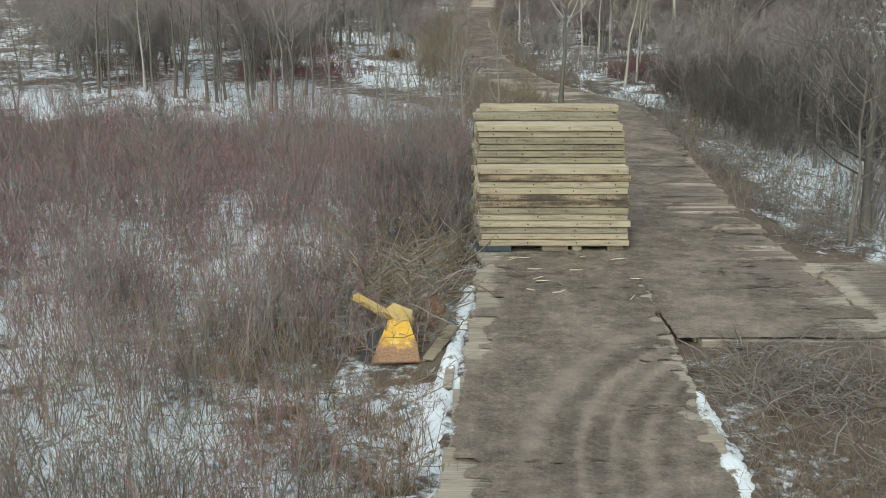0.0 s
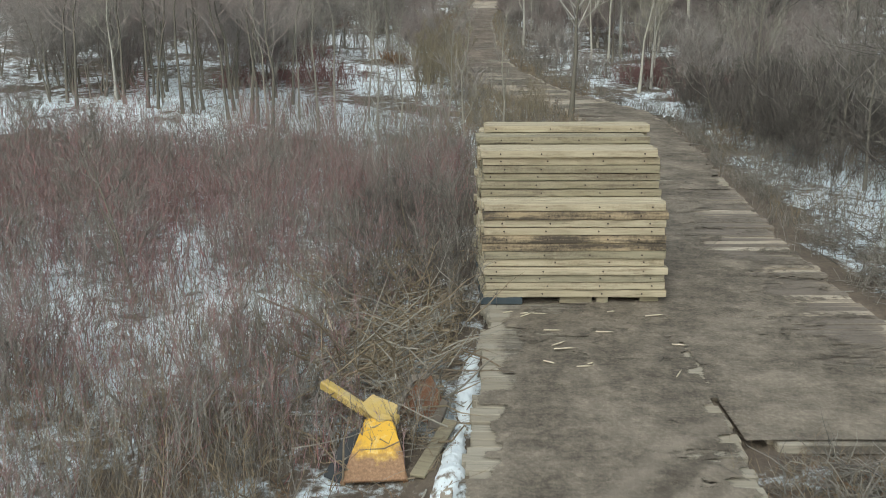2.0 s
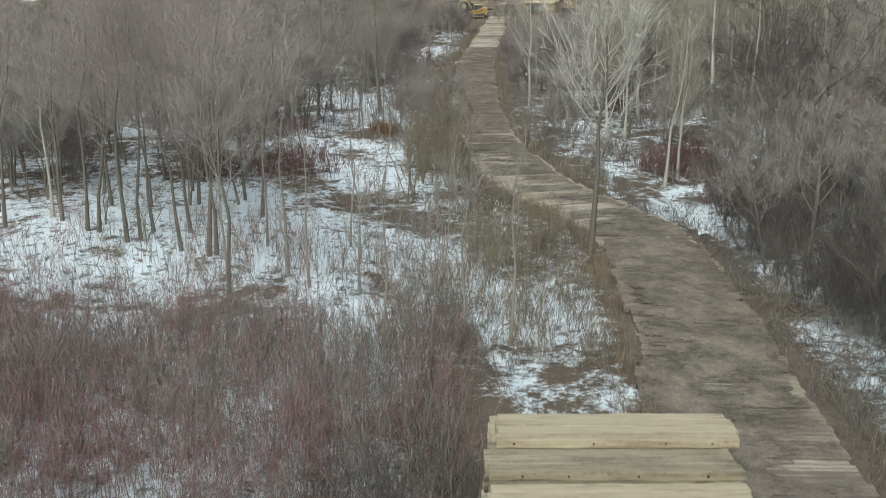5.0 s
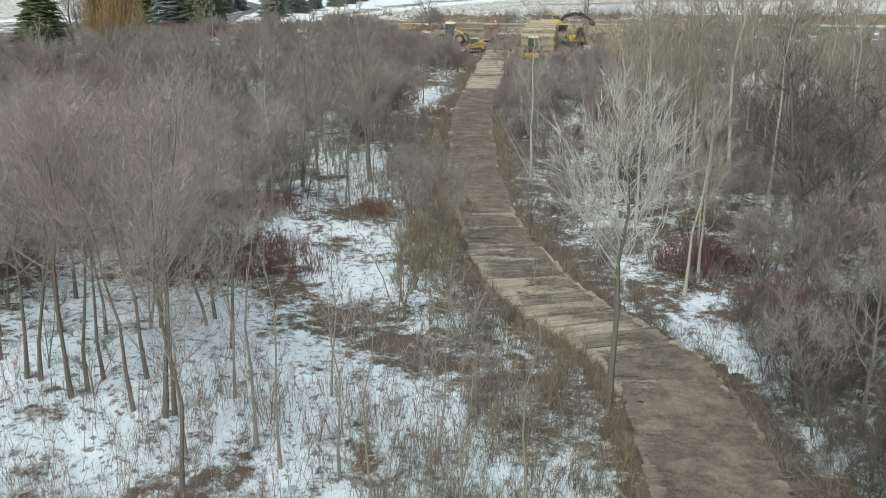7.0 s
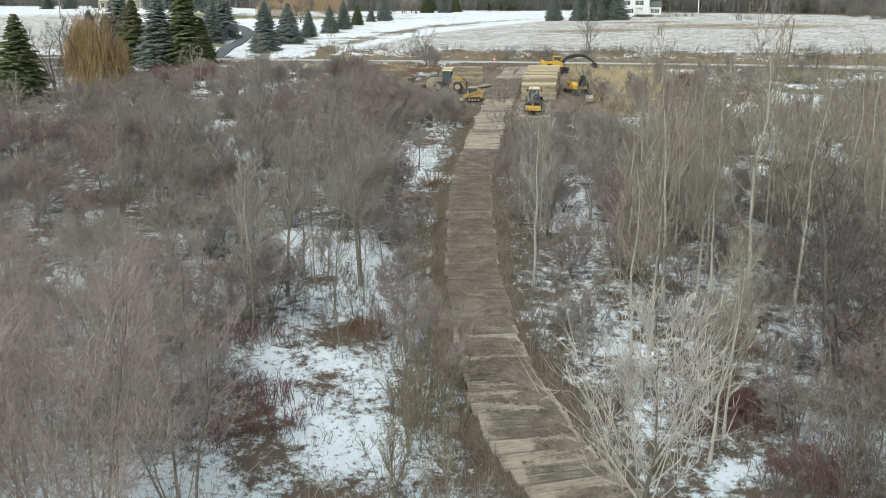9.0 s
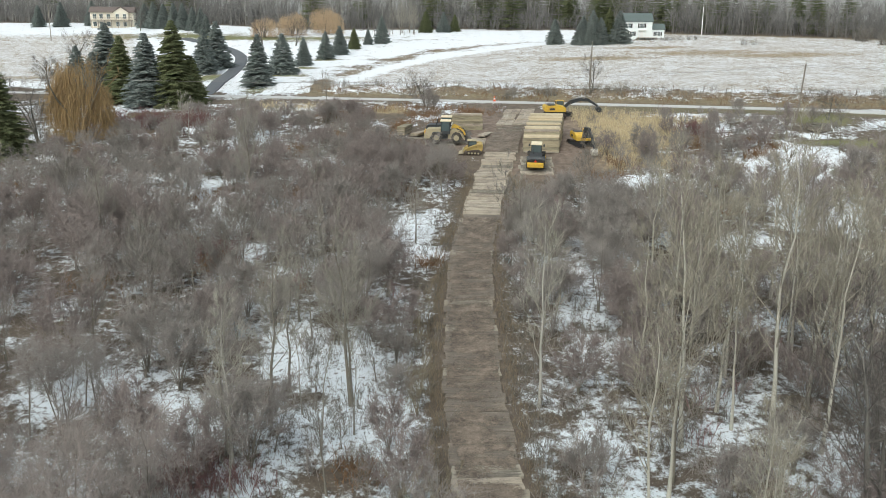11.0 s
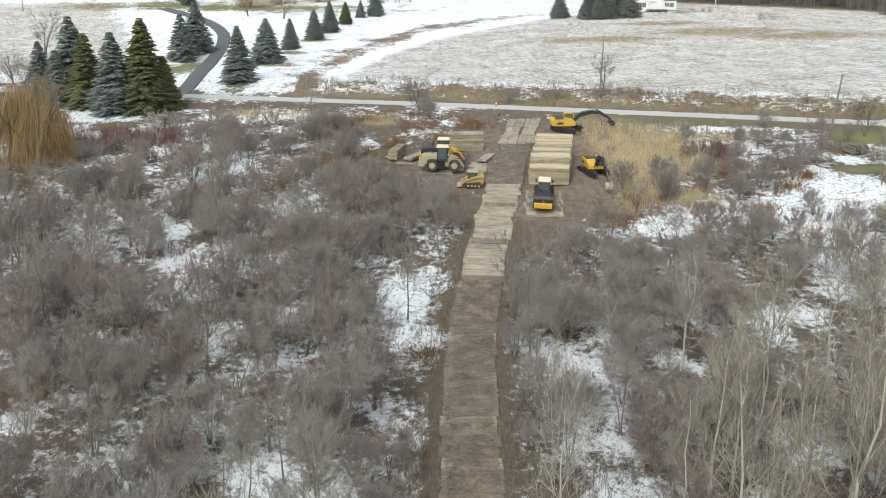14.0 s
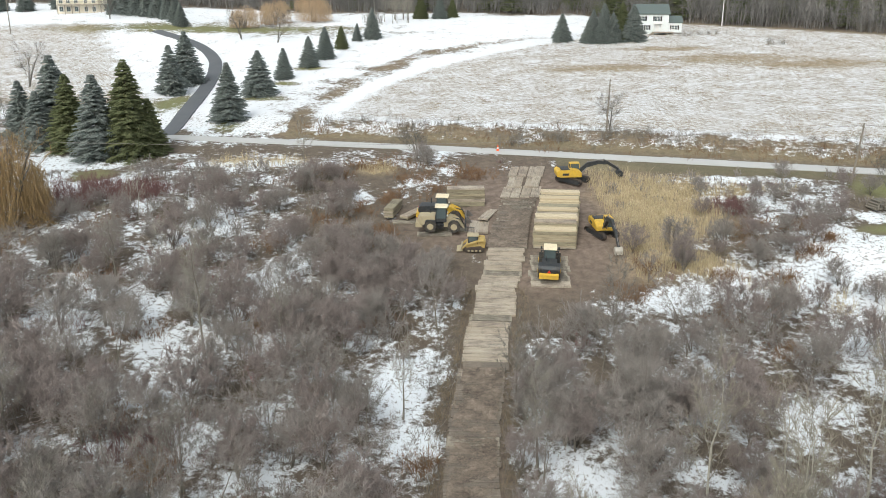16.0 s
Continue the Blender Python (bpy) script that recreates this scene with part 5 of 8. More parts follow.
def off_roads(X, Y, margin=3.0):
    ok = ~((Y < 196) & (np.abs(X - mat_x(Y)) < margin))
    c = np.where(Y < 26.5, 0.09 * Y + 1.2, 3.6)
    ok &= ~((Y < 34) & (np.abs(X - c) < 2.9))
    ok &= ~((Y > 19.2) & (Y < 27.5) & (X > 5))
    ok &= ~((Y > 147) & (Y < 193) & (X > -9) & (X < 25)) & ~((Y > 141) & (Y < 150) & (X > 9) & (X < 20))
    ok &= lean_y(X, Y) < 197.5
    ok &= spots(X, Y, LAWN) < 0.3
    ok &= np.hypot((X + 0.9) / 1.4, (Y - 17.9) / 1.9) > 1
    ok &= np.hypot((X + 0.9) / 1.5, (Y - 23.6) / 3.2) > 1
    ok &= spots(X, Y, [(50, 154, 5, 5.5), (57, 166.5, 3, 3)]) < 0.5
    return ok


def thin_in_snow(g, X, Y, f=0.75):
    return g.random(len(X)) > f * np.clip(spots(X, Y, SNOW) * 1.4, 0, 1)


def grow():
    g = np.random.default_rng(3)
    grp = lambda name, pieces, mat, label: tagged(new(name, mesh_np(name, *joined(pieces), mat)), label, "shrubs", kind="stuff")
    near, red, tan, domes, deep, dark, low = [], [], [], [], [], [], []
    # left of the spur: dogwood and willow thicket, tallest away from the mats
    X, Y = scatter(g, 2300, -32, 1.0, 9, 58, lambda X, Y: off_roads(X, Y) & thin_in_snow(g, X, Y, 0.35) & (X > -6 - 0.45 * Y) & ((Y < 46) | (g.random(len(X)) < 0.25)) & (g.random(len(X)) > np.interp(Y, [22, 26, 36, 40], [0, 0.2, 0.2, 0.0])))
    is_red = g.random(len(X)) < np.where(Y > 27, 0.58, 0.42)
    tall = np.clip((3.0 - X) / 8, 0.6, 1.0) * np.interp(Y, [33, 40, 47], [1, 1.28, 1.28])
    red.append(thicket(g, X[is_red], Y[is_red], (g.uniform(1.3, 2.5, len(X)) * tall)[is_red], 11, 8, 0.0100, 0.38, 0.4))
    near.append(thicket(g, X[~is_red], Y[~is_red], (g.uniform(1.1, 2.7, len(X)) * tall)[~is_red], 11, 8, 0.0100, 0.42, 0.4))
    X, Y = scatter(g, 38, -7, 0.4, 27.5, 44, lambda X, Y: X < 0.4)
    near.append(shrubs(g, X, Y, g.uniform(1.8, 3.6, len(X)), 11, 13, 0.0095, 0.4, 0.35))
    X, Y = scatter(g, 42, -2.6, 1.0, 26.5, 36, lambda X, Y: (X < 0.75) | (Y > 34))
    dark.append(shrubs(g, X, Y, g.uniform(1.2, 2.7, len(X)), 10, 16, 0.009, 0.5, 0.3, True))
    X, Y = scatter(g, 150, -17, -0.5, 34.5, 41, lambda X, Y: X < 9)
    half = g.random(len(X)) < np.where(Y < 38.5, 0.6, 0.25)
    deep.append(shrubs(g, X[half], Y[half], g.uniform(1.4, 2.1, int(half.sum())), 11, 6, 0.009, 0.3, 0.4))
    red.append(shrubs(g, X[~half], Y[~half], g.uniform(1.4, 2.2, int((~half).sum())), 11, 6, 0.0095, 0.3, 0.4))
    # a fine reddish haze of twigs over it, thin brush on the snow behind, brush along the right edge
    X, Y = scatter(g, 1000, -27, 0.4, 20, 47, lambda X, Y: off_roads(X, Y) & (X > -6 - 0.45 * Y) & thin_in_snow(g, X, Y, 0.5) & (g.random(len(X)) > np.interp(Y, [24, 27, 36, 40], [0, 0.15, 0.15, 0])))
    m = g.random(len(X)) < 0.5
    for bag, k in ((red, m), (near, ~m)):
        bag.append(shrubs(g, X[k], Y[k], g.uniform(1.0, 2.3, int(k.sum())), 6, 24, 0.0078, 0.4, 0.4, True))
    X, Y = scatter(g, 190, -18, 6.3, 41, 58, lambda X, Y: off_roads(X, Y, 3.2))
    m = g.random(len(X)) < 0.4
    for bag, k in ((tan, m), (near, ~m)):
        bag.append(shrubs(g, X[k], Y[k], g.uniform(0.6, 1.9, int(k.sum())), 7, 10, 0.009, 0.4, 0.35, True))
    X, Y = scatter(g, 170, -2, 6.0, 43, 53, lambda X, Y: off_roads(X, Y, 3.3))
    m = g.random(len(X)) < 0.5
    for bag, k in ((tan, m), (near, ~m)):
        bag.append(shrubs(g, X[k], Y[k], g.uniform(0.5, 1.7, int(k.sum())), 8, 12, 0.0085, 0.5, 0.35, True))
    X, Y = scatter(g, 330, 11.4, 21, 27.5, 58, lambda X, Y: off_roads(X, Y, 3.3) & (X < mat_x(Y) + 9))
    m = g.random(len(X)) < 0.3
    for bag, k in ((tan, m), (near, ~m)):
        bag.append(shrubs(g, X[k], Y[k], g.uniform(0.5, 1.8, int(k.sum())), 8, 11, 0.0085, 0.6, 0.4, True))
    X, Y = scatter(g, 260, 5.4, 13, 8, 19, lambda X, Y: X > 0.09 * Y + 4.0)
    m = g.random(len(X)) < 0.55
    for bag, k in ((tan, m), (near, ~m)):
        bag.append(shrubs(g, X[k], Y[k], g.uniform(0.3, 0.9, int(k.sum())), 9, 7, 0.006, 0.8, 0.4))
    # stouter olive and grey stems, leaf litter and tan grass in the foreground
    X, Y = scatter(g, 62, -9, 0.0, 9.5, 21, lambda X, Y: off_roads(X, Y, 0))
    tan.append(shrubs(g, X, Y, g.uniform(0.9, 2.0, len(X)), 4, 5, 0.013, 0.55, 0.25))
    X, Y = scatter(g, 34, -9, 0.0, 9.5, 21, lambda X, Y: off_roads(X, Y, 0))
    near.append(shrubs(g, X, Y, g.uniform(0.8, 1.9, len(X)), 3, 5, 0.015, 0.6, 0.2))
    X, Y = scatter(g, 95, -4.5, -0.2, 9.5, 18, lambda X, Y: X < 0.09 * Y - 1.5)
    low.append(shrubs(g, X, Y, g.uniform(0.12, 0.4, len(X)), 12, 6, 0.008, 1.5, 0.3))
    X, Y = scatter(g, 90, 5.5, 10, 9, 19.3, lambda X, Y: X > 0.09 * Y + 4.2)
    low.append(shrubs(g, X, Y, g.uniform(0.12, 0.35, len(X)), 12, 6, 0.008, 1.5, 0.3))
    # low brown tangle in the foreground
    X, Y = scatter(g, 190, -13, 0.2, 9, 24, lambda X, Y: off_roads(X, Y, 0))
    m = g.random(len(X)) < 0.25
    tan.append(shrubs(g, X[~m], Y[~m], g.uniform(0.35, 1.0, int((~m).sum())), 9, 5, 0.007, 0.8, 0.35))
    low.append(shrubs(g, X[m], Y[m], g.uniform(0.3, 0.8, int(m.sum())), 10, 5, 0.008, 0.9, 0.35))
    # thin stems over the open snow left of the straight
    X, Y = scatter(g, 90, -14, -0.5, 78, 100, lambda X, Y: off_roads(X, Y, 3.4))
    near.append(shrubs(g, X, Y, g.uniform(0.7, 2.2, len(X)), 6, 9, 0.013, 0.45, 0.35, True))
    # brown brush between the trees right of the bend and along the mats
    X, Y = scatter(g, 240, 8, 34, 62, 112, lambda X, Y: off_roads(X, Y, 4.0))
    near.append(shrubs(g, X, Y, g.uniform(0.8, 2.2, len(X)), 9, 12, 0.018, 0.6, 0.4, True))
    Y = g.uniform(66, 140, 240)
    X = mat_x(Y) + np.where(g.random(240) < 0.4, -1, 1) * g.uniform(2.7, 4.6, 240)
    near.append(shrubs(g, X, Y, g.uniform(0.5, 1.4, 240), 9, 8, 0.018, 0.7, 0.4, True))
    X, Y = scatter(g, 260, -3, 7, 53, 66, lambda X, Y: off_roads(X, Y, 3.2) & (X > mat_x(Y) - 9))
    c = g.random(len(X)) < 0.45
    near.append(shrubs(g, X[c], Y[c], g.uniform(0.5, 1.6, int(c.sum())), 10, 10, 0.012, 0.5, 0.4, True))
    tan.append(shrubs(g, X[~c], Y[~c], g.uniform(0.5, 1.4, int((~c).sum())), 10, 7, 0.012, 0.4, 0.4, True))
    # right of the road
    X, Y = scatter(g, 900, 5, 34, 8, 64, lambda X, Y: off_roads(X, Y, 3.4) & thin_in_snow(g, X, Y, 0.8) & (X < 8 + 0.5 * Y))
    near.append(thicket(g, X, Y, g.uniform(0.5, 2.2, len(X)) * np.clip((X - mat_x(Y)) / 8, 0.3, 1.2), 12, 6, 0.009, 0.45, 0.25))
    X, Y = scatter(g, 520, -9, 1, 8, 30, lambda X, Y: off_roads(X, Y, 0))
    tan.append(shrubs(g, X, Y, g.uniform(0.4, 1.5, len(X)), 9, 4, 0.006, 0.5))
    # beyond: low clumps over the whole marsh, thickest towards the yard
    X, Y = scatter(g, 2200, -74, 70, 57, 194, lambda X, Y: off_roads(X, Y, 4.2) & thin_in_snow(g, X, Y, 0.92) & ((Y > 68) | (X > -5)) & (np.abs(X) < 5 + 0.5 * (Y - 20)) & (((Y > 118) & (X < 10)) | (Y > 134) | (g.random(len(X)) < 0.3)))
    h = g.uniform(1.6, 3.6, len(X)) * np.where(Y > 150, 0.62, 1.0) * np.where(g.random(len(X)) < 0.25, 0.6, 1.0)
    h *= np.where((X > 23) & (Y > 140), 0.6, 1.0) * np.clip((np.abs(X - mat_x(Y)) - 1) / 5, 0.5, 1)
    keep = (X < 27) | (Y < 138) | (g.random(len(X)) < 0.4)
    X, Y, h = X[keep], Y[keep], h[keep]
    redder = g.random(len(X)) < 0.14
    domes.append(shrubs(g, X[~redder], Y[~redder], h[~redder], 9, 34, 0.024, 0.6, 0.4, True))
    red.append(shrubs(g, X[redder], Y[redder], h[redder] * 0.6, 10, 16, 0.022, 0.6, 0.4, True))
    # dark willow mass right of the first bend
    X, Y = scatter(g, 150, 14.2, 30, 38, 63, lambda X, Y: thin_in_snow(g, X, Y, 0.8))
    tagged(new("dark_willow_mass", mesh_np("dark_willow_mass", *joined(dark + [shrubs(g, X, Y, g.uniform(2.0, 4.2, len(X)), 11, 70, 0.0105, 0.55, 0.3, True)]), M_TWIG_DARK)), "dark dense willow bushes beside the mat road", "shrubs", kind="stuff")
    # tan grass along the mat edges
    Y = g.uniform(34, 150, 900)
    X = mat_x(Y) + np.where(g.random(900) < 0.55, -1, 1) * (np.where(Y > 78, 2.35, 2.75) + np.abs(g.normal(0, 0.7, 900)))
    ok = (Y < 147) & ((Y > 36) | (X > 9))
    grass, brushy = ok & ((X < mat_x(Y)) | (Y > 66)), ok & (X > mat_x(Y)) & (Y <= 66)
    tan.append(shrubs(g, X[grass], Y[grass], g.uniform(0.3, 1.1, int(grass.sum())), 10, 2, 0.011, 0.5, 0.3))
    near.append(shrubs(g, X[brushy], Y[brushy], g.uniform(0.3, 1.0, int(brushy.sum())), 10, 6, 0.010, 0.9, 0.4, True))
    X, Y = scatter(g, 1700, -70, 70, 52, 194, lambda X, Y: off_roads(X, Y, 2.9) & thin_in_snow(g, X, Y, 0.6) & (np.abs(X) < 14 + 0.36 * Y))
    c = g.random(len(X)) < 0.3
    h = g.uniform(0.6, 1.6, len(X))
    near.append(shrubs(g, X[~c], Y[~c], h[~c], 8, 7, 0.014, 0.5, 0.6, True))
    tan.append(shrubs(g, X[c], Y[c], h[c] * 0.7, 8, 5, 0.014, 0.5, 0.6, True))
    # red dogwood patches
    for cx, cy, a, b in ((-46, 181, 7, 5), (-39, 180, 5, 4), (-50, 175, 5, 4), (19, 67, 3, 2), (-14, 82, 4, 2.5), (-11, 73, 7, 3.2), (16, 73, 3, 2), (40, 170, 3, 2), (-22, 120, 3, 3)):
        n = 80 if cx < -38 else 42
        X, Y = g.normal(cx, a * 0.5, n), g.normal(cy, b * 0.5, n)
        deep.append(shrubs(g, X, Y, g.uniform(0.8, 2.4 if n > 50 else 1.9, n), 12, 9, 0.02, 0.5, 0.4, True))
    # rust-brown bracken in patches on the marsh
    rust = low
    for cx, cy, a in ((-20, 118, 1.6), (-24, 124, 2.2), (-13, 112, 1.5), (-9, 128, 1.5), (-27, 138, 2.0), (-16, 140, 1.8), (-36, 150, 2.5), (-5, 140, 1.6), (0, 118, 1.2), (-30, 112, 1.6), (-4, 84, 1.2),
                      (30, 140, 2.0), (22, 146, 2.2), (38, 160, 2.4), (46, 164, 2.0), (-40, 168, 2.5), (-18, 160, 2.4), (34, 134, 1.4), (-2, 186, 3.0), (-11, 168, 2.4), (-50, 160, 3), (-5, 163, 2), (-4, 177, 2.5), (2, 180, 2.5), (7, 186, 2), (-9, 172, 2.5), (-7, 158, 2), (25, 152, 1.6), (-14, 190, 3.5), (-9, 193, 3), (-4, 193.5, 3), (3, 191, 3), (8, 188.5, 2.5), (-18, 186, 3), (44.8, 155, 1.8), (48.2, 159.6, 1.4), (41, 164, 2.0), (33, 149, 1.4), (36, 143, 1.4), (39, 148.5, 1.2), (-20, 116, 1.6), (-48, 138, 3), (-52, 143, 3)):
        X, Y = g.normal(cx, a * 0.6, 22), g.normal(cy, a * 0.6, 22)
        ok = (np.abs(X - mat_x(Y)) > 2.6) & ~((np.abs(X - 3) < 6) & (np.abs(Y - 166) < 6)) & ~((X > 11) & (X < 20) & (Y > 146) & (Y < 172))
        if ok.any():
            rust.append(shrubs(g, X[ok], Y[ok], g.uniform(0.4, 1.2, int(ok.sum())), 10, 8, 0.022, 0.8, 0.4, True))
    grp("rust_bracken", rust, M_BRACKEN, "rust-brown dead bracken and leaves in patches on the marsh")
    grp("willow_clumps", domes, M_HAZE, "low domed grey leafless willow clumps in the marsh")
    grp("red_dogwood", deep, M_DOGWOOD, "patches of dark red dogwood stems")
    grp("shrub_thicket", near, M_TWIG, "grey-brown leafless shrubs over patchy snow")
    grp("dogwood_thicket", red, M_TWIG_RED, "dull red leafless dogwood stems")
    grp("dry_stems", tan, M_TWIG_TAN, "tan dead stems and grasses")
    # reeds by the yard
    reeds = []
    for cx, cy, a, b in STRAW:
        n = int(a * b * 7)
        X, Y = g.uniform(cx - a, cx + a, n), g.uniform(cy - b, cy + b, n)
        ok = (np.hypot((X - cx) / a, (Y - cy) / b) < 1) & (lean_y(X, Y) < 195) & (np.abs(X - mat_x(Y)) > 3)
        ok &= ~((X > 10) & (X < 23.5) & (Y > 146) & (Y < 188))
        X, Y = X[ok], Y[ok]
        reeds.append(shrubs(g, X, Y, g.uniform(0.7, 1.7, len(X)), 5, 1, 0.02, 0.25, 0.3))
    tagged(new("reeds", mesh_np("reeds", *joined(reeds), M_STRAW)), "dry golden reeds beside the muddy yard", "reeds", kind="stuff")


grow()


# ---- far woods ----
def far_woods():
    g = np.random.default_rng(8)
    kinds = [joined(bare_tree(100 + i, 16, 0.2, 11, 0.3, 0.2, 1.5, 3, 5, sides=4, thick=1.7)) for i in range(5)]
    pines = [spruce_arrays(120 + i, 18, 3.4, 19, droop=0.1, subs=2) for i in range(2)]
    bare, green = [], []
    for i in range(900):
        x = g.uniform(-250, 250)
        edge = np.interp(x, [-330, -130, -90, 0, 47, 81, 138, 330], [416, 391, 376, 368, 354, 326, 292, 230])
        y = edge + abs(g.normal(0, 1)) * 34
        s = g.uniform(0.85, 1.3) * np.interp(x, [40, 110, 250], [1, 0.72, 0.72])
        z = float(soil(x, y)) - 0.2
        is_pine = g.random() < (0.30 if 15 < x < 125 else 0.05)
        v, t = pines[i % 2] if is_pine else kinds[i % 5]
        a = g.uniform(0, 6.28)
        rot = np.array([[np.cos(a), -np.sin(a), 0], [np.sin(a), np.cos(a), 0], [0, 0, 1]])
        (green if is_pine else bare).append((v @ rot.T * (np.array([1.5, 1.5, 1.0]) if is_pine else 1.0) * s + [x, y, z], t))
    X = g.uniform(-250, 250, 1500)
    Y = np.interp(X, [-330, -130, -90, 0, 47, 81, 138, 330], [414, 390, 374, 366, 352, 324, 290, 228]) + np.abs(g.normal(0, 22, 1500))
    under = [shrubs(g, X, Y, g.uniform(3.0, 11.0, 1500), 6, 18, 0.065, 0.4, 1.2, True)]
    tagged(new("far_underwood", mesh_np("far_underwood", *joined(under), M_UNDER)), "dark grey underwood along the ridge", "woods", kind="stuff")
    tagged(new("far_bare_woods", mesh_np("far_bare_woods", *joined(bare), M_FARWOOD)), "dark leafless woods along the ridge", "woods", kind="stuff")
    tagged(new("far_pine_woods", mesh_np("far_pine_woods", *joined(green), M_FIR)), "dark green pines among the ridge woods", "woods", kind="stuff")


far_woods()


# ---- paints and metals for the machines ----
M_YELLOW = plain("machine_yellow_paint", (0.66, 0.43, 0.05), 0.5, 0.0, (0.28, 0.2, 0.1), 0.6)
M_OLDYELLOW = plain("scuffed_yellow_paint", (0.50, 0.36, 0.11), 0.75, 0.0, (0.50, 0.42, 0.27), 0.9, 4.0)
M_DUSTY = plain("dusty_yellow_paint", (0.42, 0.36, 0.23), 0.75, 0.0, (0.30, 0.265, 0.21), 0.9)
M_BLACK = plain("black_machine_paint", (0.03, 0.035, 0.04), 0.5, 0.0, (0.14, 0.12, 0.1), 0.4)
M_TYRE = plain("muddy_rubber", (0.035, 0.034, 0.033), 0.85, 0.0, (0.2, 0.165, 0.125), 0.85)
M_STEEL = plain("worn_steel", (0.26, 0.25, 0.24), 0.5, 0.7, (0.2, 0.14, 0.1), 0.6)
M_TRACK = plain("muddy_track_steel", (0.07, 0.06, 0.055), 0.7, 0.4, (0.16, 0.115, 0.085), 0.8)
M_CREAM = plain("cream_roof_paint", (0.78, 0.68, 0.48), 0.5, 0.0, (0.4, 0.33, 0.24), 0.3)
M_PALEBUCKET = plain("scoured_pale_steel", (0.55, 0.52, 0.46), 0.45, 0.3, (0.3, 0.24, 0.18), 0.5)
M_RED = plain("red_reflector", (0.75, 0.04, 0.02), 0.4, 0.0, (0.3, 0.1, 0.08), 0.2)
M_ORANGE = plain("orange_plastic", (0.85, 0.13, 0.04), 0.5, 0.0, (0.4, 0.2, 0.1), 0.2)
M_WHITE = plain("white_plastic", (0.8, 0.8, 0.78), 0.5, 0.0, (0.4, 0.4, 0.38), 0.2)
M_GREYSTEEL = plain("dull_grey_steel", (0.20, 0.18, 0.155), 0.85, 0.0, (0.2, 0.12, 0.07), 0.7, 6.0)
M_RUST = plain("rusted_steel", (0.20, 0.10, 0.055), 0.85, 0.2, (0.10, 0.06, 0.045), 0.7, 6.0)
M_BLUE = plain("faded_blue_paint", (0.045, 0.065, 0.08), 0.7, 0.0, (0.12, 0.11, 0.1), 0.6)
M_GREYWOOD = timber("grey_pole_wood", (0.30, 0.27, 0.23), (0.14, 0.12, 0.1), 0.35, 2)


def glass_material():
    m, n, l, b = material("cab_glass", 0.08)
    b.inputs["Base Color"].default_value = (0.14, 0.18, 0.19, 1)
    b.inputs["Transmission Weight"].default_value = 0.35
    return m


M_GLASS = glass_material()


def wheel(parent, x, y, z, r, w, rim_mat):
    bm = bmesh.new()
    rod(bm, (0, -w / 2, 0), (0, w / 2, 0), r * 0.93, sides=22)
    for k in range(22):
        a = k * 2 * math.pi / 22
        for s in (-1, 1):
            box(bm, -0.05, 0.05, min(0.02 * s, w / 2 * s), max(0.02 * s, w / 2 * s), r * 0.9, r, m=Matrix.Rotation(a + 0.08 * s, 4, "Y"))
    t = new("wheel")
    t.parent = parent
    t.matrix_basis = pose(x, y, z)
    part("tyre", bm, M_TYRE, t, "muddy black rubber tyre")
    bm = bmesh.new()
    for s in (-1, 1):
        rod(bm, (0, s * (w / 2 - 0.03), 0), (0, s * (w / 2 + 0.02), 0), r * 0.55, r * 0.5, sides=18)
        rod(bm, (0, s * (w / 2), 0), (0, s * (w / 2 + 0.06), 0), r * 0.2, sides=10)
    part("rim", bm, rim_mat, t)


def cab(parent, x0, x1, w, z0, z1, roof):
    c = new("cab")
    c.parent = parent
    bm = bmesh.new()
    for x in (x0, x1):
        for y in (-w / 2, w / 2):
            rod(bm, (x, y, z0), (x * 0.9 + (x0 + x1) * 0.05, y * 0.92, z1), 0.05, sides=6)
    rod(bm, (x0, -w / 2, z0 + 0.55), (x0, w / 2, z0 + 0.55), 0.04, sides=6)
    box(bm, x0, x1, -w / 2, w / 2, z0 - 0.1, z0 + 0.35, 0.03)
    part("cab_frame", bm, M_BLACK, c)
    part("window", boxed(x0 + 0.03, x1 - 0.03, -w / 2 + 0.05, w / 2 - 0.05, z0 + 0.35, z1 - 0.03, bevel=0.03), M_GLASS, c, "dark tinted cab glazing")
    part("roof", boxed(x0 - 0.12, x1 + 0.15, -w / 2 - 0.05, w / 2 + 0.05, z1 - 0.03, z1 + 0.12, bevel=0.05), roof, c, "cream cab roof")
    bm = bmesh.new()
    box(bm, x0 + 0.25, x0 + 0.7, -0.25, 0.25, z0 + 0.35, z0 + 0.6, 0.04)
    box(bm, x0 + 0.2, x0 + 0.34, -0.25, 0.25, z0 + 0.5, z0 + 1.1, 0.04)
    part("seat", bm, M_BLACK, c)


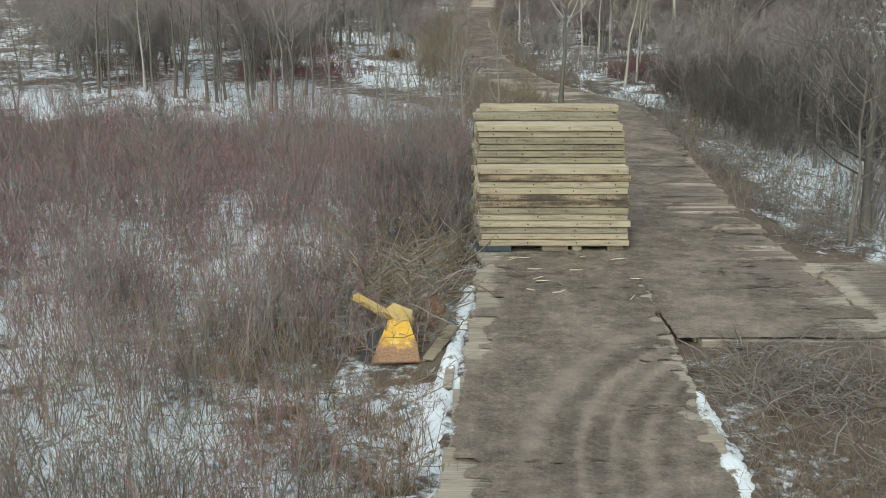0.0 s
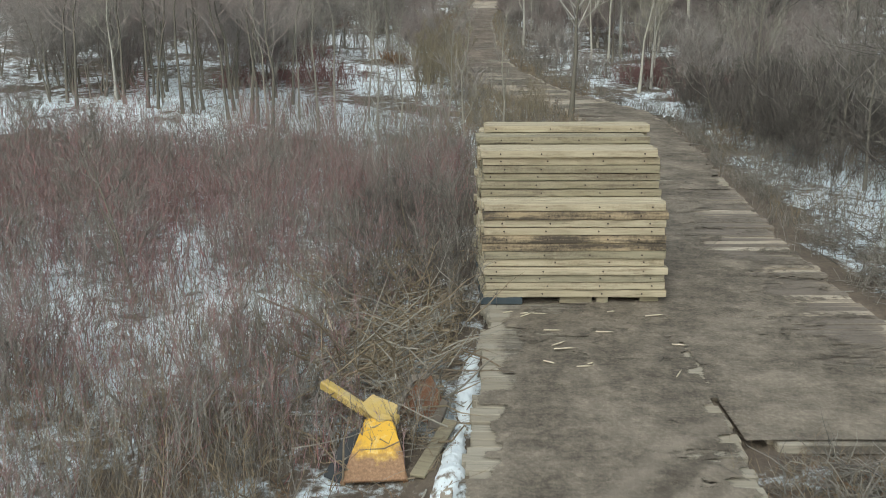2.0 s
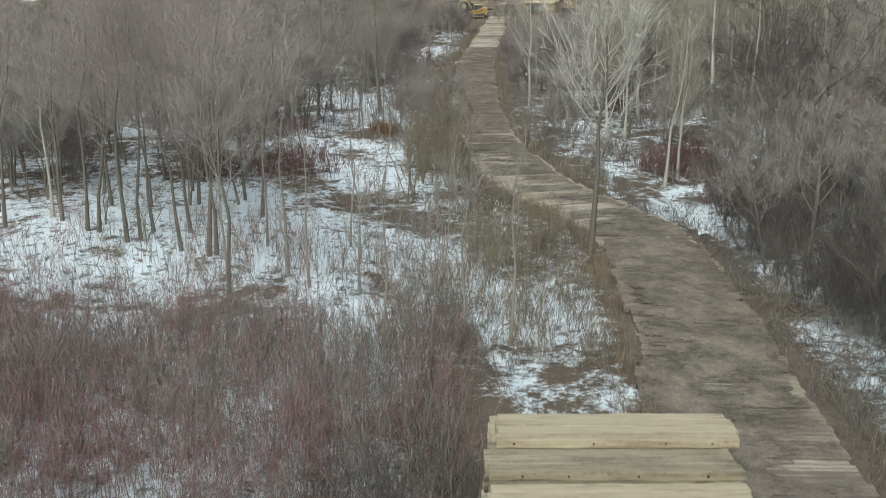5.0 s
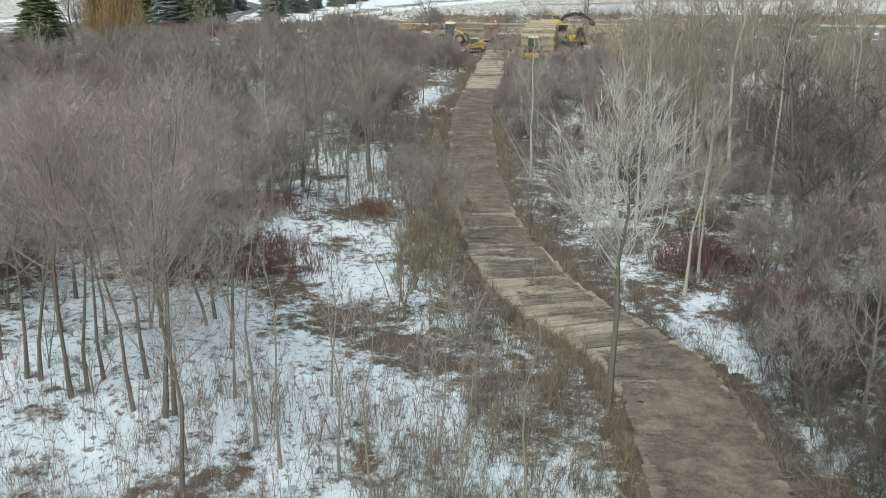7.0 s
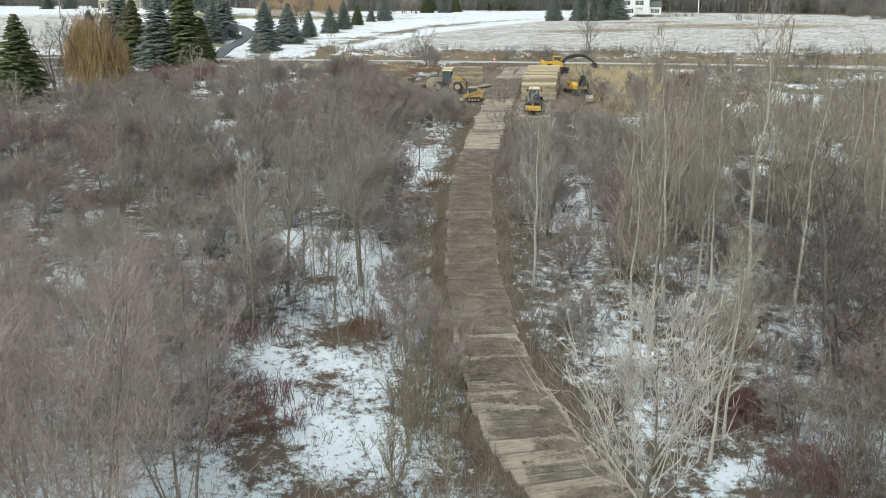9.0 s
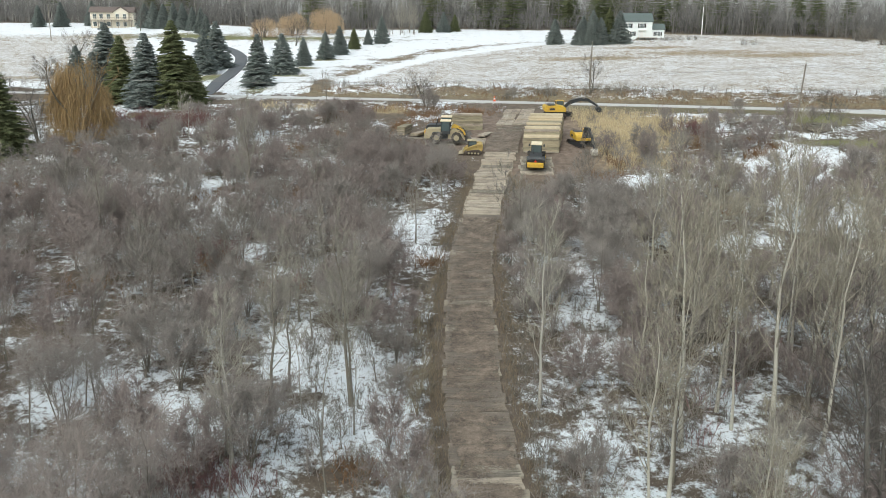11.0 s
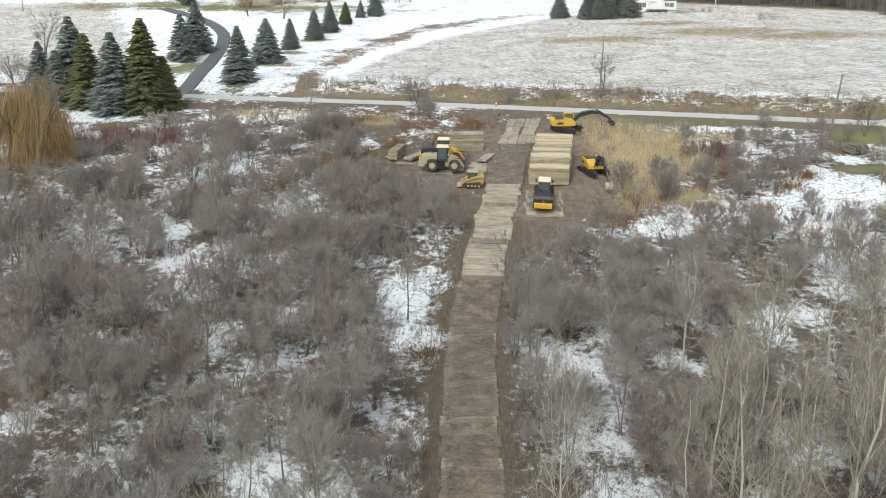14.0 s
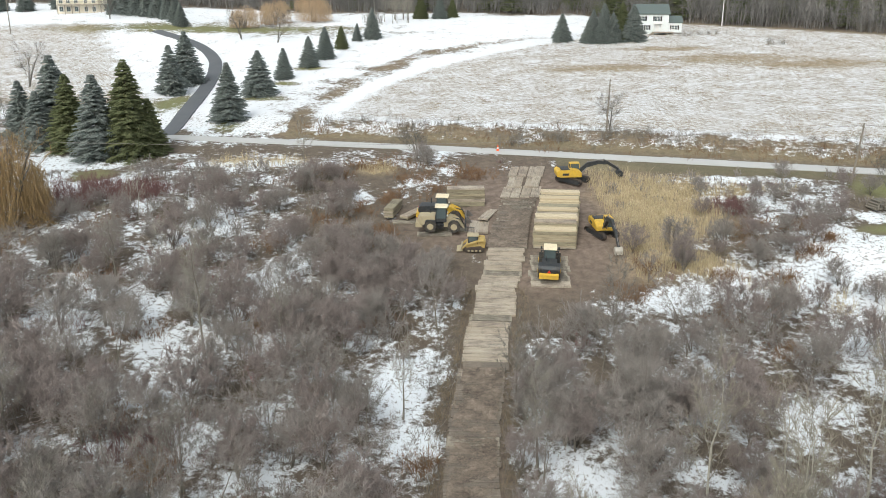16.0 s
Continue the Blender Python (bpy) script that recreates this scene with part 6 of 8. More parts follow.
def wheel_loader(m, label, body, hood, forks):
    t = thing("wheel_loader", m, label, "wheel loader", "loaders in the yard")
    part("rear_hood", prism([(-3.1, 0.85), (-3.15, 1.7), (-2.85, 2.02), (-0.9, 2.12), (-0.9, 0.85)], -0.85, 0.85, "y", 0.06), hood, t)
    part("counterweight", prism([(-3.4, 0.62), (-3.4, 1.2), (-3.12, 1.3), (-2.5, 0.8), (-2.5, 0.62)], -1.1, 1.1, "y", 0.05), body, t)
    bm = bmesh.new()
    for k in range(6):
        box(bm, -3.17, -3.13, -0.55, 0.55, 1.15 + 0.1 * k, 1.2 + 0.1 * k)
    part("grille", bm, M_BLACK, t)
    bm = bmesh.new()
    rod(bm, (-1.6, 0.4, 2.05), (-1.6, 0.4, 2.75), 0.07, sides=10)
    part("exhaust", bm, M_BLACK, t)
    part("rear_frame", boxed(-2.9, 0.2, -0.55, 0.55, 0.55, 0.95, bevel=0.04), M_BLACK, t)
    part("front_frame", prism([(0.15, 0.5), (0.15, 1.15), (0.75, 1.95), (1.1, 1.95), (1.9, 1.0), (2.1, 0.5)], -0.45, 0.45, "y", 0.04), body, t)
    cab(t, -0.85, 0.5, 1.4, 1.35, 3.15, M_CREAM)
    for y in (-1, 1):
        part("fender", prism([(-2.2, 1.35), (-2.0, 1.62), (-1.0, 1.62), (-0.75, 1.3), (-0.85, 1.25), (-1.1, 1.5), (-1.95, 1.5), (-2.1, 1.3)], y * 0.75, y * 1.25, "y"), M_BLACK, t)
        part("lift_arm", prism([(0.8, 1.9), (1.0, 2.02), (2.0, 1.55), (2.9, 0.55), (2.75, 0.4), (1.85, 1.25), (0.85, 1.7)], y * 0.42, y * 0.62, "y", 0.03), body, t)
        bm = bmesh.new()
        rod(bm, (0.7, y * 0.3, 0.9), (1.9, y * 0.5, 1.3), 0.07, 0.05, sides=8)
        part("hydraulic_cylinder", bm, M_STEEL, t)
        wheel(t, -1.5, y * 0.98, 0.8, 0.8, 0.56, body)
        wheel(t, 1.5, y * 0.98, 0.8, 0.8, 0.56, body)
        bm = bmesh.new()
        for k in range(3):
            box(bm, -0.55, -0.05, y * 0.75, y * 1.1, 0.55 + 0.28 * k, 0.6 + 0.28 * k)
        part("step", bm, M_BLACK, t)
        part("headlight", boxed(0.55, 0.7, y * 0.6 - 0.1, y * 0.6 + 0.1, 2.05, 2.25, bevel=0.03), M_WHITE, t)
    bm = bmesh.new()
    rod(bm, (1.0, 0, 1.7), (2.3, 0, 1.45), 0.08, 0.06, sides=8)
    rod(bm, (2.3, 0, 1.6), (2.75, 0, 0.75), 0.06, sides=8)
    part("tilt_linkage", bm, M_BLACK, t)
    if forks:
        bm = bmesh.new()
        for z in (0.35, 0.7, 1.15):
            box(bm, 2.85, 2.97, -1.1, 1.1, z, z + 0.1)
        for y in (-1.05, -0.4, 0.3, 0.95):
            box(bm, 2.86, 2.98, y, y + 0.1, 0.3, 1.3)
        part("fork_carriage", bm, M_BLACK, t)
        for y in (-0.7, 0.6):
            part("fork", prism([(2.9, 0.1), (2.9, 1.1), (3.0, 1.1), (3.05, 0.2), (4.1, 0.14), (4.1, 0.1)], y, y + 0.14, "y"), M_STEEL, t)
    else:
        part("bucket", prism([(2.75, 0.95), (2.8, 0.3), (3.1, 0.1), (3.85, 0.08), (3.85, 0.13), (3.2, 0.2), (2.95, 0.4), (2.9, 0.95)], -1.25, 1.25, "y"), M_STEEL, t)
        for y in (-1.25, 1.2):
            part("bucket_side", prism([(2.78, 0.95), (2.82, 0.3), (3.1, 0.1), (3.8, 0.1), (3.2, 0.95)], y, y + 0.05, "y"), M_STEEL, t)
    bm = bmesh.new()
    vs = [bm.verts.new((-3.2, y, z)) for y, z in ((-0.2, 1.35), (0.2, 1.35), (0, 1.7))]
    f = bm.faces.new(vs)
    g = bmesh.ops.extrude_face_region(bm, geom=[f])
    bmesh.ops.translate(bm, vec=(-0.02, 0, 0), verts=[v for v in g["geom"] if isinstance(v, bmesh.types.BMVert)])
    part("warning_triangle", bm, M_RED, t, "red warning triangle on the rear")
    for y in (-0.85, 0.85):
        bm = bmesh.new()
        rod(bm, (0.4, y * 0.8, 2.6), (0.55, y * 1.2, 2.7), 0.02, sides=5)
        box(bm, 0.5, 0.56, y * 1.2 - 0.1, y * 1.2 + 0.1, 2.55, 2.9, 0.01)
        part("mirror", bm, M_BLACK, t)
    return t


def bent_beam(points, widths, half, bevel=0.03):
    """A box beam of changing depth along points in the x, z plane."""
    n = len(points)
    up, low = [], []
    for i, (x, z) in enumerate(points):
        a, b = points[max(0, i - 1)], points[min(n - 1, i + 1)]
        d = Vector((b[0] - a[0], b[1] - a[1])).normalized()
        up.append((x - d.y * widths[i] / 2, z + d.x * widths[i] / 2))
        low.append((x + d.y * widths[i] / 2, z - d.x * widths[i] / 2))
    return prism(up + low[::-1], -half, half, "y", bevel)


def excavator(m, label, boom, stick, tip, turn_house, k=1.0, bucket_mat=None):
    t = thing("excavator", m, label, "excavator", "excavators in the yard")
    for y in (-1, 1):
        c = new("track")
        c.parent = t
        c.matrix_basis = pose(0, y * 1.15, 0)
        outline = [(-1.85 + 0.45 * math.cos(a), 0.45 + 0.45 * math.sin(a)) for a in np.linspace(math.pi / 2, 3 * math.pi / 2, 8)]
        outline += [(1.85 + 0.45 * math.cos(a), 0.45 + 0.45 * math.sin(a)) for a in np.linspace(-math.pi / 2, math.pi / 2, 8)]
        part("track_frame", prism([(x * 0.86, 0.45 + (z - 0.45) * 0.7) for x, z in outline], -0.22, 0.22, "y"), M_BLACK, c)
        bm = bmesh.new()
        ring = outline + [outline[0]]
        for (xa, za), (xb, zb) in zip(ring[:-1], ring[1:]):
            L = math.hypot(xb - xa, zb - za)
            n = max(1, round(L / 0.19))
            for i in range(n):
                f = (i + 0.5) / n
                a = math.atan2(zb - za, xb - xa)
                box(bm, -L / n * 0.46, L / n * 0.46, -0.3, 0.3, -0.04, 0.04, m=Matrix.Translation((xa + (xb - xa) * f, 0, za + (zb - za) * f)) @ Matrix.Rotation(-a, 4, "Y"))
        part("track_chain", bm, M_TRACK, c, "muddy steel track")
    part("undercarriage", boxed(-0.9, 0.9, -0.95, 0.95, 0.4, 0.85, bevel=0.05), M_BLACK, t)
    bm = bmesh.new()
    rod(bm, (0, 0, 0.8), (0, 0, 1.05), 0.75, sides=20)
    part("slew_ring", bm, M_BLACK, t)
    h = new("upper_body")
    h.parent = t
    h.matrix_basis = pose(0, 0, 0, 0, 0, turn_house)
    part("engine_housing", prism([(-2.3, 1.05), (-2.42, 1.5), (-2.3, 2.15), (-0.2, 2.25), (0.9, 2.0), (1.2, 1.7), (1.2, 1.05)], -1.25, 0.25, "y", 0.07), M_YELLOW, h)
    part("side_housing", prism([(-2.3, 1.05), (-2.35, 2.05), (-0.5, 2.1), (-0.45, 1.05)], 0.25, 1.25, "y", 0.07), M_YELLOW, h)
    part("counterweight", prism([(-2.75, 1.15), (-2.8, 1.95), (-2.5, 2.2), (-2.25, 2.2), (-2.25, 1.1)], -1.25, 1.25, "y", 0.08), M_YELLOW, h)
    part("hood_top", boxed(-2.1, -0.7, -1.0, 1.0, 2.2, 2.3, bevel=0.03), M_BLACK, h)
    for y in (-1.1, 1.1):
        bm = bmesh.new()
        for x in (-2.2, -1.2, -0.4):
            rod(bm, (x, y, 2.1), (x, y, 2.75), 0.02, sides=5)
        rod(bm, (-2.2, y, 2.75), (-0.4, y, 2.75), 0.02, sides=5)
        part("guard_rail", bm, M_BLACK, h)
    c = new("cab")
    c.parent = h
    bm = bmesh.new()
    for x, x2 in ((-0.45, -0.4), (1.2, 1.0)):
        for y in (0.3, 1.25):
            rod(bm, (x, y, 1.05), (x2, y, 2.85), 0.05, sides=6)
    box(bm, -0.5, 1.25, 0.28, 1.27, 1.05, 1.55, 0.03)
    part("cab_frame", bm, M_YELLOW, c)
    part("window", prism([(-0.42, 1.55), (-0.38, 2.8), (0.98, 2.8), (1.18, 1.55)], 0.32, 1.23, "y"), M_GLASS, c, "dark tinted cab glazing")
    part("roof", boxed(-0.5, 1.08, 0.26, 1.28, 2.8, 2.92, bevel=0.04), M_YELLOW, c)
    part("boom", bent_beam(boom, [0.55, 0.72, 0.6, 0.42], 0.2), M_BLACK, h, "black steel boom")
    part("stick", bent_beam(stick, [0.35, 0.5, 0.28], 0.16), M_BLACK, h, "black steel stick")
    bm = bmesh.new()
    for y in (-0.3, 0.3):
        rod(bm, (boom[0][0] + 0.2, y, boom[0][1] - 0.3), (boom[1][0], y, boom[1][1] - 0.25), 0.09, 0.06, sides=8)
    rod(bm, (boom[1][0], 0, boom[1][1] + 0.5), (stick[0][0], 0, stick[0][1] + 0.25), 0.09, 0.06, sides=8)
    rod(bm, (stick[0][0], 0, stick[0][1] + 0.3), (stick[2][0], 0, stick[2][1] + 0.3), 0.07, 0.05, sides=8)
    part("hydraulic_cylinder", bm, M_STEEL, h)
    bx, bz, a = tip
    outline = [(0, 0), (0.35, 0.1), (0.75, -0.15), (0.95, -0.75), (0.8, -0.8), (0.3, -0.95), (-0.15, -0.65), (-0.15, -0.2)]
    ca, sa = math.cos(a), math.sin(a)
    part("bucket", prism([(bx + ca * x - sa * z, bz + sa * x + ca * z) for x, z in outline], -0.55, 0.55, "y", 0.04), bucket_mat or M_BLACK, h, "digging bucket")
    part("side_panel", boxed(-1.9, -0.9, -1.29, -1.25, 1.4, 1.75), M_BLACK, h)
    return t


def track_loader(m):
    t = thing("compact_track_loader", m, "small yellow compact track loader on mud", "track loader")
    part("body", prism([(-1.5, 0.45), (-1.6, 1.3), (-1.3, 1.65), (-0.4, 1.5), (0.9, 0.95), (1.0, 0.45)], -0.55, 0.55, "y", 0.05), M_OLDYELLOW, t)
    cab(t, -0.55, 0.7, 1.05, 1.0, 2.05, M_DUSTY)
    for y in (-1, 1):
        part("lift_arm", prism([(-1.5, 1.35), (-1.45, 1.65), (-0.9, 1.72), (1.0, 1.05), (1.55, 0.45), (1.4, 0.35), (0.85, 0.88), (-0.95, 1.5)], y * 0.62, y * 0.82, "y", 0.03), M_OLDYELLOW, t)
        c = new("track")
        c.parent = t
        part("track_belt", prism([(-1.25, 0.0), (-1.5, 0.3), (-1.0, 0.75), (0.6, 0.55), (1.05, 0.25), (0.85, 0.0)], y * 0.55, y * 0.95, "y", 0.05), M_TRACK, c)
        bm = bmesh.new()
        for x in (-0.9, -0.4, 0.1, 0.6):
            rod(bm, (x, y * 0.93, 0.2), (x, y * 0.98, 0.2), 0.16, sides=12)
        part("roller", bm, M_DUSTY, c)
    part("bucket", prism([(1.4, 0.1), (1.45, 0.7), (1.6, 0.72), (1.6, 0.2), (2.2, 0.08), (2.2, 0.04)], -0.95, 0.95, "y"), M_DUSTY, t)


def yard():
    def at(x, y, turn=0.0, lift=0.0, k=1.0):
        slope = math.degrees(math.atan2(float(top(x, y + 2) - top(x, y - 2)), 4))
        return Matrix.Translation((x, y, float(soil(x, y)) + lift)) @ pose(0, 0, 0, slope) @ pose(0, 0, 0, 0, 0, turn) @ Matrix.Diagonal((k, k, k, 1))
    excavator(at(21.2, 183.2, -40, k=0.9), "large yellow excavator with black boom by the road", [(0.9, 1.6), (2.2, 2.7), (4.0, 3.15), (5.3, 2.95)],
              [(4.8, 3.3), (5.4, 3.05), (7.3, 1.9)], (7.3, 1.8, -0.3), 44)
    excavator(at(21.6, 162.0, -62, k=0.82), "yellow excavator reaching down beside the mat stack", [(0.9, 1.6), (2.2, 3.3), (4.0, 3.6), (5.6, 2.6)],
              [(5.2, 3.0), (5.7, 2.7), (7.4, 0.95)], (7.3, 1.0, -0.5), -20, bucket_mat=M_PALEBUCKET)
    wheel_loader(at(13.9, 151.0, 82, 0.2, 0.94), "dusty yellow wheel loader with cream roof parked on mats", M_YELLOW, M_BLACK, True)
    wheel_loader(at(2.4, 163.2, -4, 0.2, 0.95), "dusty wheel loader with forks at the mat yard", M_DUSTY, M_DUSTY, True)
    wheel_loader(at(2.6, 168.2, -6, 0.0), "yellow wheel loader parked behind the dusty one", M_YELLOW, M_BLACK, False)
    track_loader(at(5.9, 157.4, 176, 0.02, 0.88))
    # long row of stacks
    far_mat = [mat_mesh("timber_mat", m, seed=70 + i, h=0.2) for i, m in enumerate((M_FRESH, M_STACK, M_STACK_OLD, M_MAT_CLEAN))]
    rnd = random.Random(21)

    def stack(x, y, layers, turn=0.0, old=0.3, label="stacked sawn timber mat in the yard"):
        slope = math.degrees(math.atan2(float(top(x, y + 2) - top(x, y - 2)), 4)) if abs(turn) < 45 else 0
        z = float(soil(x, y)) + 0.08
        for i in range(layers):
            me = far_mat[2 + rnd.randrange(2)] if rnd.random() < old else far_mat[0 if i > layers - 3 else 1]
            ob = tagged(new("timber_mat", me), label, "timber mat", "mats stacked in the yard")
            ob.matrix_basis = pose(x + rnd.uniform(-0.08, 0.08), y + rnd.uniform(-0.03, 0.03), z + 0.205 * (i + 1), slope, 0, turn + rnd.uniform(-1, 1))
    for k, n in enumerate((11, 13, 14, 13, 14, 14, 13, 15, 14, 15)):
        y = 157.9 + 1.26 * k
        stack(15.2 + 0.19 * (y - 157), y, n, -6, 0.42)
    stack(5.6, 173.5, 12, 2, 0.9, "grey weathered timber mat in a stack")
    stack(8.4, 169.2, 1, 70, 1.0, "grey timber mat lying beside a stack")
    stack(-3.9, 170.5, 6, 78, 0.8, "weathered timber mat in a low pile")
    stack(-1.2, 169.6, 2, 62, 1.0, "greenish weathered timber mat lying flat")
    for x, y, t in ((13.9, 148.2, -3), (13.8, 149.5, -3), (13.9, 150.75, -3), (14.0, 152.0, -3), (14.1, 153.3, -3), (14.3, 154.6, -3), (1.5, 162.3, 0), (3.5, 163.8, 0), (-1.5, 167, 4)):
        lay_mat(x, y, t, "clean" if y < 149 else "mud", rnd, 0.02)
    for x in (6.2, 7.5):
        lay_mat(x, 164.8, 84, "clean", rnd, 0.03)
    # marker cones by the road mouth
    for x, y in ((11.7, 199.6),):
        t = thing("traffic_cone", pose(x, y, float(soil(x, y)) + 0.06), "orange and white marker barrel by the road", "traffic cone", "traffic cones")
        bm = bmesh.new()
        rod(bm, (0, 0, 0.05), (0, 0, 1.0), 0.24, 0.08, 14)
        part("body", bm, M_ORANGE, t)
        part("base", boxed(-0.3, 0.3, -0.3, 0.3, 0, 0.06, bevel=0.02), M_BLACK, t)
        bm = bmesh.new()
        rod(bm, (0, 0, 0.45), (0, 0, 0.65), 0.19, 0.155, 14)
        part("stripe", bm, M_WHITE, t, "white reflective stripe")


yard()


# ---- houses ----
M_SIDING = plain("white_clapboard", (0.78, 0.82, 0.82), 0.6, 0.0, (0.6, 0.63, 0.63), 0.3)
M_ROOF = plain("grey_green_shingles", (0.12, 0.15, 0.145), 0.9, 0.0, (0.08, 0.09, 0.09), 0.5)
M_SHUTTER = plain("black_shutter", (0.02, 0.022, 0.025), 0.5)
M_CREAMWALL = plain("cream_siding", (0.74, 0.69, 0.58), 0.7, 0.0, (0.5, 0.42, 0.28), 0.3)
M_BROWNROOF = plain("brown_shingles", (0.17, 0.135, 0.12), 0.9, 0.0, (0.1, 0.08, 0.07), 0.5)
M_DECK = plain("weathered_deck_boards", (0.30, 0.26, 0.21), 0.85)


def siding(w, h, t=0.02, step=0.2):
    """Lapped boards over a wall of width w and height h, in the x, z plane."""
    bm = bmesh.new()
    k = int(h / step)
    for i in range(k):
        z = i * h / k
        vs = [bm.verts.new(p) for p in ((-w / 2, -t, z), (w / 2, -t, z), (w / 2, 0, z + h / k), (-w / 2, 0, z + h / k), (-w / 2, 0, z), (w / 2, 0, z))]
        bm.faces.new((vs[0], vs[1], vs[2], vs[3]))
        bm.faces.new((vs[0], vs[4], vs[5], vs[1]))
    return bm


def window_unit(parent, x, y, z, w, h, shutters=True):
    t = new("window")
    t.parent = parent
    t.matrix_basis = pose(x, y, z)
    bm = bmesh.new()
    for a in ((-w / 2 - 0.08, w / 2 + 0.08, -0.08, 0), (-w / 2 - 0.08, w / 2 + 0.08, h, h + 0.1), (-w / 2, w / 2, h / 2 - 0.03, h / 2 + 0.03)):
        box(bm, a[0], a[1], -0.06, 0.0, a[2], a[3])
    for xx in (-w / 2 - 0.08, w / 2, -0.025):
        box(bm, xx, xx + (0.08 if abs(xx) > 0.1 else 0.05), -0.06, 0.0, 0, h)
    part("frame", bm, M_WHITE, t)
    part("pane", boxed(-w / 2, w / 2, -0.03, -0.01, 0, h), M_GLASS, t)
    if shutters:
        for s in (-1, 1):
            part("shutter", boxed(s * (w / 2 + 0.3) - 0.2, s * (w / 2 + 0.3) + 0.2, -0.07, -0.01, -0.05, h + 0.05), M_SHUTTER, t, "black louvred shutter")


def gable_roof(parent, x0, x1, y0, y1, z, rise, mat, over=0.35):
    ym = (y0 + y1) / 2
    part("roof", prism([(y0 - over, z - 0.15), (ym, z + rise), (y1 + over, z - 0.15), (y1 + over, z + 0.05), (ym, z + rise + 0.22), (y0 - over, z + 0.05)], x0 - over, x1 + over, "x"), mat, parent)


def white_house():
    t = thing("farmhouse", pose(61.8, 312.5, float(soil(61.8, 312.5)) + 0.15, 0, 0, -5) @ Matrix.Diagonal((0.95, 0.95, 0.88, 1)), "white two-storey clapboard farmhouse with dark roof", "house")
    bm = prism([(-4, -0.6), (-4, 5.5), (0, 8.0), (4, 5.5), (4, -0.6)], -4.8, 4.8, "x")
    wall = part("wall", bm, M_SIDING, t)
    f = part("siding", siding(9.6, 5.4), M_SIDING, wall)
    f.matrix_basis = pose(0, -4.01, 0)
    gable_roof(t, -4.8, 4.8, -4, 4, 5.5, 2.55, M_ROOF)
    wing = part("wing", prism([(-3, -0.6), (-3, 2.9), (0, 4.5), (3, 2.9), (3, -0.6)], 4.8, 8.8, "x"), M_SIDING, t)
    gable_roof(t, 5.15, 8.8, -3, 3, 2.9, 1.7, M_ROOF, 0.3)
    for x in (-2.6, 1.6):
        for d in (-0.5, 0.5):
            window_unit(t, x + d * 0.85, -4.03, 3.4, 0.75, 1.35, False)
    for x in (-3.6, -1.6, 0.55, 2.65):
        part("shutter", boxed(x - 0.2, x + 0.2, -4.1, -4.03, 3.35, 4.8), M_SHUTTER, t, "black louvred shutter")
    for x in (-3.2, -1.2):
        window_unit(t, x, -4.03, 0.75, 0.8, 1.35)
    for x in (6.3, 7.2):
        window_unit(t, x, -3.03, 0.8, 0.75, 1.2, False)
    for x in (5.65, 7.85):
        part("shutter", boxed(x - 0.18, x + 0.18, -3.1, -3.03, 0.75, 2.05), M_SHUTTER, t, "black louvred shutter")
    d = part("door", boxed(1.2, 2.1, -4.08, -4.02, 0.25, 2.3, bevel=0.02), M_WHITE, t)
    bm = bmesh.new()
    for x in (0.6, 2.7):
        box(bm, x - 0.09, x + 0.09, -4.5, -4.3, 0.2, 2.5)
    box(bm, 0.4, 2.9, -4.7, -4.02, 2.5, 2.75, 0.03)
    part("door_surround", bm, M_WHITE, t)
    deck = part("deck", boxed(0.2, 6.0, -6.4, -4.05, 0.0, 0.2), M_DECK, t, "raised wooden deck with steps")
    bm = bmesh.new()
    for k in range(13):
        box(bm, 0.3 + 0.46 * k, 0.36 + 0.46 * k, -6.38, -6.32, 0.2, 1.05)
    box(bm, 0.2, 6.0, -6.4, -6.3, 1.05, 1.12)
    part("railing", bm, M_WHITE, deck)
    bm = bmesh.new()
    for k in range(5):
        box(bm, -0.9 + 0.22 * k, 0.2, -6.3, -5.2, -0.8 + 0.17 * k, -0.63 + 0.17 * k)
    part("steps", bm, M_DECK, deck)
    bm = bmesh.new()
    for x in (0.4, 2.2, 4.0, 5.8):
        box(bm, x - 0.08, x + 0.08, -6.3, -6.14, -1.3, 0.0)
    part("deck_post", bm, M_DECK, deck)
    part("foundation", boxed(-4.75, 8.75, -3.95, 2.9, -1.5, -0.1), M_STEEL, t, "grey block foundation")


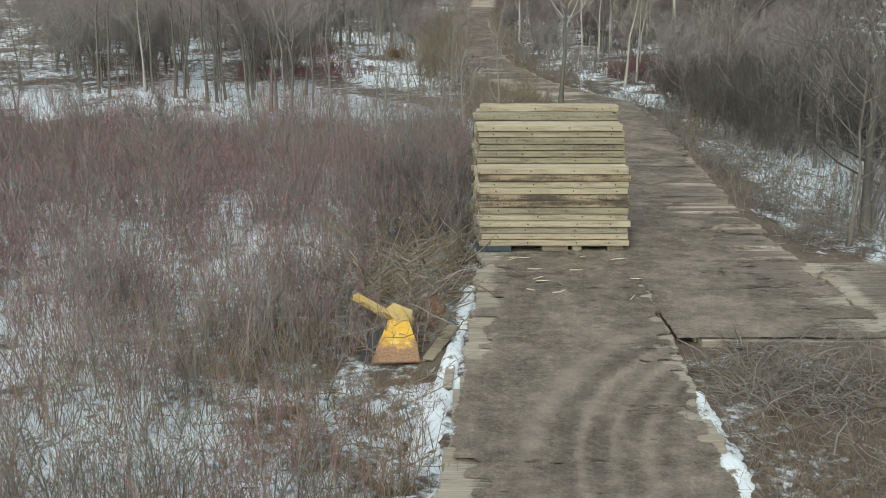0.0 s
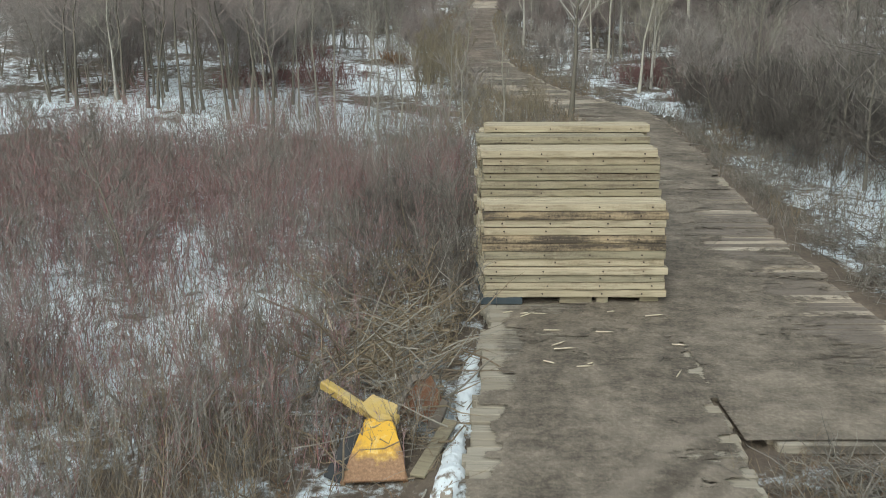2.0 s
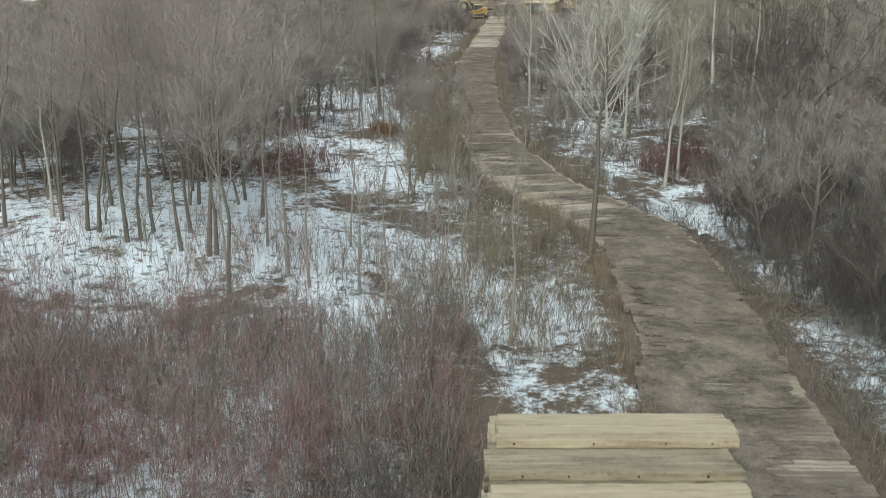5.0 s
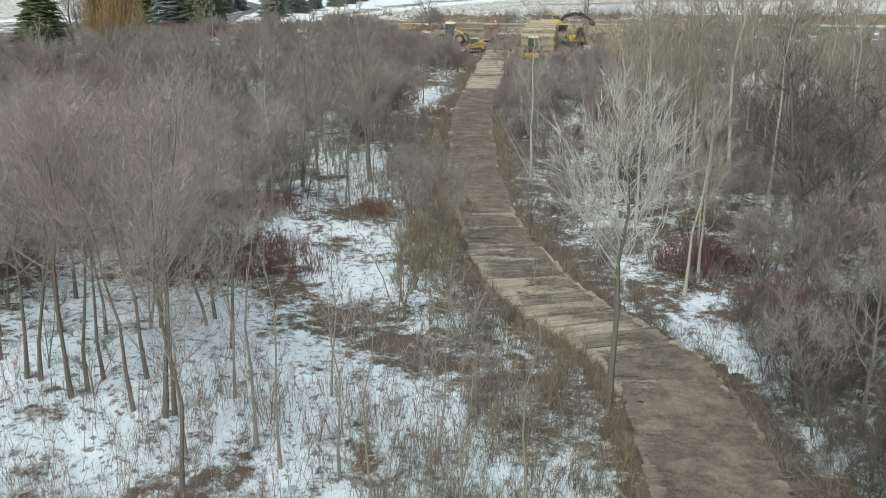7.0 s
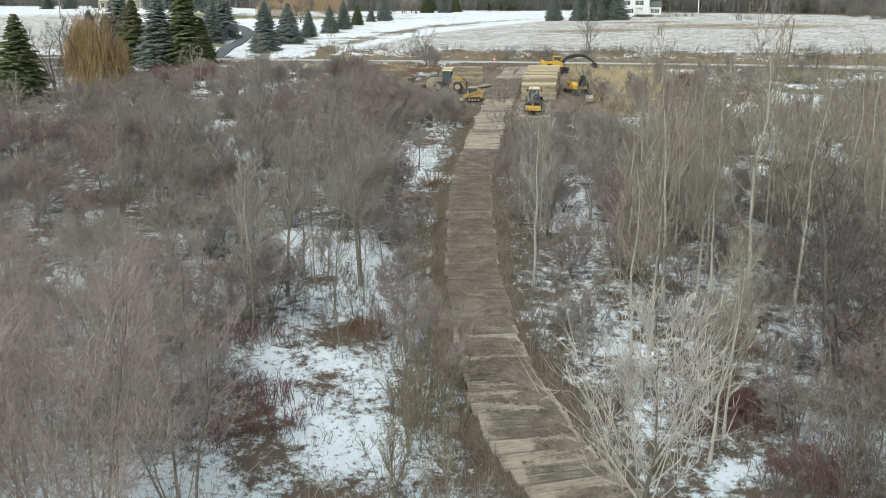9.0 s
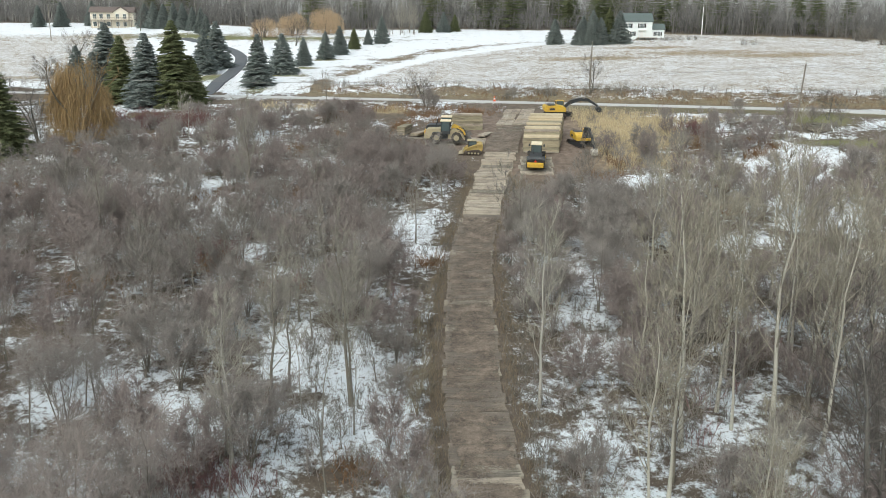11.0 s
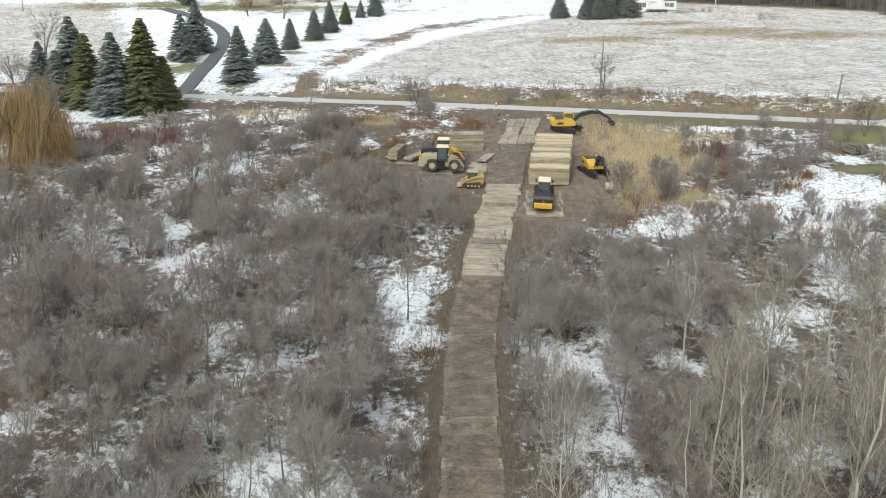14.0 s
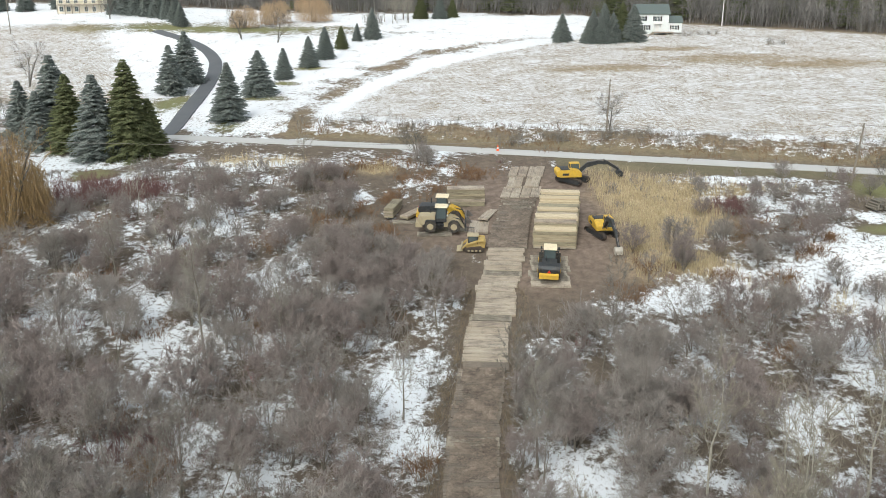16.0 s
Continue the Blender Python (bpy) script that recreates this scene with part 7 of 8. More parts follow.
def cream_house():
    x, y = -113.5, 364.0
    t = thing("cream_house", pose(x, y, float(soil(x, y)) + 0.1, 0, 0, 12), "low cream house with brown hipped roof", "house")
    part("wall", boxed(-7.2, 7.2, -4.5, 4.5, -0.8, 4.9, bevel=0.02), M_CREAMWALL, t)
    gable_roof(t, -7.2, 7.2, -4.5, 4.5, 4.9, 1.7, M_BROWNROOF, 0.5)
    part("front_gable", prism([(0.6, -0.8), (0.6, 4.9), (3.1, 6.5), (5.6, 4.9), (5.6, -0.8)], -5.3, -4.2, "y"), M_CREAMWALL, t)
    for a, b in (((0.25, 4.65), (3.1, 6.75)), ((3.1, 6.75), (5.95, 4.65))):
        part("gable_roof", prism([a, b, (b[0], b[1] + 0.18), (a[0], a[1] + 0.18)], -5.6, -2.0, "y"), M_BROWNROOF, t)
    deck = part("deck", boxed(-6.8, 6.9, -6.9, -4.52, 2.05, 2.25), M_DECK, t, "raised wooden deck across the front")
    for k in range(7):
        part("deck_post", boxed(-6.7 + 2.2 * k, -6.52 + 2.2 * k, -6.85, -6.67, -0.9, 2.05), M_DECK, deck)
    bm = bmesh.new()
    for k in range(36):
        box(bm, -6.75 + 0.385 * k, -6.70 + 0.385 * k, -6.86, -6.81, 2.25, 3.1)
    box(bm, -6.8, 6.9, -6.9, -6.78, 3.1, 3.18)
    part("railing", bm, M_DECK, deck)
    for xx in (-5.8, -3.6, -1.2):
        window_unit(t, xx, -4.53, 2.7, 1.1, 1.5, False)
        window_unit(t, xx, -4.53, 0.1, 1.1, 1.4, False)
    for xx in (1.9, 4.3):
        window_unit(t, xx, -5.33, 2.7, 1.0, 1.5, False)
        window_unit(t, xx, -5.33, 0.1, 1.0, 1.4, False)


white_house()
cream_house()


# ---- poles and wires ----
def utility_pole(x, y, h, lean=0.0, arm=True, mat=None, label="grey wooden utility pole by the road"):
    z = float(soil(x, y)) - 0.3
    t = thing("utility_pole", pose(x, y, z, 0, lean, -11), label, "utility pole", "utility poles")
    bm = bmesh.new()
    rod(bm, (0, 0, 0), (0, 0, h), 0.16, 0.1, 10)
    part("pole", bm, mat or M_GREYWOOD, t)
    if arm:
        part("crossarm", boxed(-0.06, 0.06, -1.0, 1.0, h - 0.6, h - 0.48), M_GREYWOOD, t)
        for y2 in (-0.9, 0, 0.9):
            bm = bmesh.new()
            rod(bm, (0, y2, h - 0.48 if y2 else h), (0, y2, h - 0.3 if y2 else h + 0.2), 0.05, 0.03, 8)
            part("insulator", bm, M_WHITE, t)
    return Vector((x, y, z + h - 0.3)) + Vector((math.sin(radians(lean)) * h, 0, 0))


def wire(a, b, sag, r=0.02):
    n = 24
    P = []
    for i in range(n + 1):
        f = i / n
        p = a.lerp(b, f)
        P.append((p.x, p.y, p.z - sag * 4 * f * (1 - f)))
    cu = bpy.data.curves.new("overhead_wire", "CURVE")
    cu.dimensions, cu.bevel_depth, cu.bevel_resolution = "3D", r, 1
    sp = cu.splines.new("POLY")
    sp.points.add(n)
    for q, p in zip(sp.points, P):
        q.co = (*p, 1)
    cu.materials.append(M_STEEL)
    tagged(new("overhead_wire", cu), "thin grey overhead wire along the road", "wire", "overhead wires")


def lines():
    a = utility_pole(-60, 183, 8.0)
    b = utility_pole(59.5, 179.5, 9.0, 4)
    wire(a, b, 1.6)
    c = utility_pole(150, 170, 9.0)
    wire(b, c, 1.2)
    wire(utility_pole(-150, 192, 9.0), a, 1.0)
    utility_pole(30.3, 206.5, 9.0, 1)
    utility_pole(-36.2, 221, 6.5, 2, False, label="plain wooden pole beside the driveway")
    utility_pole(84.7, 321, 8.8, 0, False, M_WHITE, "tall white pole beside the farmhouse")
    utility_pole(-119, 322, 11, 0, False, label="tall wooden pole on the far lawn")


lines()


# ---- trees and bushes beyond the road, willows ----
def weeping_willow(seed, H, R, hang, mat):
    g = np.random.default_rng(seed)
    (tv, tt), (cv, ct) = bare_tree(seed, H * 0.8, 0.35, 16, 0.25, 0.45, 0.9, 4, 2, forks=3, curl=0.3)
    n = 4600
    lobe = g.integers(0, 11, n)
    la, lr = g.uniform(0, 2 * np.pi, 11), R * np.sqrt(g.uniform(0.02, 0.55, 11))
    lz = H * (1.0 - 0.5 * (lr / R) ** 1.5) * g.uniform(0.72, 1.0, 11)
    b, br = g.uniform(0, 2 * np.pi, n), 0.42 * R * np.sqrt(g.random(n))
    p0 = np.stack([lr[lobe] * np.cos(la[lobe]) + br * np.cos(b), lr[lobe] * np.sin(la[lobe]) + br * np.sin(b), lz[lobe] - 0.30 * H * (br / (0.42 * R)) ** 2 * g.uniform(0.3, 1.2, n)], 1)
    p0[:, 2] -= H * 0.55 * g.random(n) ** 2
    p0[:, 2] = np.maximum(p0[:, 2], 0.9)
    a = np.arctan2(p0[:, 1], p0[:, 0])
    L = hang * g.uniform(0.15, 0.8, n)
    e = p0 + np.stack([np.cos(a) * 0.5, np.sin(a) * 0.5, -L], 1) + g.normal(0, 0.6, (n, 3))
    e[:, 2] = np.maximum(e[:, 2], 0.4)
    m = p0 + np.stack([np.cos(a) * 0.5, np.sin(a) * 0.5, -0.25 * L], 1) + g.normal(0, 0.3, (n, 3))
    twigs = joined([slivers(np.stack([p0, m], 1), np.tile([0.014, 0.0], (n, 1))), slivers(np.stack([m + (m - p0) * -0.3, e], 1), np.tile([0.02, 0.0], (n, 1)))])
    return dict(name="willow", label="golden weeping willow without leaves", trunk=mesh_np("trunk", tv, tt, M_BARK_DARK, True),
                crown=mesh_np("crown", *joined([(cv, ct), twigs]), mat), group="willows", H=H)


def beyond():
    rnd = random.Random(31)
    w1, w2 = weeping_willow(201, 13.0, 3.7, 6.5, M_WILLOW), weeping_willow(202, 11, 5.5, 4.0, M_WILLOW_PALE)
    plant(w1, -51.2, 166.6, 1.15, 10)
    for x, y, s in ((-54, 331.5, 0.75), (-46.4, 340, 0.9), (-35.7, 345, 1.05)):
        plant(w2, x, y, s, rnd.uniform(0, 360))
    for x, y, s in ((-51.3, 312, 0.7), (-40.2, 306, 0.75), (-57.5, 166, 0.85), (-84.4, 251.7, 0.8), (-58, 182, 0.9), (-66, 220, 0.6), (-72, 214, 0.6), (-80, 225, 0.6), (-86, 352, 0.7), (-98, 344, 0.65), (64, 178, 0.5), (30.9, 207, 0.55)):
        plant(rnd.choice(SPREAD), x, y, s, rnd.uniform(0, 360))
    for k in range(10):
        plant(rnd.choice(TALL), rnd.uniform(-14, -4), rnd.uniform(335, 350), rnd.uniform(0.6, 0.8), rnd.uniform(0, 360))
    g = np.random.default_rng(17)
    X = g.uniform(-24, 140, 420)
    U = 211.8 + g.normal(0, 2.4, 420)
    Y = U - np.where(X > 0, 0.27, 0.21) * X
    v = [shrubs(g, X, Y, g.uniform(0.5, 1.9, 420), 8, 7, 0.02, 0.5, 0.6, True)]
    for cx, cy, n, h in ((-2, 206, 10, 2.6), (15, 203.5, 14, 2.2), (22, 203, 10, 2.0), (31, 203, 10, 2.4), (88, 287, 8, 2.4), (70, 304, 10, 1.6), (77, 306, 8, 1.6), (119, 306, 20, 4), (122, 292, 24, 4.5), (124, 281, 24, 4.5), (131, 290, 30, 5), (140, 300, 30, 4), (150, 285, 30, 4), (-16, 340, 20, 4)):
        v.append(shrubs(g, g.normal(cx, 1.6, n), g.normal(cy, 0.9, n), g.uniform(0.6, 1.0, n) * h, 9, 6, 0.022, 0.55, 0.4))
    X = g.uniform(-22, 130, 320)
    U = 209.8 + g.normal(0, 2.6, 320)
    tagged(new("bank_bracken", mesh_np("bank_bracken", *shrubs(g, X, U - np.where(X > 0, 0.27, 0.21) * X, g.uniform(0.3, 0.9, 320), 9, 7, 0.03, 0.8, 0.7, True), M_BRACKEN)), "rust-brown dead bracken on the roadside bank", "shrubs", kind="stuff")
    tagged(new("roadside_bushes", mesh_np("roadside_bushes", *joined(v), M_TWIG)), "leafless bushes on the brown roadside bank", "shrubs", kind="stuff")


beyond()


# ---- beside the spur ----
M_PEELED = plain("peeled_pale_wood", (0.62, 0.55, 0.42), 0.8, 0.0, (0.3, 0.22, 0.15), 0.5, 9.0)


def worn_paint():
    m, n, l, b = material("yellow_paint_worn_to_rust", 0.7)
    tc = coords(n)
    sep = n.new("ShaderNodeSeparateXYZ")
    l.new(tc, sep.inputs[0])
    a, f = noise_node(n, l, 3.5, 6, tc, 0.65), noise_node(n, l, 22.0, 5, tc, 0.7)
    h = maths(n, l, "ADD", maths(n, l, "MULTIPLY", sep.outputs[1], 1.25), maths(n, l, "MULTIPLY", maths(n, l, "SUBTRACT", a, 0.5), 1.5))
    paint = mix(n, l, ramp(n, l, maths(n, l, "ADD", maths(n, l, "MULTIPLY", a, 0.7), maths(n, l, "MULTIPLY", f, 0.3)), [(0.55, (0, 0, 0)), (0.66, (1, 1, 1))]), (0.72, 0.43, 0.05), (0.74, 0.58, 0.24))
    rust = ramp(n, l, f, [(0.3, (0.19, 0.11, 0.06)), (0.55, (0.32, 0.19, 0.105)), (0.75, (0.42, 0.28, 0.18))])
    c = mix(n, l, ramp(n, l, h, [(0.42, (0, 0, 0)), (0.75, (1, 1, 1))]), rust, paint)
    l.new(c, b.inputs["Base Color"])
    bump(n, l, b, f, 0.3, 0.01)
    return m


M_WORN = worn_paint()


def steel_attachment():
    """Bent arm on a flared plate, yellow paint gone to rust below."""
    t = thing("steel_attachment", pose(-0.98, 18.85, float(soil(-0.98, 18.85)) + 0.12, 0, 0, 4), "yellow steel machine attachment rusting in cut brush", "machine part")
    m = pose(0, 0, 0, -58)
    bm = prism([(-0.62, 0.0), (-0.5, 0.5), (-0.2, 1.25), (0.22, 1.25), (0.42, 0.5), (0.45, 0.0)], -0.03, 0.03, "y", 0.008)
    bmesh.ops.transform(bm, matrix=m, verts=bm.verts)
    part("plate", bm, M_WORN, t, "flared plate, yellow paint worn to rust")
    for pts in ([(-0.62, 0.0), (-0.2, 1.25)], [(0.45, 0.0), (0.22, 1.25)]):
        bm = bmesh.new()
        a, b = (Vector((p[0], 0.06, p[1])) for p in pts)
        rod(bm, m @ a, m @ b, 0.05, 0.05, 6)
        part("flange", bm, M_WORN, t)
    bm = bmesh.new()
    arm = [m @ Vector((0.3, 0.02, 1.22)), m @ Vector((-0.25, 0.1, 1.5)), m @ Vector((-1.0, 0.25, 2.2))]
    for a, b in zip(arm[:-1], arm[1:]):
        d = b - a
        q = Matrix.Translation((a + b) / 2) @ d.to_track_quat("Z", "Y").to_matrix().to_4x4()
        box(bm, -0.1, 0.1, -0.09, 0.09, -d.length / 2 - 0.05, d.length / 2 + 0.05, 0.03, q)
    part("arm", bm, M_OLDYELLOW, t, "bent yellow box-section arm")
    bm = prism([(-0.35, 1.5), (-0.1, 1.75), (0.35, 1.5), (0.3, 1.2), (0.0, 1.15)], -0.05, 0.08, "y", 0.01)
    bmesh.ops.transform(bm, matrix=m, verts=bm.verts)
    part("lug", bm, M_OLDYELLOW, t)
    # black sheet added for the shade in the hollow left of the plate
    bm = prism([(-0.66, 0.05), (-0.26, 1.2), (-0.62, 0.95), (-0.95, 0.2)], 0.10, 0.14, "y", 0.008)
    bmesh.ops.transform(bm, matrix=m, verts=bm.verts)
    part("side_plate", bm, M_BLACK, t, "dark oily side plate")
    bm = bmesh.new()
    rod(bm, m @ Vector((0.12, -0.02, 1.45)), m @ Vector((0.12, 0.14, 1.45)), 0.07, sides=12)
    part("pin", bm, M_RUST, t)


def rusty_plate():
    t = thing("rusty_plate", pose(-0.45, 21.2, float(soil(-0.45, 21.2)) + 0.1, -35, 14, -25), "rusted steel bucket plate lying in brush", "scrap steel")
    part("plate", prism([(-0.4, 0), (-0.36, 0.75), (-0.1, 0.95), (0.32, 0.6), (0.5, 0.1)], -0.02, 0.03, "y", 0.006), M_RUST, t)
    part("rim", prism([(0.28, 0.0), (0.33, 0.62), (0.46, 0.6), (0.52, 0.05)], -0.09, 0.06, "y", 0.01), M_GREYSTEEL, t, "grey worn steel rim")
    part("cheek", prism([(-0.46, 0.0), (-0.42, 0.8), (-0.1, 1.0), (-0.14, 0.86), (-0.34, 0.7), (-0.36, 0)], -0.12, 0.06, "y", 0.01), M_GREYSTEEL, t)


def plank(x, y, turn, L, w, label, mat, tilt=4, h=0.06):
    ob = new("plank", boxed_mesh("plank", -w / 2, w / 2, -L / 2, L / 2, 0, h, mat))
    ob.matrix_basis = pose(x, y, float(soil(x, y)) + 0.08, tilt, 2, turn)
    tagged(ob, label, "plank", "loose planks")


def boxed_mesh(name, x0, x1, y0, y1, z0, z1, mat, bevel=0.012):
    bm = boxed(x0, x1, y0, y1, z0, z1, bevel=bevel)
    me = bpy.data.meshes.new(name)
    bm.to_mesh(me)
    bm.free()
    me.materials.append(mat)
    return me


def brush(name, label, rows, mat, seed):
    """Cut branches heaped at random."""
    g = np.random.default_rng(seed)
    P, R = [], []
    for cx, cy, a, b, h, n, L0 in rows:
        for _ in range(n):
            x, y = g.normal(cx, a), g.normal(cy, b)
            k = 0 if abs(x - min(0.09 * y + 1.2, 3.63)) > 2.75 else 1
            if k or (19.4 < y < 27.3 and x > 5.8):
                continue
            z = float(soil(x, y)) + g.uniform(0.02, h)
            t, L = g.uniform(0, 2 * np.pi), L0 * g.uniform(0.5, 1.4)
            d = np.array([np.cos(t), np.sin(t), g.normal(0.18, 0.42)])
            p = np.array([x, y, z])
            q = [p, p + d * L * 0.35 + g.normal(0, 0.05, 3), p + d * L * 0.7 + g.normal(0, 0.08, 3), p + d * L + g.normal(0, 0.12, 3)]
            for v in q:
                v[2] = max(v[2], float(soil(x, y)) + 0.0)
            r = g.uniform(0.005, 0.02) * L0
            P.append(q)
            R.append([r, r * 0.85, r * 0.6, 0])
    tagged(new(name, mesh_np(name, *tubes(np.array(P), np.array(R), 4), mat)), label, "brush", kind="stuff")


def snow_ridge(name, line, width, height, seed, label):
    """A narrow drift left along the edge of the mats, lumpy and broken."""
    g = np.random.default_rng(seed)
    line = np.array(line, float)
    s = np.concatenate([[0], np.cumsum(np.linalg.norm(np.diff(line[:, :2], axis=0), axis=1))])
    q = np.arange(0, s[-1], 0.09)
    c = np.stack([np.interp(q, s, line[:, 0]), np.interp(q, s, line[:, 1])], 1)
    spread = np.interp(q, s, line[:, 2]) if line.shape[1] > 2 else np.full(len(q), width)
    wob = np.convolve(g.normal(0, 1, len(q) + 8), np.ones(9) / 9, "valid")
    big = np.convolve(g.normal(0, 1, len(q) + 40), np.ones(41) / 41, "valid") * 3
    V, F = [], []
    m = 9
    for i in range(len(q)):
        w = spread[i] * max(0.15, 1 + 0.5 * big[i] + 0.4 * wob[i])
        hh = height * max(0.1, 1 + 0.8 * big[i])
        for j in range(m):
            o = j / (m - 1) * 2 - 1
            x, y = c[i, 0] + o * w / 2 + 0.1 * wob[i], c[i, 1]
            V.append((x, y, float(soil(x, y)) - 0.03 + hh * (1 - o * o) ** 0.6 * (1 + g.uniform(-0.3, 0.3))))
    for i in range(len(q) - 1):
        for j in range(m - 1):
            F.append((i * m + j, i * m + j + 1, (i + 1) * m + j + 1, (i + 1) * m + j))
    me = bpy.data.meshes.new(name)
    me.from_pydata(V, [], F)
    me.polygons.foreach_set("use_smooth", np.ones(len(F), bool))
    me.materials.append(M_SNOW)
    tagged(new(name, me), label, "snow", kind="structure")


def snow_material():
    m, n, l, b = material("old_snow", 0.7)
    pos = n.new("ShaderNodeNewGeometry").outputs["Position"]
    f, d = noise_node(n, l, 14, 5, pos), noise_node(n, l, 2.2, 6, pos, 0.7)
    c = mix(n, l, f, (0.66, 0.735, 0.78), (0.83, 0.87, 0.895))
    c = mix(n, l, ramp(n, l, d, [(0.56, (0, 0, 0)), (0.64, (1, 1, 1))]), c, (0.20, 0.165, 0.13))
    l.new(c, b.inputs["Base Color"])
    bump(n, l, b, f, 0.5, 0.04)
    return m


M_SNOW = snow_material()


def beside_spur():
    steel_attachment()
    rusty_plate()
    plank(-0.05, 19.9, -17, 2.0, 0.27, "grey weathered plank lying on snow", M_STACK_OLD)
    plank(0.15, 18.2, -4, 1.6, 0.2, "broken grey plank end in snow", M_MAT_CLEAN)
    g = random.Random(4)
    for x, y, w, d, mat, lab in ((1.62, 27.65, 1.1, 0.3, M_BLUE, "dark blue painted timber bearer under the stack"), (3.58, 27.75, 0.85, 0.35, M_STACK_OLD, "timber bearer block under the stack"),
                                 (4.28, 27.75, 0.3, 0.35, M_STACK_OLD, "timber bearer block under the stack"), (5.52, 27.8, 0.5, 0.3, M_STACK_OLD, "timber bearer block under the stack")):
        ob = new("bearer_block", boxed_mesh("bearer_block", -w / 2, w / 2, -d / 2, d * 13, 0.0, STACK_Z - float(top(x, y)) - 0.002, mat))
        ob.matrix_basis = pose(x, y, float(top(x, y)) + 0.004)
        tagged(ob, lab, "timber block", "bearers under the stack")
    t = new("peeled_log", mesh_np("peeled_log", *tubes(np.array([[[0, 0, 0], [0.05, 0.4, 0.3], [0.12, 0.8, 0.55], [0.16, 1.3, 0.8]]]), np.array([[0.06, 0.07, 0.06, 0.0]]), 7), M_PEELED, True))
    t.matrix_basis = pose(-2.2, 24.2, float(soil(-2.2, 24.2)) + 0.2, 0, 0, 35)
    tagged(t, "pale peeled branch on the brush heap", "branch")
    brush("brush_heap", "heap of cut grey branches beside the mats", [(-1.2, 24.3, 1.0, 2.0, 0.7, 560, 1.4), (-0.7, 21.5, 0.6, 1.2, 0.3, 120, 1.0), (-1.3, 28.5, 0.9, 1.6, 0.8, 200, 1.4), (-1.5, 16, 1.0, 2.5, 0.25, 150, 0.9)], M_TWIG_TAN, 5)
    brush("pale_brush", "pale broken sticks on the brush heap", [(-1.1, 24.2, 1.0, 1.9, 0.85, 330, 1.2), (-1.0, 21.6, 0.7, 1.2, 0.4, 60, 0.9), (6.8, 17.9, 0.9, 1.0, 0.4, 120, 0.7), (9, 16, 1.6, 1.8, 0.3, 90, 0.7), (13.8, 31, 0.9, 2.0, 0.4, 60, 0.9)], M_TWIG_PALE, 15)
    brush("brush_litter", "broken brown branches along the mat edges", [(7.0, 17.9, 1.1, 1.1, 0.35, 520, 0.9), (9.8, 17.4, 1.6, 1.4, 0.3, 330, 0.9), (7.5, 14, 1.4, 2.0, 0.25, 330, 0.8), (13.8, 31, 0.9, 2.0, 0.3, 190, 1.1), (12.6, 29.0, 0.4, 0.8, 0.3, 60, 0.8), (14.2, 42, 0.7, 8.0, 0.3, 220, 1.2), (7.4, 38, 0.3, 4.0, 0.3, 60, 0.9)], M_TWIG, 6)
    # pale splinters trodden into the mud before the stack
    r = np.random.default_rng(12)
    n = 15
    x, y, a, L = r.uniform(1.6, 5.6, n), r.uniform(22.5, 27.1, n), r.normal(0.0, 0.6, n), r.uniform(0.12, 0.55, n)
    p = np.stack([x, y, top(x, y) + 0.05], 1)
    d = np.stack([np.cos(a) * L, np.sin(a) * L, r.uniform(0, 0.05, n)], 1)
    tagged(new("wood_splinters", mesh_np("wood_splinters", *tubes(np.stack([p, p + d * 0.6, p + d], 1), np.tile([0.016, 0.02, 0.0], (n, 1)), 4), M_PEELED)), "pale wood splinters trodden into the mud", "splinters", kind="stuff")
    snow_ridge("snow_drift", [(-1.0, 10.0, 1.5), (-0.62, 13.3, 1.25), (-0.18, 16, 0.85), (0.2, 18.8, 0.42), (0.5, 21.6, 0.4), (0.8, 24.6, 0.45)], 0.55, 0.13, 7, "narrow dirty snow drift along the mat edge")
    snow_ridge("snow_drift", [(4.9, 10.0, 0.6), (5.05, 13.3, 0.5), (5.12, 15.3, 0.5), (5.22, 17.3, 0.28)], 0.42, 0.09, 8, "thin snow drift along the mat edge")
    for x, y, a in ((14.0, 62, 1.6), (13.9, 59.8, 0.7), (15.0, 53.5, 0.7)):
        snow_ridge("snow_heap", [(x, y - a), (x + 0.3, y + a)], 1.3, 0.16, int(y), "melting snow heap beside the mat road")


beside_spur()


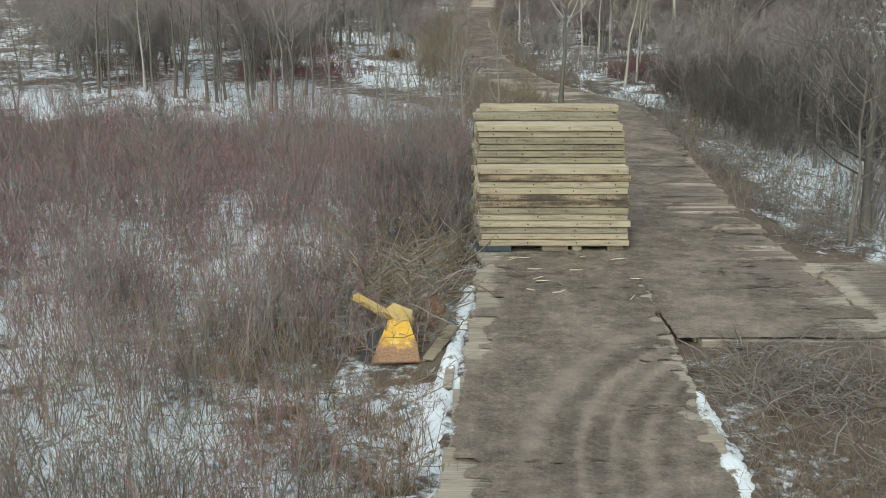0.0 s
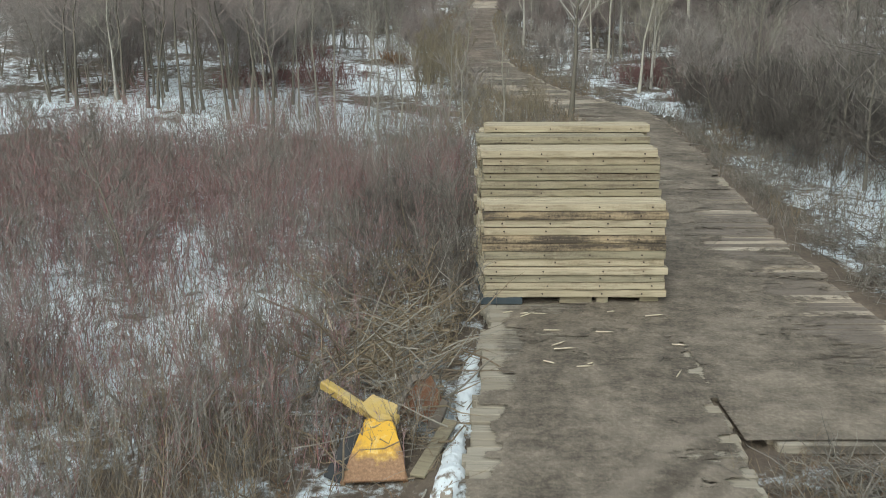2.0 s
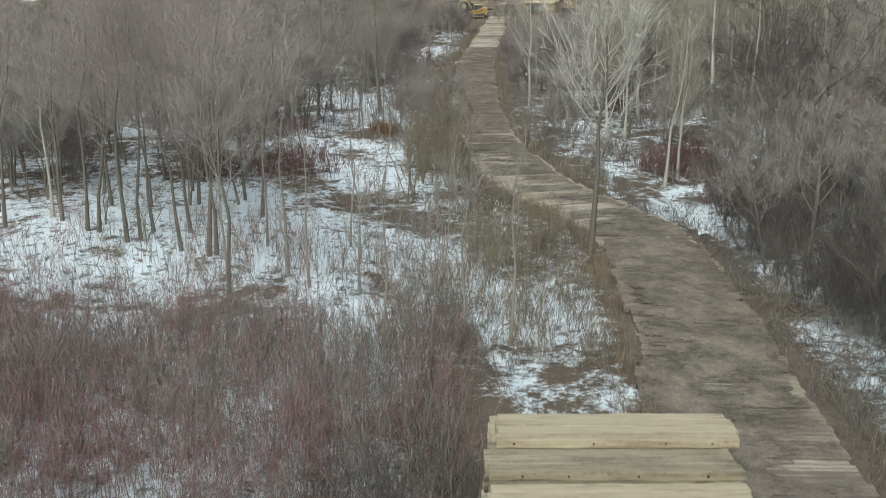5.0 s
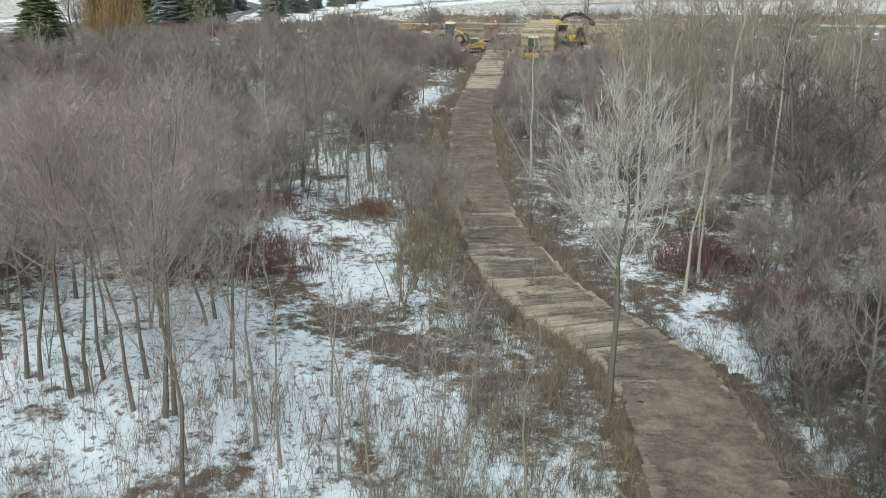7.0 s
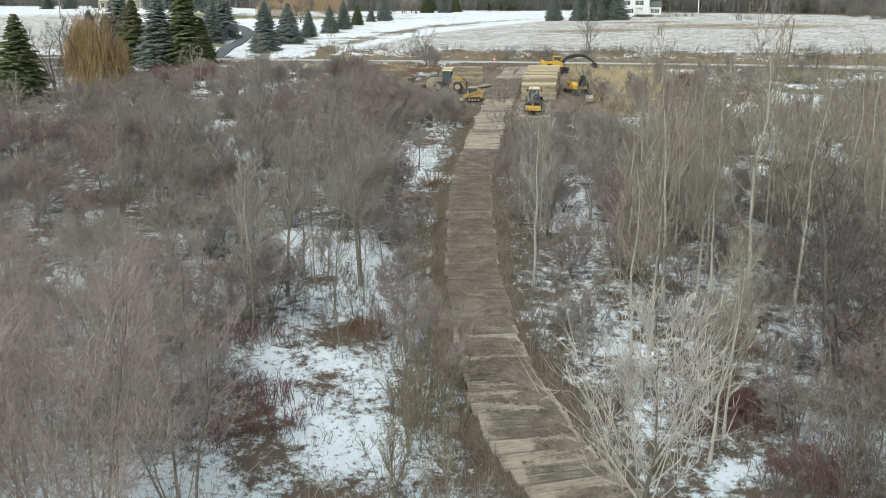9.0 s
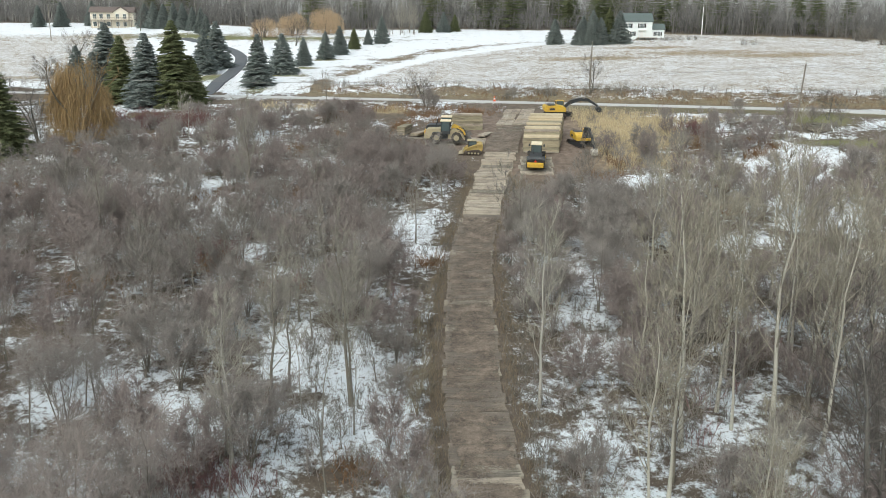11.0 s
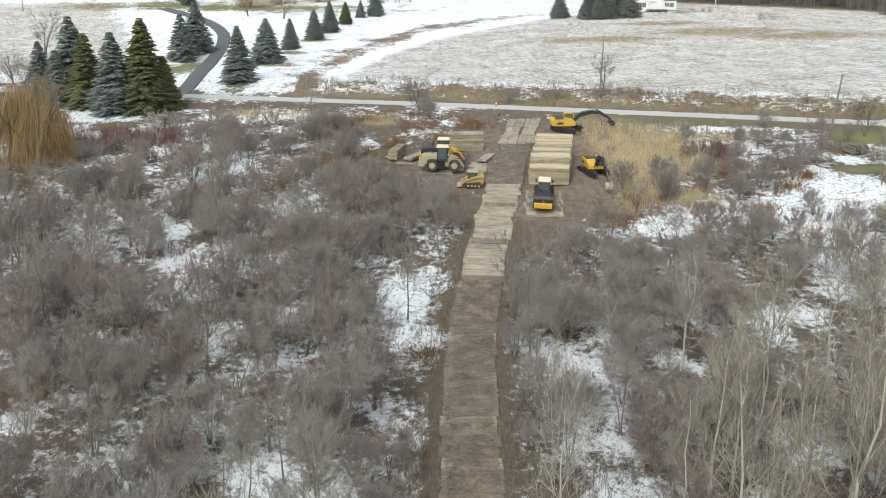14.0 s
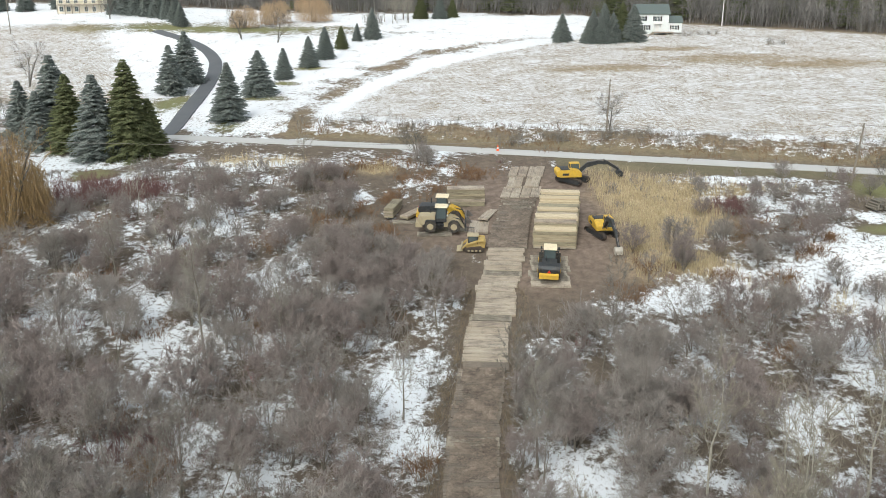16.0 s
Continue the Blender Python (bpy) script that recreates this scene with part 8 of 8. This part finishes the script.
def log_pile(x, y, turn):
    """Cut logs heaped at the edge of a lawn."""
    rnd = random.Random(19)
    t = thing("log_pile", pose(x, y, float(soil(x, y)), 0, 0, turn), "heap of cut logs at the lawn edge", "log pile")
    for row, n in enumerate((9, 8, 7, 5)):
        for k in range(n):
            r = rnd.uniform(0.13, 0.19)
            cx, cz = (k - n / 2 + 0.5) * 0.36 + rnd.uniform(-0.03, 0.03), 0.17 + 0.29 * row
            a, b = -0.9 + rnd.uniform(-0.2, 0.2), 0.9 + rnd.uniform(-0.2, 0.2)
            bm = bmesh.new()
            rod(bm, (cx, a, cz), (cx + rnd.uniform(-0.04, 0.04), b, cz + rnd.uniform(-0.02, 0.02)), r, r * rnd.uniform(0.85, 1.0), 9)
            part("log", bm, M_BARK if rnd.random() < 0.6 else M_BARK_DARK, t)


log_pile(59.2, 170, 15)


# ---- the far slope rises nearer and steeper than the marsh: draw everything beyond the thicket in towards the crest ----
CREST = Vector((0.6, 48.7, 37.6))


def draw_in():
    def share(y):
        return np.interp(y, [135, 150, 165, 185, 215, 235, 300, 400, 700], [1, 0.98, 0.955, 0.93, 0.93, 0.955, 0.95, 0.95, 0.95])
    merged = {"ground", "country_road", "driveway_road", "mud_on_far_road", "mud_on_yard_road"}
    for ob in list(scene.objects):
        if ob.type not in {"MESH", "EMPTY", "CURVE"} or (ob.parent and ob.parent != road_root):
            continue
        if ob.name in merged or ob.get("kind") == "stuff":
            n = len(ob.data.vertices)
            v = np.empty(n * 3, np.float32)
            ob.data.vertices.foreach_get("co", v)
            v = v.reshape(-1, 3)
            k = share(v[:, 1])[:, None]
            v = np.array(CREST) + (v - np.array(CREST)) * k
            ob.data.vertices.foreach_set("co", v.astype(np.float32).ravel())
            ob.data.update()
        elif ob.type == "CURVE":
            for p in ob.data.splines[0].points:
                q = Vector(p.co[:3])
                p.co = (*(CREST + (q - CREST) * float(share(q.y))), 1)
        elif ob != road_root:
            p = ob.matrix_basis.translation.copy()
            k = float(share(p.y))
            if k < 1:
                m = ob.matrix_basis @ Matrix.Diagonal((k, k, k, 1))
                m.translation = CREST + (p - CREST) * k
                ob.matrix_basis = m


draw_in()
